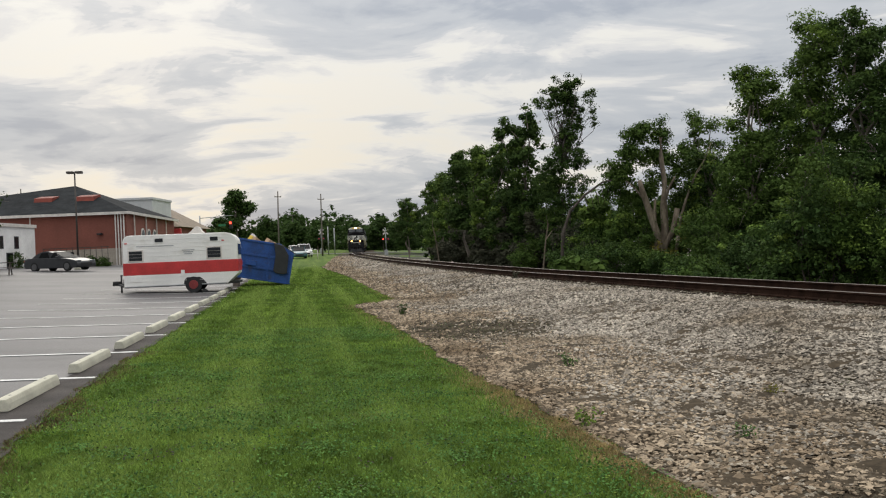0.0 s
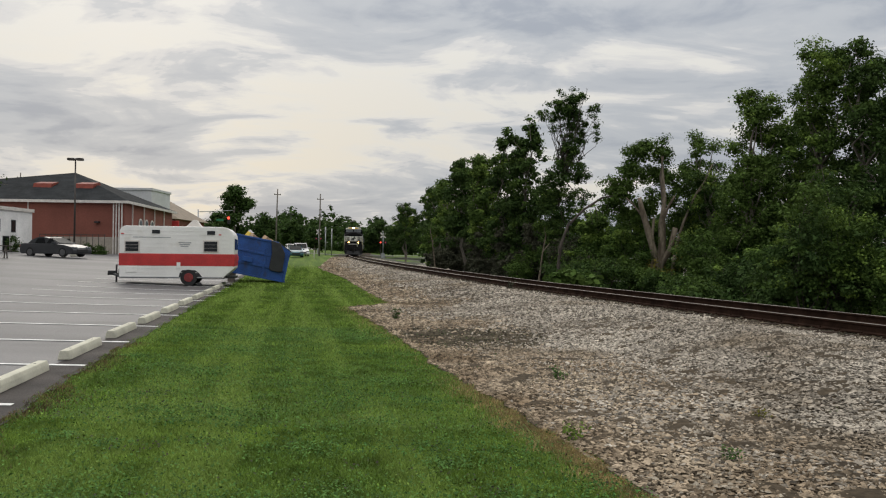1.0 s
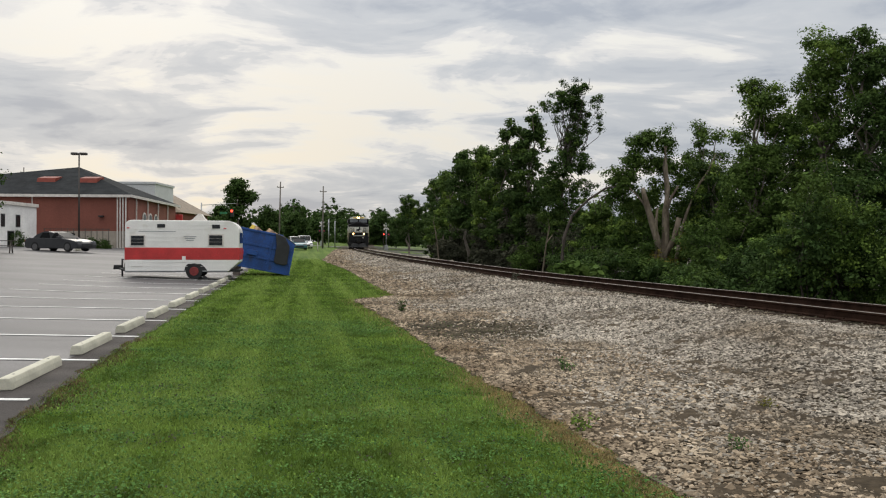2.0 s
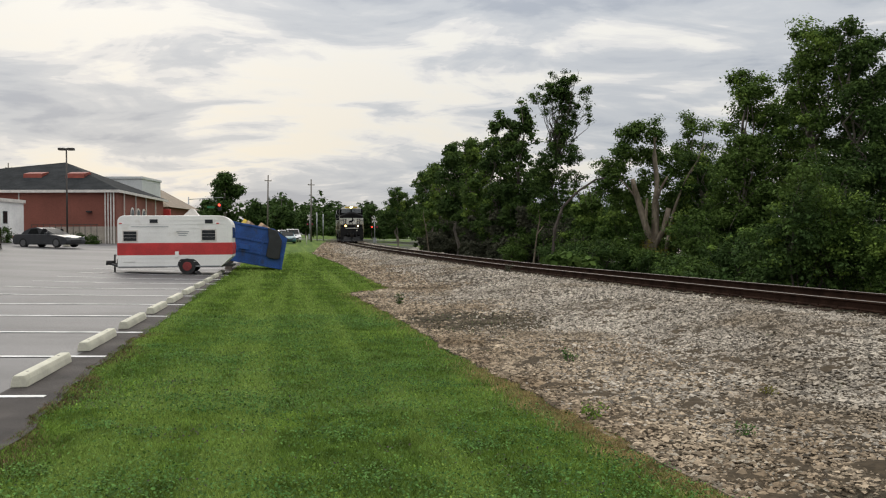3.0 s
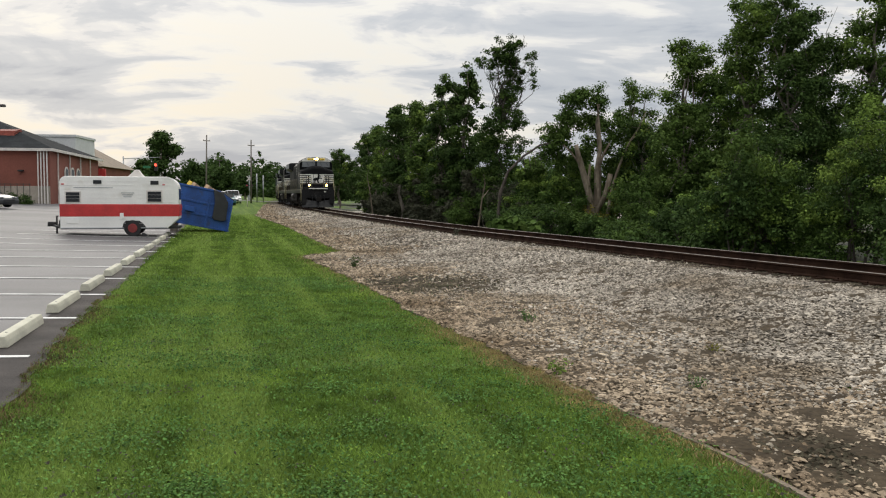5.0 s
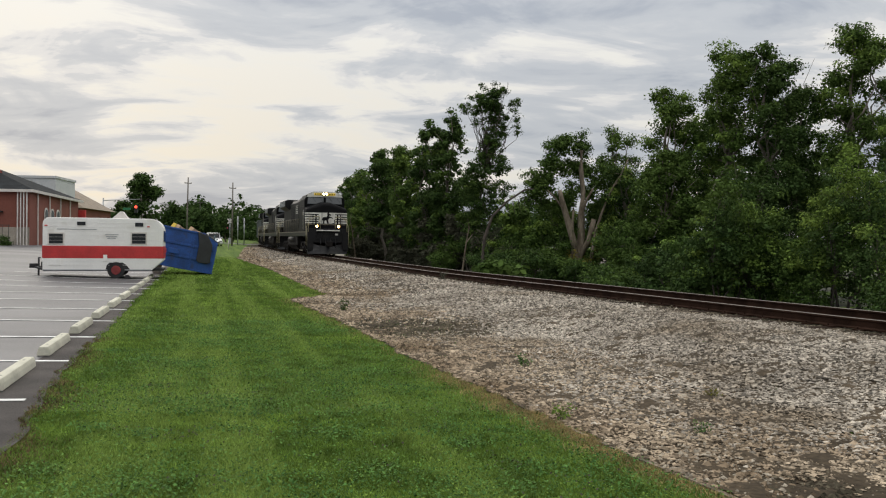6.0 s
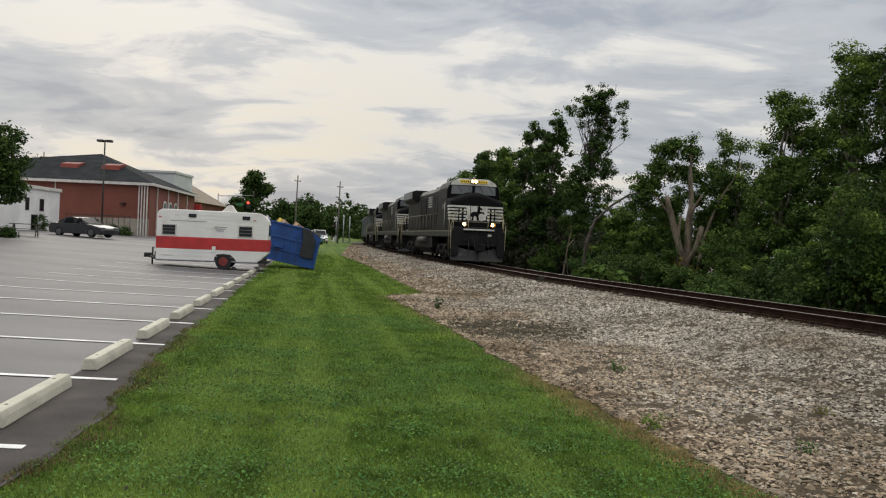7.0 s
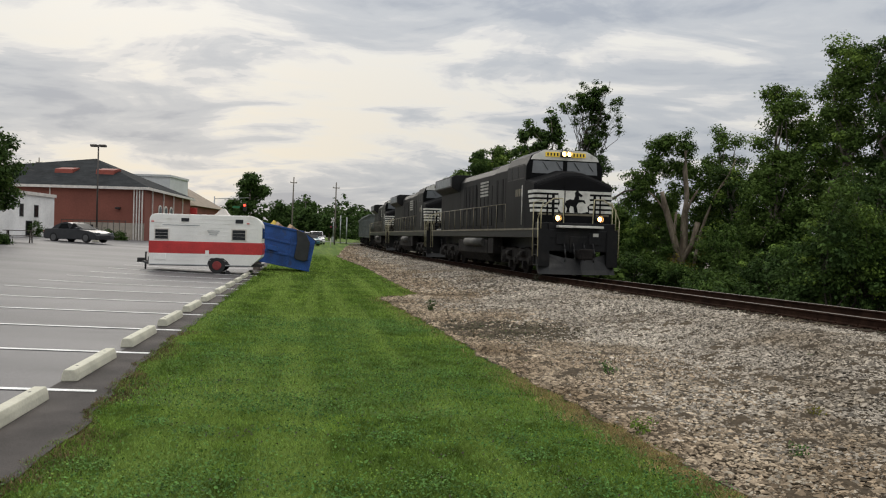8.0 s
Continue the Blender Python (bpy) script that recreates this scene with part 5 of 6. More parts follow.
utility_pole(-22.3, 123.4, 11.0, 1.2)
utility_pole(-16.1, 125.4, 10.5, 0.5)


def steel_mast(x, y, top, label):
    z = float(ground_z(x, y))
    p = thing("signal_mast", x, y, z, 0, label, "signal mast")
    bm = bm_new()
    tube(bm, (0, 0, 0), (0, 0, top - z), 0.09, sides=8)
    part("mast", bm, M_GALV, p)
    bm = bm_new()
    box(bm, -0.13, 0.13, -0.1, 0.1, top - z - 0.9, top - z - 0.5, 0.03)
    part("cabinet", bm, M_GALV, p)


steel_mast(-16.6, 137, 5.8, "thin grey steel mast beside the road")
steel_mast(-15.8, 139, 5.6, "slim pale steel post by the crossing")


# ---- road, crossing and signals ----
road_ys = np.linspace(146, 153, 5)
sheet("road", road_ys, lambda y: np.linspace(-90, 60, 60), lambda x, y: np.maximum(ground_z(x, y), rail_z(y) - 0.08) + 0.03, M_ASPHALT, "grey asphalt road crossing the track")
sheet("side_road", np.linspace(72, 112, 20), lambda y: track_x(y) + np.linspace(5.5, 40, 16), lambda x, y: ground_z(x, y) + 0.05, M_BRICKBAND, "pale concrete drive beside the woods")


def crossing_signal(x, y, lit):
    z = float(ground_z(x, y))
    s = thing("crossing_signal", x, y, z, 0, "railway crossing signal with red lamps and crossed boards", "crossing signal")
    bm = bm_new()
    tube(bm, (0, 0, 0), (0, 0, 4.6), 0.075, sides=10)
    part("mast", bm, M_GALV, s)
    for a in (-45, 45):
        bm = bm_new()
        box(bm, -0.62, 0.62, -0.14, -0.10, -0.11, 0.11, 0.01, m=Matrix.Translation((0, 0, 4.0)) @ pose(0, 0, 0, 0, a, 0))
        part("crossbuck_board", bm, M_TRIM, s)
    bm = bm_new()
    box(bm, -0.55, 0.55, -0.08, 0.02, 2.72, 2.80)
    bar = part("lamp_bar", bm, M_BLACK, s)
    for k in (-0.42, 0.42):
        bm = bm_new()
        tube(bm, (k, -0.1, 2.76), (k, -0.03, 2.76), 0.28, sides=16)
        disc = part("lamp_target", bm, M_BLACK, bar)
        bm = bm_new()
        tube(bm, (k, -0.2, 2.76), (k, -0.1, 2.76), 0.11, sides=12)
        part("red_lamp", bm, M_REDLAMP if lit and k < 0 else M_SIGNRED, disc, "lit red lamp" if lit and k < 0 else "")
    bm = bm_new()
    box(bm, -0.3, 0.3, -0.2, 0.2, 0.0, 0.9, 0.02)
    part("relay_box", bm, M_GALV, s)


crossing_signal(-7.4, 142.5, True)
crossing_signal(-20.2, 156, False)


def traffic_light(x, y, z0):
    z = float(ground_z(x, y))
    t = thing("traffic_light", x - 5.0, y, z, 0, "traffic light on a mast arm, showing red", "traffic light")
    bm = bm_new()
    tube(bm, (0, 0, 0), (0, 0, 6.6), 0.13, 0.10, 10)
    tube(bm, (0, 0, 6.2), (5.6, 0, 6.5), 0.06, 0.04, 10)
    part("mast_arm", bm, M_GALV, t)
    bm = bm_new()
    box(bm, 4.75, 5.25, -0.2, 0.2, z0 - z - 0.8, z0 - z + 0.45, 0.03)
    head = part("signal_head", bm, M_BLACK, t)
    bm = bm_new()
    tube(bm, (5.0, -0.26, z0 - z + 0.15), (5.0, -0.2, z0 - z + 0.15), 0.20, sides=14)
    part("red_lamp", bm, M_REDLAMP, head, "lit red lamp")
    bm = bm_new()
    box(bm, 3.0, 4.2, -0.06, 0.02, z0 - z - 0.35, z0 - z + 0.0)
    part("street_sign", bm, M_GREENSIGN, t, "green street name sign")


traffic_light(-32.3, 136.2, 6.9)


# ---- fence and table beside the white building ----
def picnic_table(x, y, rz):
    z = on_lawn(x, y)
    p = thing("picnic_table", x, y, z, rz, "dark wooden picnic table beside the trees", "table")
    bm = bm_new()
    box(bm, -0.9, 0.9, -0.38, 0.38, 0.72, 0.77, 0.01)
    part("tabletop", bm, M_POLE, p)
    for k in (-0.68, 0.68):
        bm = bm_new()
        box(bm, -0.9, 0.9, k - 0.14, k + 0.14, 0.42, 0.46, 0.01)
        part("bench", bm, M_POLE, p)
    for x0 in (-0.65, 0.65):
        bm = bm_new()
        pipe(bm, [(x0, -0.7, 0.0), (x0, -0.2, 0.74)], 0.04)
        pipe(bm, [(x0, 0.7, 0.0), (x0, 0.2, 0.74)], 0.04)
        box(bm, x0 - 0.03, x0 + 0.03, -0.75, 0.75, 0.36, 0.43)
        part("leg", bm, M_POLE, p)


picnic_table(-26.6, 52.0, 20)
picnic_table(-29.0, 69.5, 4)
fence = thing("fence", -33.0, 71.8, on_lawn(-33, 71.8), 0, "dark slender metal fence along the brick wall", "fence")
for k in range(12):
    b = bm_new()
    box(b, k * 0.5 - 0.02, k * 0.5 + 0.02, -0.02, 0.02, 0, 1.5)
    part("post", b, M_BRONZE, fence)
for z in (0.2, 1.45):
    b = bm_new()
    box(b, -0.05, 5.6, -0.015, 0.015, z - 0.03, z + 0.03)
    part("slat", b, M_BRONZE, fence)


lamp_post(-29.7, 182, 10.0, "distant dark street lamp near the road")
utility_pole(-68.0, 140, 14.4, 0.0)


def marker_post(x, y):
    m = thing("marker_post", x, y, float(ground_z(x, y)), 0, "short white marker post in the lawn", "post")
    bm = bm_new()
    tube(bm, (0, 0, 0), (0, 0, 1.05), 0.045, sides=8)
    part("post", bm, M_TRIM, m)
    bm = bm_new()
    tube(bm, (0, 0, 1.0), (0, 0, 1.1), 0.055, 0.03, sides=8)
    part("cap", bm, M_TRIM, m)


marker_post(-13.4, 100)


# ---- trees and brush ----
def leaf_cloud(centers, spread, per, size, rng, droop=0.0):
    """Small folded leaves round each clump's centre, as arrays of points and four-sided faces."""
    n = len(centers) * per
    d = rng.normal(0, 1, (n, 3))
    d /= np.linalg.norm(d, axis=1)[:, None]
    reach = np.repeat(np.broadcast_to(spread, (len(centers),)), per) * (0.5 + 1.6 * rng.rand(n))
    c = np.repeat(centers, per, 0) + d * reach[:, None] * (1.1, 1.1, 0.75)
    if droop:
        c[:, 2] -= np.abs(rng.normal(0, droop, n))
    # leaves face outwards and up from their clump
    up = d * 0.9 + (0, 0, 0.6) + rng.normal(0, 0.5, (n, 3))
    up /= np.linalg.norm(up, axis=1)[:, None]
    a = np.cross(up, rng.normal(0, 1, (n, 3)))
    a /= np.linalg.norm(a, axis=1)[:, None]
    b = np.cross(up, a)
    s = (size * rng.uniform(0.6, 1.35, n))[:, None]
    v = np.stack([c - a * s * 0.5, c + b * s * 0.32 + up * s * 0.1, c + a * s * 0.55, c - b * s * 0.32 + up * s * 0.1], 1)
    return v.reshape(-1, 3), np.arange(n * 4).reshape(-1, 4)


def clumps_in(blobs, count, rng, hollow=0.5):
    """Clump centres near the skin of some ellipsoids (x, y, z, rx, ry, rz), with an uneven outline."""
    blobs = np.asarray(blobs, float)
    vol = (blobs[:, 3] * blobs[:, 4] * blobs[:, 5]) ** 0.67
    pick = rng.choice(len(blobs), count, p=vol / vol.sum())
    d = rng.normal(0, 1, (count, 3))
    d /= np.linalg.norm(d, axis=1)[:, None]
    bump = 1 + 0.16 * np.sin(d[:, 0] * 5 + pick) * np.cos(d[:, 1] * 6 + pick * 2) + rng.normal(0, 0.07, count)
    r = (hollow + (1 - hollow) * rng.uniform(0, 1, count) ** 0.6) * bump
    return blobs[pick, :3] + d * blobs[pick, 3:] * r[:, None], d[:, 2] * r


def limb(bm, points, r0, r1, sides=7, mat=0):
    """A tapered, jointed limb through some points."""
    pts = [Vector(p) for p in points]
    rings = []
    for i, p in enumerate(pts):
        d = (pts[min(i + 1, len(pts) - 1)] - pts[max(i - 1, 0)]).normalized()
        q = d.to_track_quat("Z", "Y").to_matrix()
        r = (r0 + (r1 - r0) * i / (len(pts) - 1)) * (1 + 0.1 * math.sin(i * 2.3 + p.x * 3))
        rings.append([bm.verts.new(p + q @ Vector((math.cos(k * math.tau / sides), math.sin(k * math.tau / sides), 0)) * (r * (1 + 0.12 * math.sin(k * 2.6 + i)))) for k in range(sides)])
    for a, b in zip(rings, rings[1:]):
        for k in range(sides):
            f = bm.faces.new((a[k], a[(k + 1) % sides], b[(k + 1) % sides], b[k]))
            f.smooth, f.material_index = True, mat
    bm.faces.new(rings[-1])
    return bm


def wander(a, b, rng, n=5, amount=0.08):
    a, b = np.array(a, float), np.array(b, float)
    length = np.linalg.norm(b - a)
    return [tuple(a + (b - a) * t + (rng.normal(0, amount * length, 3) * (1, 1, 0.3) if 0 < t < 1 else 0)) for t in np.linspace(0, 1, n)]


def tree(name, x, y, blobs, leaf, label, category="tree", group="", clumps=120, per=40, size=0.2, spread=0.32, trunk=0.16, bark=None, seed=0, stems=1, hollow=0.5,
         lean=0.0, sink=0.1, tip=None):
    """A tree or bush: trunk with limbs into each part of the crown, and a crown of separate leaves. Blobs are in metres from its base."""
    rng = np.random.RandomState(seed)
    t = thing(name, x, y, float(ground_z(x, y)) - sink, 0, label, category, group)
    bl = np.asarray(blobs, float)
    top = bl[np.argmax(bl[:, 2])]
    bm = bm_new()
    for s in range(stems):
        off = rng.normal(0, 0.25, 2) if stems > 1 else (0, 0)
        goal = bl[rng.randint(len(bl))] if stems > 1 else top
        fork = (off[0] + goal[0] * 0.4 + lean, off[1] + goal[1] * 0.4, goal[2] * 0.55)
        limb(bm, wander((off[0], off[1], 0), fork, rng, 5, 0.03), trunk, trunk * 0.62)
        limb(bm, wander(fork, goal[:3] + (0, 0, goal[5] * 0.6), rng, 5, 0.05), trunk * 0.62, trunk * 0.12)
        if s == 0:
            for b in bl:
                limb(bm, wander(fork, b[:3], rng, 5, 0.07), trunk * 0.42, trunk * 0.1, 6)
                for _ in range(3):
                    twig = b[:3] + rng.normal(0, 0.6, 3) * b[3:]
                    limb(bm, wander(b[:3], twig, rng, 3, 0.08), trunk * 0.14, trunk * 0.04, 5)
    part("trunk", bm, bark or M_BARK, t)
    centers, high = clumps_in(bl, clumps, rng, hollow)
    wide = spread * rng.uniform(0.6, 1.3, clumps)
    # the lighter colour on upper clumps imitates light from above
    lit_top = ((high > (0.62 if name == "tree" else 0.45)) | (rng.rand(clumps) < 0.10)) if tip else np.zeros(clumps, bool)
    v, f = leaf_cloud(centers[~lit_top], wide[~lit_top], per, size, rng)
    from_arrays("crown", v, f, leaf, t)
    if lit_top.any():
        v, f = leaf_cloud(centers[lit_top], wide[lit_top] * 0.8, per, size, rng)
        tagged(from_arrays("young_growth", v, f, tip, t), "leaf clumps coloured lighter, as if lit from above", kind="stuff")
    return t


def crown_blobs(h, w, low, rng, n=6, top_narrow=0.55):
    """Overlapping masses that fill a crown of height h, width w, from a lower edge."""
    out = []
    for i in range(n):
        f = (i + 0.5) / n
        z = low + (h - low) * (0.12 + 0.80 * f)
        reach = w * 0.5 * (1 - (f ** 2) * top_narrow)
        a = i * 2.4 + rng.uniform(0, 1)
        rng_k = rng.uniform(0.35, 0.8)
        rr = w * rng.uniform(0.15, 0.27) * (1 - 0.25 * f)
        out.append((math.cos(a) * reach * rng_k, math.sin(a) * reach * rng_k, min(z, h - rr * 0.9), rr, rr, rr * 0.85))
    return out


rng_t = np.random.RandomState(11)
# tall trees along the far side of the track: x, y, height, width, lower edge, leaf, clumps
TALL = (
    (-2.6, 107, 8.2, 5.5, 2.6, M_LEAF_DARK, 150), (1.2, 92, 8.4, 5.0, 2.4, M_LEAF_DARK, 160), (1.6, 86, 9.2, 4.8, 2.2, M_LEAF_DARK, 170),
    (2.0, 78, 9.0, 4.4, 1.2, M_LEAF, 170), (3.1, 67, 9.8, 4.2, 1.2, M_LEAF_DARK, 230), (4.3, 61.5, 9.6, 3.2, 1.6, M_LEAF, 190), (5.3, 56, 9.0, 3.4, 1.0, M_LEAF_DARK, 220),
    (14.7, 44.0, 8.9, 2.8, 2.4, M_LEAF, 150), (15.0, 37.4, 10.1, 3.0, 1.6, M_LEAF, 260), (16.7, 34.8, 11.8, 3.8, 1.5, M_LEAF, 320),
    (17.9, 33.0, 11.3, 4.4, 1.4, M_LEAF_DARK, 360), (20.4, 31.0, 11.8, 3.8, 1.6, M_LEAF, 330), (24.0, 28.0, 10.5, 4.6, 1.5, M_LEAF_DARK, 300),
    (14.3, 36.0, 6.6, 3.4, 1.0, M_LEAF, 200), (17.6, 38.6, 8.8, 4.2, 1.2, M_LEAF_DARK, 260), (14.4, 41.5, 6.4, 3.2, 1.0, M_LEAF_DARK, 180), (20.5, 35.5, 9.4, 4.2, 1.2, M_LEAF_DARK, 240),
    (27.0, 22.0, 10.0, 5.0, 1.5, M_LEAF_DARK, 240), (28.5, 14.0, 10.0, 5.0, 1.5, M_LEAF_DARK, 200),
)
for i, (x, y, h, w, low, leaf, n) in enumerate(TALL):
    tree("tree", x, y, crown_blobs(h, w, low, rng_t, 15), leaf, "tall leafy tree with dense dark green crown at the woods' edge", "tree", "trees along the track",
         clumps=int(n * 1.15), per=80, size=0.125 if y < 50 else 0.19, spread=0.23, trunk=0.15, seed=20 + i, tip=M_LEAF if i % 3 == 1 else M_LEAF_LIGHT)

# two slender trees overgrown with vines, ending in a ragged, hanging top
tree("vine_covered_tree", 6.4, 54, [(-1.4, 0, 8.8, 0.45, 0.5, 0.6), (-1.1, 0, 9.7, 0.4, 0.4, 0.6), (-0.4, 0, 9.4, 0.5, 0.5, 0.7), (0.3, 0, 10.3, 0.4, 0.4, 0.7), (0.9, 0, 9.6, 0.5, 0.4, 0.5), (0.2, 0, 8.4, 1.1, 0.9, 0.7), (-0.2, 0, 7.4, 1.1, 1.2, 1.1), (0.2, 0, 5.4, 1.5, 1.4, 1.6), (0.1, 0, 3.2, 1.6, 1.5, 1.6), (0.5, 0, 9.2, 0.55, 0.6, 0.8), (0, 0, 1.4, 1.6, 1.5, 1.3)],
     M_LEAF_DARK, "tall slender tree overgrown with dark vines", "tree", "trees along the track", 380, 40, 0.20, 0.2, 0.13, None, 61, 1, 0.45, tip=M_LEAF)
top_rng = np.random.RandomState(77)
ragged = [(top_rng.normal(0.3, 0.75), top_rng.normal(0, 0.4), top_rng.normal(10.5, 0.38), 0.5, 0.45, 0.36) for _ in range(14)]
ragged += [(sx + 0.05 * k, 0, 10.1 - 0.3 * k, 0.12, 0.12, 0.26) for sx in (-0.9, 1.7) for k in range(5)]
ragged += [(1.3 - 0.12 * k, 0, 10.0 - 0.33 * k, 0.16, 0.16, 0.3) for k in range(7)] + [(s * k + 0.2, 0, 10.9 + 0.27 * k, 0.09, 0.09, 0.17) for k in range(4) for s in (-0.18, 0.1, 0.34)]
tree("vine_covered_tree", 8.3, 49.2, ragged + [(0.3, 0, 9.4, 0.85, 0.5, 0.6), (0.3, 0, 8.5, 0.8, 0.6, 0.7), (0.0, 0, 7.7, 0.95, 0.7, 0.8), (-0.5, 0, 6.6, 0.9, 0.9, 1.1), (-0.4, 0, 4.6, 1.3, 1.2, 1.5),
                               (-0.2, 0, 2.4, 1.6, 1.4, 1.7), (0.7, 0, 6.8, 0.8, 0.6, 0.8), (0.8, 0, 5.4, 0.8, 0.7, 0.9), (-1.2, 0, 5.6, 0.8, 0.7, 0.9)],
     M_LEAF_DARK, "vine-draped tree with a ragged hanging top against the sky", "tree", "trees along the track", 640, 46, 0.12, 0.15, 0.08, M_BARKDARK, 62, 1, 0.2, tip=M_LEAF)



def dead_tree():
    """Forked, bleached trunks broken off at the top, with leaf masses round them."""
    x, y = 11.3, 42.0
    rng = np.random.RandomState(9)
    t = thing("broken_tree", x, y, float(ground_z(x, y)) - 0.1, 0, "half-dead tree with bleached forked trunks among green leaves", "tree", "trees along the track")
    bm = bm_new()
    limb(bm, [(0.45, -0.4, 0), (0.42, -0.4, 0.9), (0.3, -0.4, 1.9), (-0.12, -0.4, 3.3), (-0.42, -0.4, 4.3), (-0.55, -0.4, 4.9)], 0.23, 0.1, 9)
    limb(bm, [(0.1, -0.5, 0), (0.05, -0.5, 1.0), (0.2, -0.45, 2.0), (0.1, -0.4, 3.0), (0.2, -0.4, 3.9)], 0.16, 0.07, 8)
    limb(bm, [(0.5, -0.4, 0), (0.5, -0.4, 1.2), (0.62, -0.4, 2.4), (0.62, -0.4, 3.6), (0.68, -0.4, 4.8), (0.6, -0.3, 6.0), (0.62, -0.3, 7.0)], 0.23, 0.09, 9)
    limb(bm, [(0.62, -0.4, 3.7), (0.85, -0.5, 4.4), (1.2, -0.5, 5.0)], 0.10, 0.04, 7)
    limb(bm, [(0.55, -0.4, 1.6), (0.98, -0.5, 2.3), (1.25, -0.5, 3.4)], 0.18, 0.12, 7)
    limb(bm, [(-0.3, -0.4, 3.8), (-0.8, -0.4, 4.5), (-1.2, -0.3, 4.9)], 0.06, 0.025, 6)
    part("trunk", bm, M_DEAD, t, "bleached broken trunks and stubs")
    bm = bm_new()
    limb(bm, [(1.3, -0.6, 2.6), (1.6, -0.6, 3.6), (1.95, -0.6, 4.5), (2.3, -0.6, 5.2), (2.7, -0.6, 5.8), (3.05, -0.6, 6.6)], 0.085, 0.02, 6)
    limb(bm, [(2.3, -0.6, 5.2), (2.8, -0.6, 5.5), (3.5, -0.6, 6.0)], 0.05, 0.012, 5)
    limb(bm, [(0.9, -0.5, 0), (1.1, -0.6, 1.4), (1.3, -0.6, 2.6)], 0.11, 0.085, 6)
    part("bare_branch", bm, M_DEAD, t, "long bare grey branch")
    bm = bm_new()
    limb(bm, [(-4.6, 0.2, 0), (-4.4, 0.2, 2.4), (-4.0, 0.2, 3.5), (-3.2, 0.2, 4.3), (-2.3, 0.2, 4.9), (-1.2, 0.2, 5.1)], 0.09, 0.04, 7)
    for k in range(7):
        a = np.array((-3.2 + k * 0.28, 0.2, 4.2 + k * 0.12))
        limb(bm, [a, a + (0.08, 0, -0.35), a + (0.15, 0, -0.8)], 0.02, 0.006, 4)
    # the dark bark colour stands in for the branch being backlit
    part("arched_branch", bm, M_BARKDARK, t)
    blobs = [(-1.25, 0.4, 5.2, 0.55, 0.5, 0.75), (-0.65, 0.4, 7.2, 0.65, 0.5, 0.65), (0.95, 0.5, 7.3, 0.42, 0.5, 0.75), (0.1, 0.6, 6.2, 0.9, 0.5, 0.4), (1.4, 0.6, 5.0, 0.5, 0.5, 0.6),
             (-0.4, 1.0, 4.2, 1.0, 0.5, 0.7), (2.0, 1.0, 3.4, 1.0, 0.6, 1.1), (-1.9, 0.4, 4.6, 0.5, 0.5, 0.4), (-0.1, 0.4, 7.7, 0.3, 0.3, 0.3), (0.25, 0.1, 3.0, 0.35, 0.4, 0.8), (-0.3, -0.2, 1.7, 0.5, 0.4, 0.7), (0.3, 0.3, 4.9, 0.5, 0.3, 0.6), (1.1, -0.2, 1.2, 0.6, 0.4, 0.7),
             (0.1, 0.3, 7.3, 0.8, 0.5, 0.5), (-0.9, 0.4, 6.3, 0.6, 0.5, 0.5), (-1.6, 0.4, 5.5, 0.7, 0.5, 0.5), (0.9, 0.6, 6.0, 0.6, 0.5, 0.6), (1.9, 0.7, 5.9, 0.7, 0.5, 0.7)]
    v, f = leaf_cloud(clumps_in(blobs, 430, rng, 0.3)[0], 0.19, 56, 0.125, rng)
    from_arrays("crown", v, f, M_LEAF, t)
    v, f = leaf_cloud(clumps_in([(0.3, -0.5, 1.0, 0.9, 0.5, 0.7), (1.7, -0.5, 2.0, 0.5, 0.4, 0.7)], 46, rng, 0.3)[0], 0.2, 34, 0.15, rng)
    tagged(from_arrays("yellow_vine", v, f, M_LEAF_YELLOW, t), "yellowing vine leaves at the trunk's foot")


dead_tree()


def snag(x, y, h, lean):
    z = float(ground_z(x, y))
    s = thing("dead_snag", x, y, z - 0.1, 0, "thin bleached dead stem standing in brush", "dead tree")
    bm = bm_new()
    limb(bm, [(0, 0, 0), (lean * 0.3, 0, h * 0.3), (lean * 0.6, 0, h * 0.6), (lean, 0, h * 0.85), (lean * 0.8, 0, h)], 0.065, 0.02, 6)
    limb(bm, [(lean * 0.6, 0, h * 0.6), (lean * 0.6 + 0.4, 0, h * 0.75)], 0.04, 0.015, 5)
    part("stem", bm, M_DEAD, s)


snag(0.9, 70, 4.0, -0.5)
snag(6.3, 46, 3.4, 0.4)

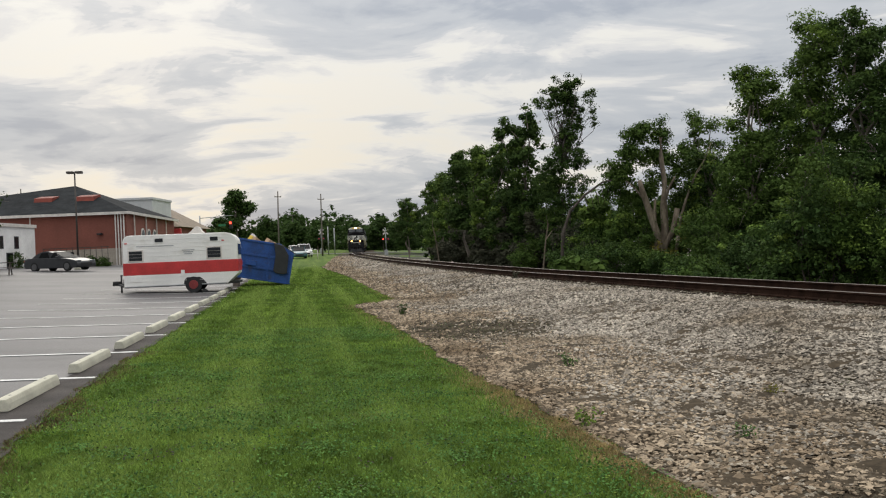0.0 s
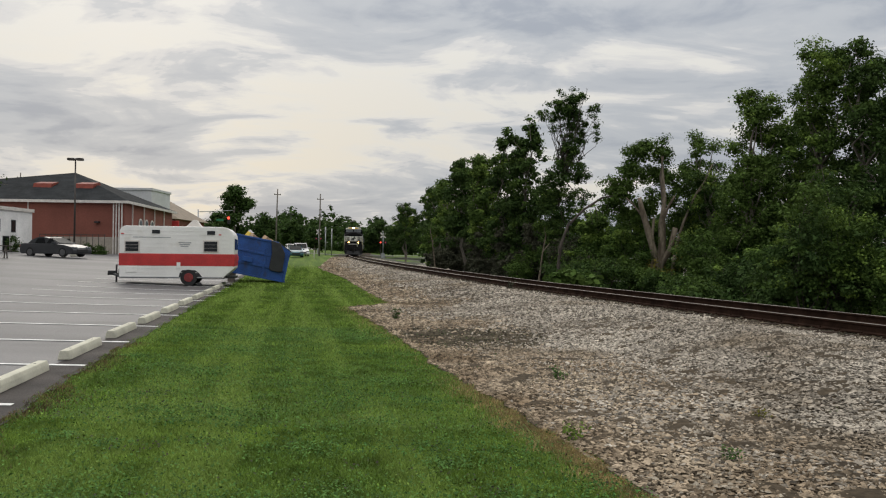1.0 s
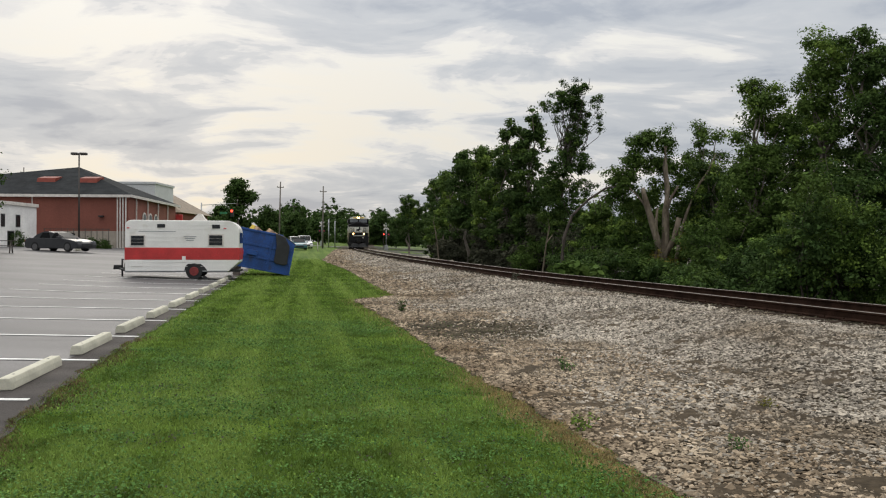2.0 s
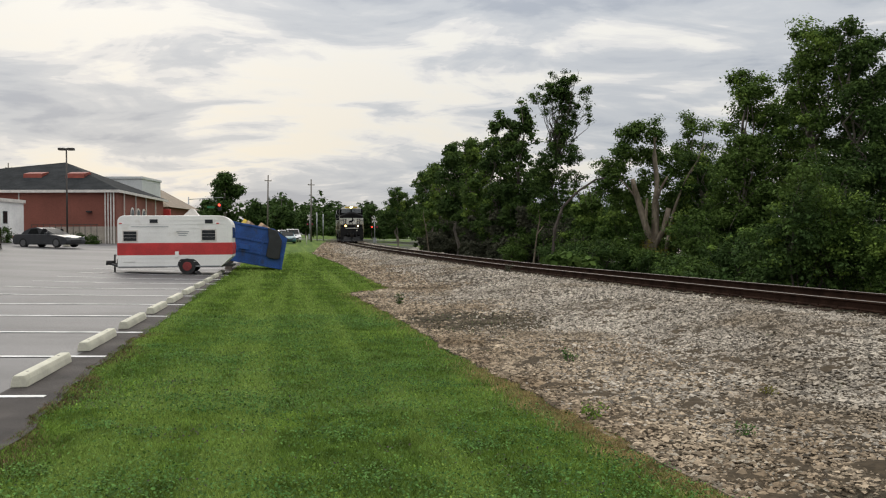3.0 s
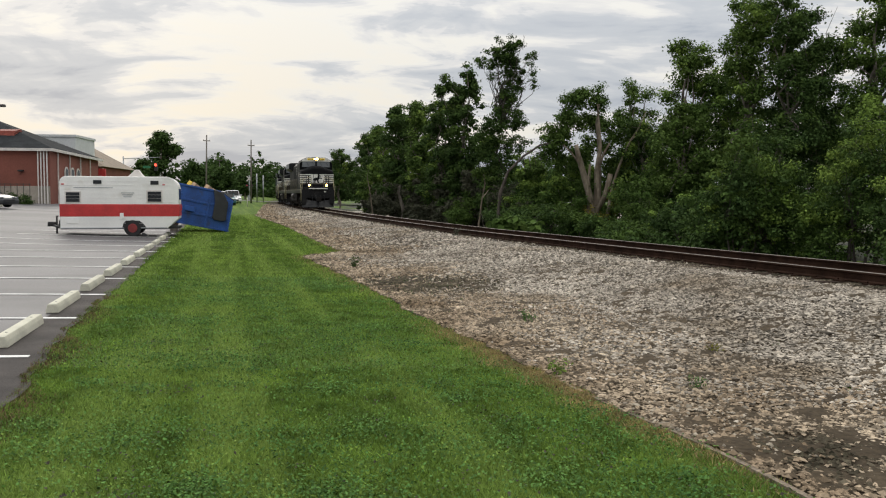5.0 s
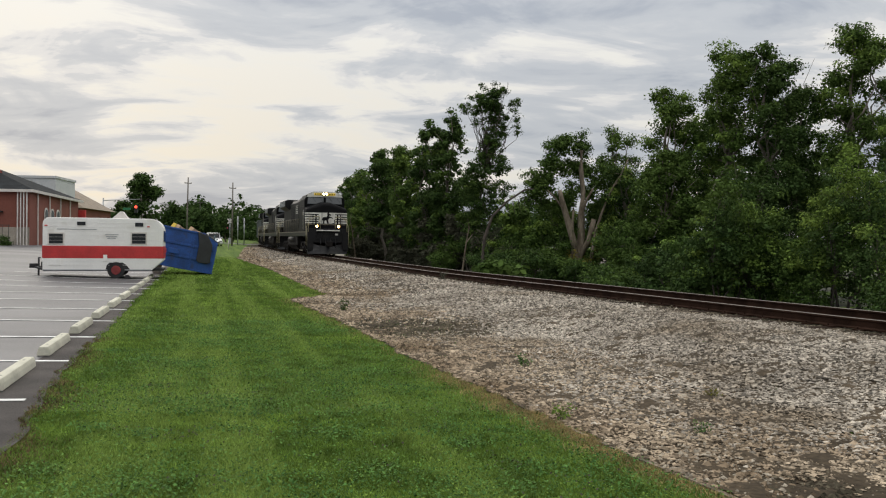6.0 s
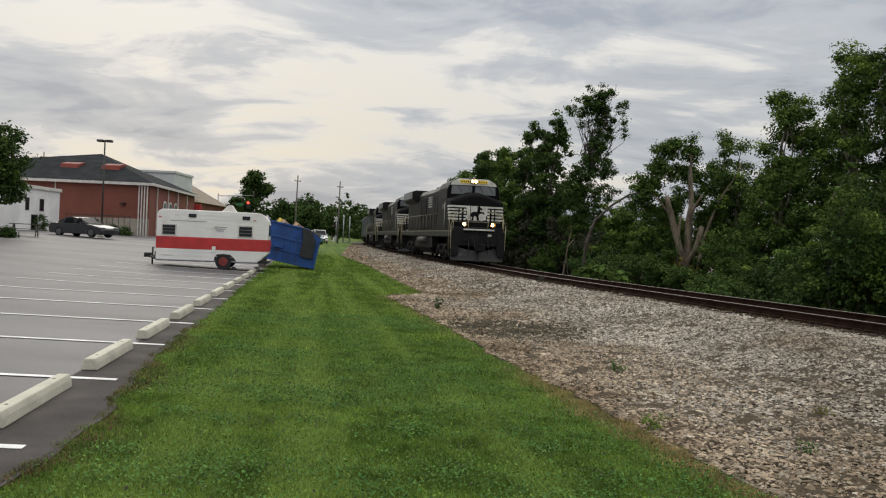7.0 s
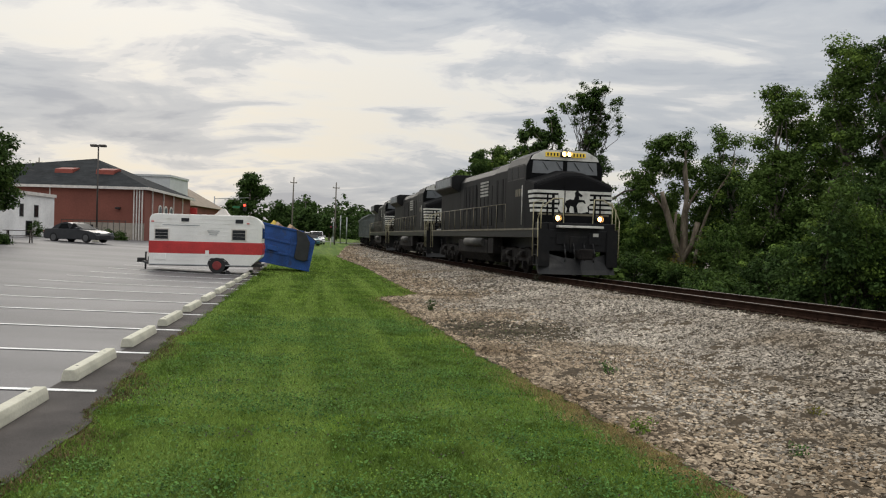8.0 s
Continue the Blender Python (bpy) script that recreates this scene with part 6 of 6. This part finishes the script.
# brush between the track and the trees
rng_b = np.random.RandomState(4)
y_b, n_bush = 6.0, 0
SIGHT = 11.3 / 42.0
while y_b < 81:
    for row in (0, 1, 2):
        far = y_b > 50
        u = (5.2, 7.6, 10.5)[row] + rng_b.uniform(-0.7, 0.7)
        h = (rng_b.uniform(1.5, 2.7), rng_b.uniform(2.6, 3.8), rng_b.uniform(3.2, 4.6))[row]
        h *= (1.3 if y_b < 26 else 1.0) * (0.75 + 0.55 * abs(math.sin(y_b * 0.55 + row * 1.3)))
        if row == 0 and rng_b.rand() < (0.6 if y_b < 45 else 0.3):
            continue
        r = rng_b.uniform(1.0, 1.5)
        y = y_b + rng_b.uniform(-0.6, 0.6)
        x = float(track_x(y)) + u * 1.02
        if 26 < y < 45:
            h = min(h * 0.72, 1.3 if abs(x - SIGHT * y) < 1.4 else 3.2)
        grey = 44 < y < 78 and row < 2
        leaf = M_LEAF_GREY if grey and rng_b.rand() < 0.8 else (M_LEAF if rng_b.rand() < 0.2 else M_LEAF_DARK)
        # the lighter tip colour stands for light on the bush tops
        lit_tip = None if leaf is M_LEAF_GREY else (M_LEAF_LIGHT if rng_b.rand() < 0.4 else M_LEAF)
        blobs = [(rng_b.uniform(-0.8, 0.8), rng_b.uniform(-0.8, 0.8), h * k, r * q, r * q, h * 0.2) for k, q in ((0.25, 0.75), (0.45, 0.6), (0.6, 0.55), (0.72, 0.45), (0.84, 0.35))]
        # darker leaves put the deep shade at the brush's foot into colour
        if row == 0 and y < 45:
            leaf, lit_tip = M_LEAF_DARK, M_LEAF
        # the nearest brush is coloured darker too, as if in shade
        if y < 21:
            leaf, lit_tip = M_LEAF_DARK, M_LEAF
        words = "dusty grey-green brush beside the track" if leaf is M_LEAF_GREY else ("leafy bush beside the track, upper leaves painted brighter as if lit" if lit_tip is M_LEAF_LIGHT else "dark green leafy bush beside the track")
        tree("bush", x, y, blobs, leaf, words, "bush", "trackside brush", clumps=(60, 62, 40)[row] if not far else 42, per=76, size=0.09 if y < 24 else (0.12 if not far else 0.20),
             spread=0.20, trunk=0.035, seed=200 + n_bush, stems=4, hollow=0.6, bark=M_BARKDARK, tip=lit_tip)
        n_bush += 1
    y_b += 1.9 if y_b < 50 else 2.9

# saplings among the vine-covered and broken trees, upper leaves lightened as if lit
for i, (x, y, h, w) in enumerate(((12.2, 46.6, 5.4, 3.2), (9.3, 45.5, 4.6, 2.2), (10.2, 44.0, 3.6, 2.0), (7.6, 50.5, 6.4, 2.0), (6.2, 55.2, 6.2, 2.2))):
    tree("sapling", x, y, crown_blobs(h, w, 0.6, rng_b, 9), M_LEAF, "green sapling in the brush, upper leaves painted lighter as if lit", "tree", "saplings in the brush", 130, 46, 0.17, 0.2, 0.05, None, 400 + i, 2, 0.5, tip=M_LEAF_LIGHT)

# two broad bushes in front of the tall trees, tops coloured as lit
for i, (x, y, h, w) in enumerate(((12.4, 25.2, 3.7, 3.8), (14.8, 23.4, 4.1, 4.0))):
    tree("bush", x, y, crown_blobs(h, w, 0.3, rng_b, 13, 0.5), M_LEAF, "broad bush beside the track, upper leaves painted bright green as if lit", "bush", "trackside brush", 230, 84, 0.095, 0.2, 0.05, M_BARKDARK, 430 + i, 4, 0.6, tip=M_LEAF_LIGHT)

# a big-leaved low plant by the rails
tree("broadleaf_plant", 6.0, 33.6, [(-0.5, 0, 0.45, 0.6, 0.4, 0.22), (0.4, 0, 0.42, 0.7, 0.4, 0.2)], M_LEAF, "low pale green broad-leaved plant by the rails", "plant", "", 26, 12, 0.34, 0.16, 0.02, None, 5, 3, 0.3)

# trees and shrubs at the car park
for i, (x, y, h, w, low, n) in enumerate(((-29.0, 46.5, 7.8, 6.0, 2.1, 420), (-26.9, 48.5, 6.8, 4.2, 2.1, 290), (-33.5, 41.0, 8.2, 6.0, 2.0, 260))):
    tree("shade_tree", x, y, crown_blobs(h, w, low, rng_t, 15, 0.4), M_LEAF_DARK, "dense dark green shade tree at the car park", "tree", "car park trees", n, 46, 0.20, 0.28, 0.16, None, 90 + i, tip=M_LEAF)
for i, (x, y, r) in enumerate(((-29.6, 45.2, 0.8), (-28.0, 45.4, 0.6), (-27.2, 46.2, 0.55), (-26.4, 46.9, 0.5), (-25.7, 47.8, 0.5), (-31.2, 45.0, 1.1), (-28.9, 71.2, 0.6), (-27.9, 71.4, 0.6), (-33.0, 66.5, 0.9))):
    tree("shrub", x, y, [(0, 0, r * 0.75, r, r, r * 0.75), (0.1, 0, r * 0.4, r, r, r * 0.5)], M_LEAF_DARK, "clipped round dark green shrub", "shrub", "clipped shrubs", 46, 44, 0.12, 0.16, 0.03, None, 120 + i, 3, 0.7)

# far trees
FAR = ((-34.6, 150, 11.4, 6.6, 2.2), (-31.4, 163, 7.2, 4.6, 1.5), (-28, 172, 6.2, 5.5, 1.2), (-22.5, 168, 5.4, 5.0, 1.0), (-40, 160, 7.0, 6.0, 1.0), (-36.5, 140, 4.2, 3.2, 1.0), (-47, 150, 5.0, 4, 1.0),
       (-9.5, 172, 7.5, 6.5, 1.0), (-4.0, 160, 7.8, 6.0, 1.2), (1.5, 140, 7.6, 6.0, 1.2), (3.5, 125, 8.2, 6.0, 1.2))
for i, (x, y, h, w, low) in enumerate(FAR):
    tree("far_tree", x, y, crown_blobs(h, w, low, rng_t, 8, 0.5), M_LEAF_DARK, "distant dark green tree near the road crossing", "tree", "distant trees", 170 if i < 2 else 120, 36, 0.5, 0.5, 0.2, None, 150 + i)
rng_f = np.random.RandomState(8)
wood_v, wood_f, wood_n = [], [], 0
for k in range(150):
    x, y = rng_f.uniform(-150, 110), rng_f.uniform(235, 330)
    h = rng_f.uniform(7.5, 11) + (2.5 if x > -30 else 0) + 2.5 * math.sin(x * 0.11)
    z = float(ground_z(x, y))
    blobs = [(x + rng_f.uniform(-2, 2), y, z + h * q, 3.4 * (1.15 - 0.5 * q), 3.4 * (1.15 - 0.5 * q), h * 0.22) for q in (0.2, 0.5, 0.78)]
    v, f = leaf_cloud(clumps_in(blobs, 34, rng_f, 0.6)[0], 0.7, 12, 1.2, rng_f)
    wood_v.append(v), wood_f.append(f + wood_n)
    wood_n += len(v)
tagged(from_arrays("far_woods", np.concatenate(wood_v), np.concatenate(wood_f), M_LEAF_DARK), "distant belt of dark green woods on the horizon", "woods", kind="stuff")


# ---- stones, grass and weeds ----
def stones(name, centers, radius, rng, mat, parent=None, half=False):
    n = len(centers)
    base = np.array(((1, 0, 0), (-1, 0, 0), (0, 1, 0), (0, -1, 0), (0, 0, 1), (0, 0, -1)), float)
    tri = np.array(((0, 2, 4), (2, 1, 4), (1, 3, 4), (3, 0, 4), (2, 0, 5), (1, 2, 5), (3, 1, 5), (0, 3, 5)))
    if half:  # half-buried stones need no underside
        base, tri = base[:5] - np.array(((0, 0, 0.35),) * 4 + ((0, 0, 0),)), tri[:4]
    v = base[None] * rng.uniform(0.6, 1.25, (n, len(base), 1)) + rng.normal(0, 0.22, (n, len(base), 3))
    a = rng.uniform(0, math.tau, n)
    ca, sa = np.cos(a)[:, None], np.sin(a)[:, None]
    v = v * (np.stack([rng.uniform(0.9, 1.65, n), rng.uniform(0.7, 1.1, n), rng.uniform(0.32, 0.7, n)], 1) * radius[:, None])[:, None, :]
    v = np.stack([v[..., 0] * ca - v[..., 1] * sa, v[..., 0] * sa + v[..., 1] * ca, v[..., 2]], -1) + centers[:, None, :]
    ob = from_arrays(name, v.reshape(-1, 3), (tri[None] + len(base) * np.arange(n)[:, None, None]).reshape(-1, 3), mat, parent)
    ob.data.shade_flat()
    return ob


rng_s = np.random.RandomState(21)


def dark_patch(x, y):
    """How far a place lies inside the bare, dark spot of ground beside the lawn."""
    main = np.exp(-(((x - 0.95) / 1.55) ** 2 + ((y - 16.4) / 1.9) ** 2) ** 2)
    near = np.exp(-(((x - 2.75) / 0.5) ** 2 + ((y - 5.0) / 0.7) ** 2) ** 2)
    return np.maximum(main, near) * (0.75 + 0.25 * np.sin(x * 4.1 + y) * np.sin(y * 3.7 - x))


def scatter_bed(y0, y1, per_m2, r, x0=-3.2):
    n = int((y1 - y0) * (7.8 - x0) * per_m2)
    y = rng_s.uniform(y0, y1, n)
    x = rng_s.uniform(x0, 11.0, n)
    u = from_track(x, y)
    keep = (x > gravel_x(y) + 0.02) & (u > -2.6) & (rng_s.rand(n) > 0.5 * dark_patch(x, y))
    x, y = x[keep], y[keep]
    rad = r * np.exp(rng_s.normal(0, 0.3, len(x)))
    return np.stack([x, y, ground_z(x, y) + 0.012 + rad * 0.25], 1), rad


beds = [scatter_bed(3.0, 9.0, 1750, 0.0185), scatter_bed(9.0, 16.0, 1300, 0.0205), scatter_bed(16.0, 26.0, 520, 0.027), scatter_bed(26.0, 56.0, 135, 0.038, -6.6),
        scatter_bed(56.0, 120.0, 30, 0.07, -14.0), scatter_bed(-6.0, 3.0, 150, 0.03)]
centers, radii = np.concatenate([b[0] for b in beds]), np.concatenate([b[1] for b in beds])
# single stones along the lawn's edge in the foreground
ballast_thing = bpy.data.objects["ballast_bed"]
single = (centers[:, 1] > 5.0) & (centers[:, 1] < 6.6) & (centers[:, 0] < 2.6)
pick = np.nonzero(single)[0][:290]
rest = np.ones(len(centers), bool)
rest[pick] = False
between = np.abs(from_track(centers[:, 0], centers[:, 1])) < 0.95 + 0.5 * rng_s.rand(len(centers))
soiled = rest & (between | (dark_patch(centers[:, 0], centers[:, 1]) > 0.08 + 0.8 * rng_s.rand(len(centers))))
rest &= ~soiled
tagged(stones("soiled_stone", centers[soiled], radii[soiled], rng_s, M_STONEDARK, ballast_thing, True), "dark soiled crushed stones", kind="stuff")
# earthy stones lie towards the lawn, cleaner grey ones towards the rails
from_lawn = centers[:, 0] - gravel_x(centers[:, 1]) + 0.5 * np.sin(centers[:, 1] * 0.9) + 0.3 * np.sin(centers[:, 0] * 2.1 + centers[:, 1] * 0.4)
earthy = rest & (from_lawn < 1.9 + rng_s.normal(0, 0.7, len(centers)))
rest &= ~earthy
near_earthy = earthy & (centers[:, 1] > 3) & (centers[:, 1] < 11)
earthy &= ~near_earthy
tagged(stones("earthy_stone", centers[near_earthy], radii[near_earthy], rng_s, M_STONEBROWN, ballast_thing), "earthy brown crushed stones near the lawn", kind="stuff")
tagged(stones("earthy_stone", centers[earthy], radii[earthy], rng_s, M_STONEBROWN, ballast_thing, True), "half-buried earthy brown stones", kind="stuff")
close = rest & (centers[:, 1] > 3) & (centers[:, 1] < 11)
tagged(stones("crushed_stone", centers[close], radii[close], rng_s, M_STONE, ballast_thing), "angular grey-brown crushed stones", kind="stuff")
rest &= ~close
tagged(stones("crushed_stone", centers[rest], radii[rest], rng_s, M_STONE, ballast_thing, True), "half-buried grey-brown crushed stones", kind="stuff")
stone_kinds = []
for k in range(8):
    o = stones("stone", np.zeros((1, 3)), np.array((1.0,)), rng_s, M_STONE1)
    stone_kinds.append(o.data)
    bpy.data.objects.remove(o)
for i in pick:
    ob = new("stone", stone_kinds[int(i) % 8])
    ob.parent = ballast_thing
    ob.matrix_basis = pose(*centers[i], 0, 0, float(i * 37 % 360)) @ Matrix.Diagonal((*(float(radii[i]),) * 3, 1))


def blades(name, y0, y1, per_m2, h, w, mat, rng, x_of=None, label=""):
    n = int((y1 - y0) * 7 * per_m2)
    y = rng.uniform(y0, y1, n) + rng.normal(0, 0.09 * abs(y1), n) * (y0 > 3)
    if x_of is None:
        x = lot_edge_x(y) - 0.05 + rng.uniform(0, 1, n) * (gravel_x(y) + 0.05 - lot_edge_x(y))
    else:
        x = x_of(y, n)
    z = ground_z(x, y) - 0.012
    tuft = 0.75 + 0.25 * np.sin(x * 7.1 + 2 * np.sin(y * 3.3)) * np.sin(y * 6.3 + 2 * np.sin(x * 2.9))
    hh = h * rng.uniform(0.45, 1.3, n) * tuft
    a = rng.uniform(0, math.tau, n)
    ww = w * rng.uniform(0.6, 1.3, n)
    tip = rng.normal(0, 0.55, (n, 2)) * hh[:, None]
    v = np.stack([np.stack([x - np.cos(a) * ww, y - np.sin(a) * ww, z], 1), np.stack([x + np.cos(a) * ww, y + np.sin(a) * ww, z], 1),
                  np.stack([x + tip[:, 0], y + tip[:, 1], z + hh], 1)], 1)
    return tagged(from_arrays(name, v.reshape(-1, 3), np.arange(n * 3).reshape(-1, 3), mat), label, "grass", kind="stuff")


rng_g = np.random.RandomState(31)
blades("grass", 2.5, 8.0, 3600, 0.046, 0.004, M_BLADE, rng_g, None, "short mown green grass blades")
blades("grass", -6.0, 2.5, 800, 0.05, 0.007, M_BLADE, rng_g, None, "short mown green grass of the near strip")
blades("grass", 8.0, 15.0, 1500, 0.048, 0.006, M_BLADE, rng_g, None, "short mown green grass further along the strip")
blades("grass", 15.0, 30.0, 420, 0.055, 0.012, M_BLADE, rng_g, None, "short mown green grass of the far strip")
blades("grass", 30.0, 60.0, 110, 0.07, 0.03, M_BLADE, rng_g, None, "mown green grass at the strip's end")
blades("dry_grass", 6.6, 7.6, 900, 0.06, 0.006, M_STRAW, rng_g, lambda y, n: gravel_x(y) - 0.03 - np.abs(rng_g.normal(0, 0.1, n)), "tuft of straw-coloured dead grass")
blades("dry_grass", 5.5, 10.0, 330, 0.055, 0.005, M_STRAW, rng_g, lambda y, n: gravel_x(y) - np.abs(rng_g.normal(0, 0.16, n)), "straw-coloured dead grass along the stone edge")
blades("dry_grass", 3.0, 14.0, 210, 0.04, 0.006, M_STRAWDARK, rng_g, lambda y, n: lot_edge_x(y) + np.abs(rng_g.normal(0, 0.13, n)) * (1 + 0.8 * np.sin(y * 2.3)) - 0.05, "brown dead grass along the asphalt edge")
blades("dry_grass", 14.0, 30.0, 40, 0.06, 0.007, M_STRAW, rng_g, lambda y, n: gravel_x(y) + rng_g.normal(0, 0.2, n), "thin dry grass where lawn meets stone")

blades("dry_grass", 7.0, 20.0, 14, 0.07, 0.004, M_STRAW, rng_g, lambda y, n: gravel_x(y) + rng_g.uniform(0, 1, n) ** 2 * 4.0, "scattered dry grass among the stones")

blades("moss", 14.6, 18.0, 60, 0.05, 0.012, M_CLOVER, rng_g, lambda y, n: 0.6 + rng_g.normal(0, 0.8, n), "low green moss and seedlings on the soiled stones")


def clover(name, y0, y1, patches, per, leaf, mat, label, seed):
    """Low leaves in loose patches, some higher than others."""
    rng = np.random.RandomState(seed)
    vs = []
    for k in range(patches):
        cy = y0 + (y1 - y0) * rng.rand() ** 1.4
        cx = float(lot_edge_x(cy)) + 0.2 + rng.rand() * (float(gravel_x(cy)) - float(lot_edge_x(cy)) - 0.4)
        n = int(per * rng.uniform(0.5, 1.5))
        r = rng.uniform(0.08, 0.38)
        x, y = cx + rng.normal(0, r * 1.3, n), cy + rng.normal(0, r, n)
        ok = (x > lot_edge_x(y)) & (x < gravel_x(y))
        x, y = x[ok], y[ok]
        n = len(x)
        z = lawn_z(x, y) + rng.uniform(0.02, 0.05, n)
        a, s = rng.uniform(0, math.tau, n), rng.uniform(0.6, 1.2, n) * leaf
        t = rng.normal(0, 0.4, (n, 2))
        c = np.stack([x, y, z], 1)
        p = np.stack([np.cos(a) * s, np.sin(a) * s, t[:, 0] * s], 1)
        q = np.stack([-np.sin(a) * s, np.cos(a) * s, t[:, 1] * s], 1)
        vs.append(np.stack([c - p, c + q, c + p, c - q], 1).reshape(-1, 3))
    v = np.concatenate(vs)
    tagged(from_arrays(name, v, np.arange(len(v)).reshape(-1, 4), mat), label, "clover", kind="stuff")


clover("clover", 4.0, 17.0, 260, 200, 0.0100, M_CLOVER, "patches of low dark green clover in the lawn", 41)
clover("clover", 4.0, 10.0, 90, 60, 0.0085, M_BLADE, "single lighter green leaves standing in the lawn", 42)
blades("leaf_litter", 4.0, 13.0, 60, 0.012, 0.009, M_STRAWDARK, rng_g, lambda y, n: lot_edge_x(y) + rng_g.normal(0.03, 0.07, n), "brown leaf litter and crumbs along the asphalt edge")
clover("fallen_leaf", 4.2, 12.0, 70, 22, 0.010, M_SOIL, "dead brown leaves and bare soil flecks in the lawn", 43)


def weed(x, y, h, label, seed, leaf, size=0.05):
    rng = np.random.RandomState(seed)
    w = thing("weed", x, y, float(ground_z(x, y)), 0, label, "weed", "weeds in the stone")
    bm = bm_new()
    cs = []
    for k in range(6):
        tip = (rng.normal(0, h * 0.35), rng.normal(0, h * 0.35), h * rng.uniform(0.6, 1.1))
        path = wander((0, 0, 0), tip, rng, 4, 0.06)
        limb(bm, path, 0.005, 0.002, 4)
        for p in path[1:]:
            cs.append(p)
    part("stem", bm, M_BARK, w)
    v, f = leaf_cloud(np.array(cs), 0.035, 7, size, rng)
    from_arrays("leaves", v, f, leaf, w)


weed(1.88, 11.2, 0.15, "bushy grey-green weed growing from the stones", 1, M_CLOVER, 0.032)
weed(-0.56, 19.98, 0.3, "tall dark weed at the edge of the stones", 2, M_LEAF_DARK, 0.05)
weed(1.44, 7.63, 0.18, "small green weed beside the lawn edge", 3, M_LEAF_LIGHT, 0.035)
weed(2.6, 7.0, 0.10, "tiny green seedling among the stones", 4, M_CLOVER, 0.025)
weed(3.6, 8.9, 0.08, "tiny dry seedling among the stones", 7, M_LEAF_YELLOW, 0.025)
weed(3.2, 30.5, 0.32, "pale tall weed near the rails", 8, M_LEAF_GREY, 0.06)

# thin concrete edging between lawn and stone
edge_bm = bm_new()
last = None
for y in np.arange(2.0, 8.0, 0.4):
    x = float(np.interp(y, [p[0] for p in GRAVEL_EDGE], [p[1] for p in GRAVEL_EDGE]))
    z = float(ground_z(x, y))
    ring = [edge_bm.verts.new(p) for p in ((x - 0.022, y, z - 0.05), (x - 0.022, y, z + 0.016), (x + 0.022, y, z + 0.016), (x + 0.022, y, z - 0.05))]
    if last:
        for i in range(4):
            edge_bm.faces.new((last[i], last[(i + 1) % 4], ring[(i + 1) % 4], ring[i]))
    last = ring
tagged(part("lawn_edging", edge_bm, M_EDGING), "thin half-buried concrete edging beside the lawn", kind="structure")


motions()
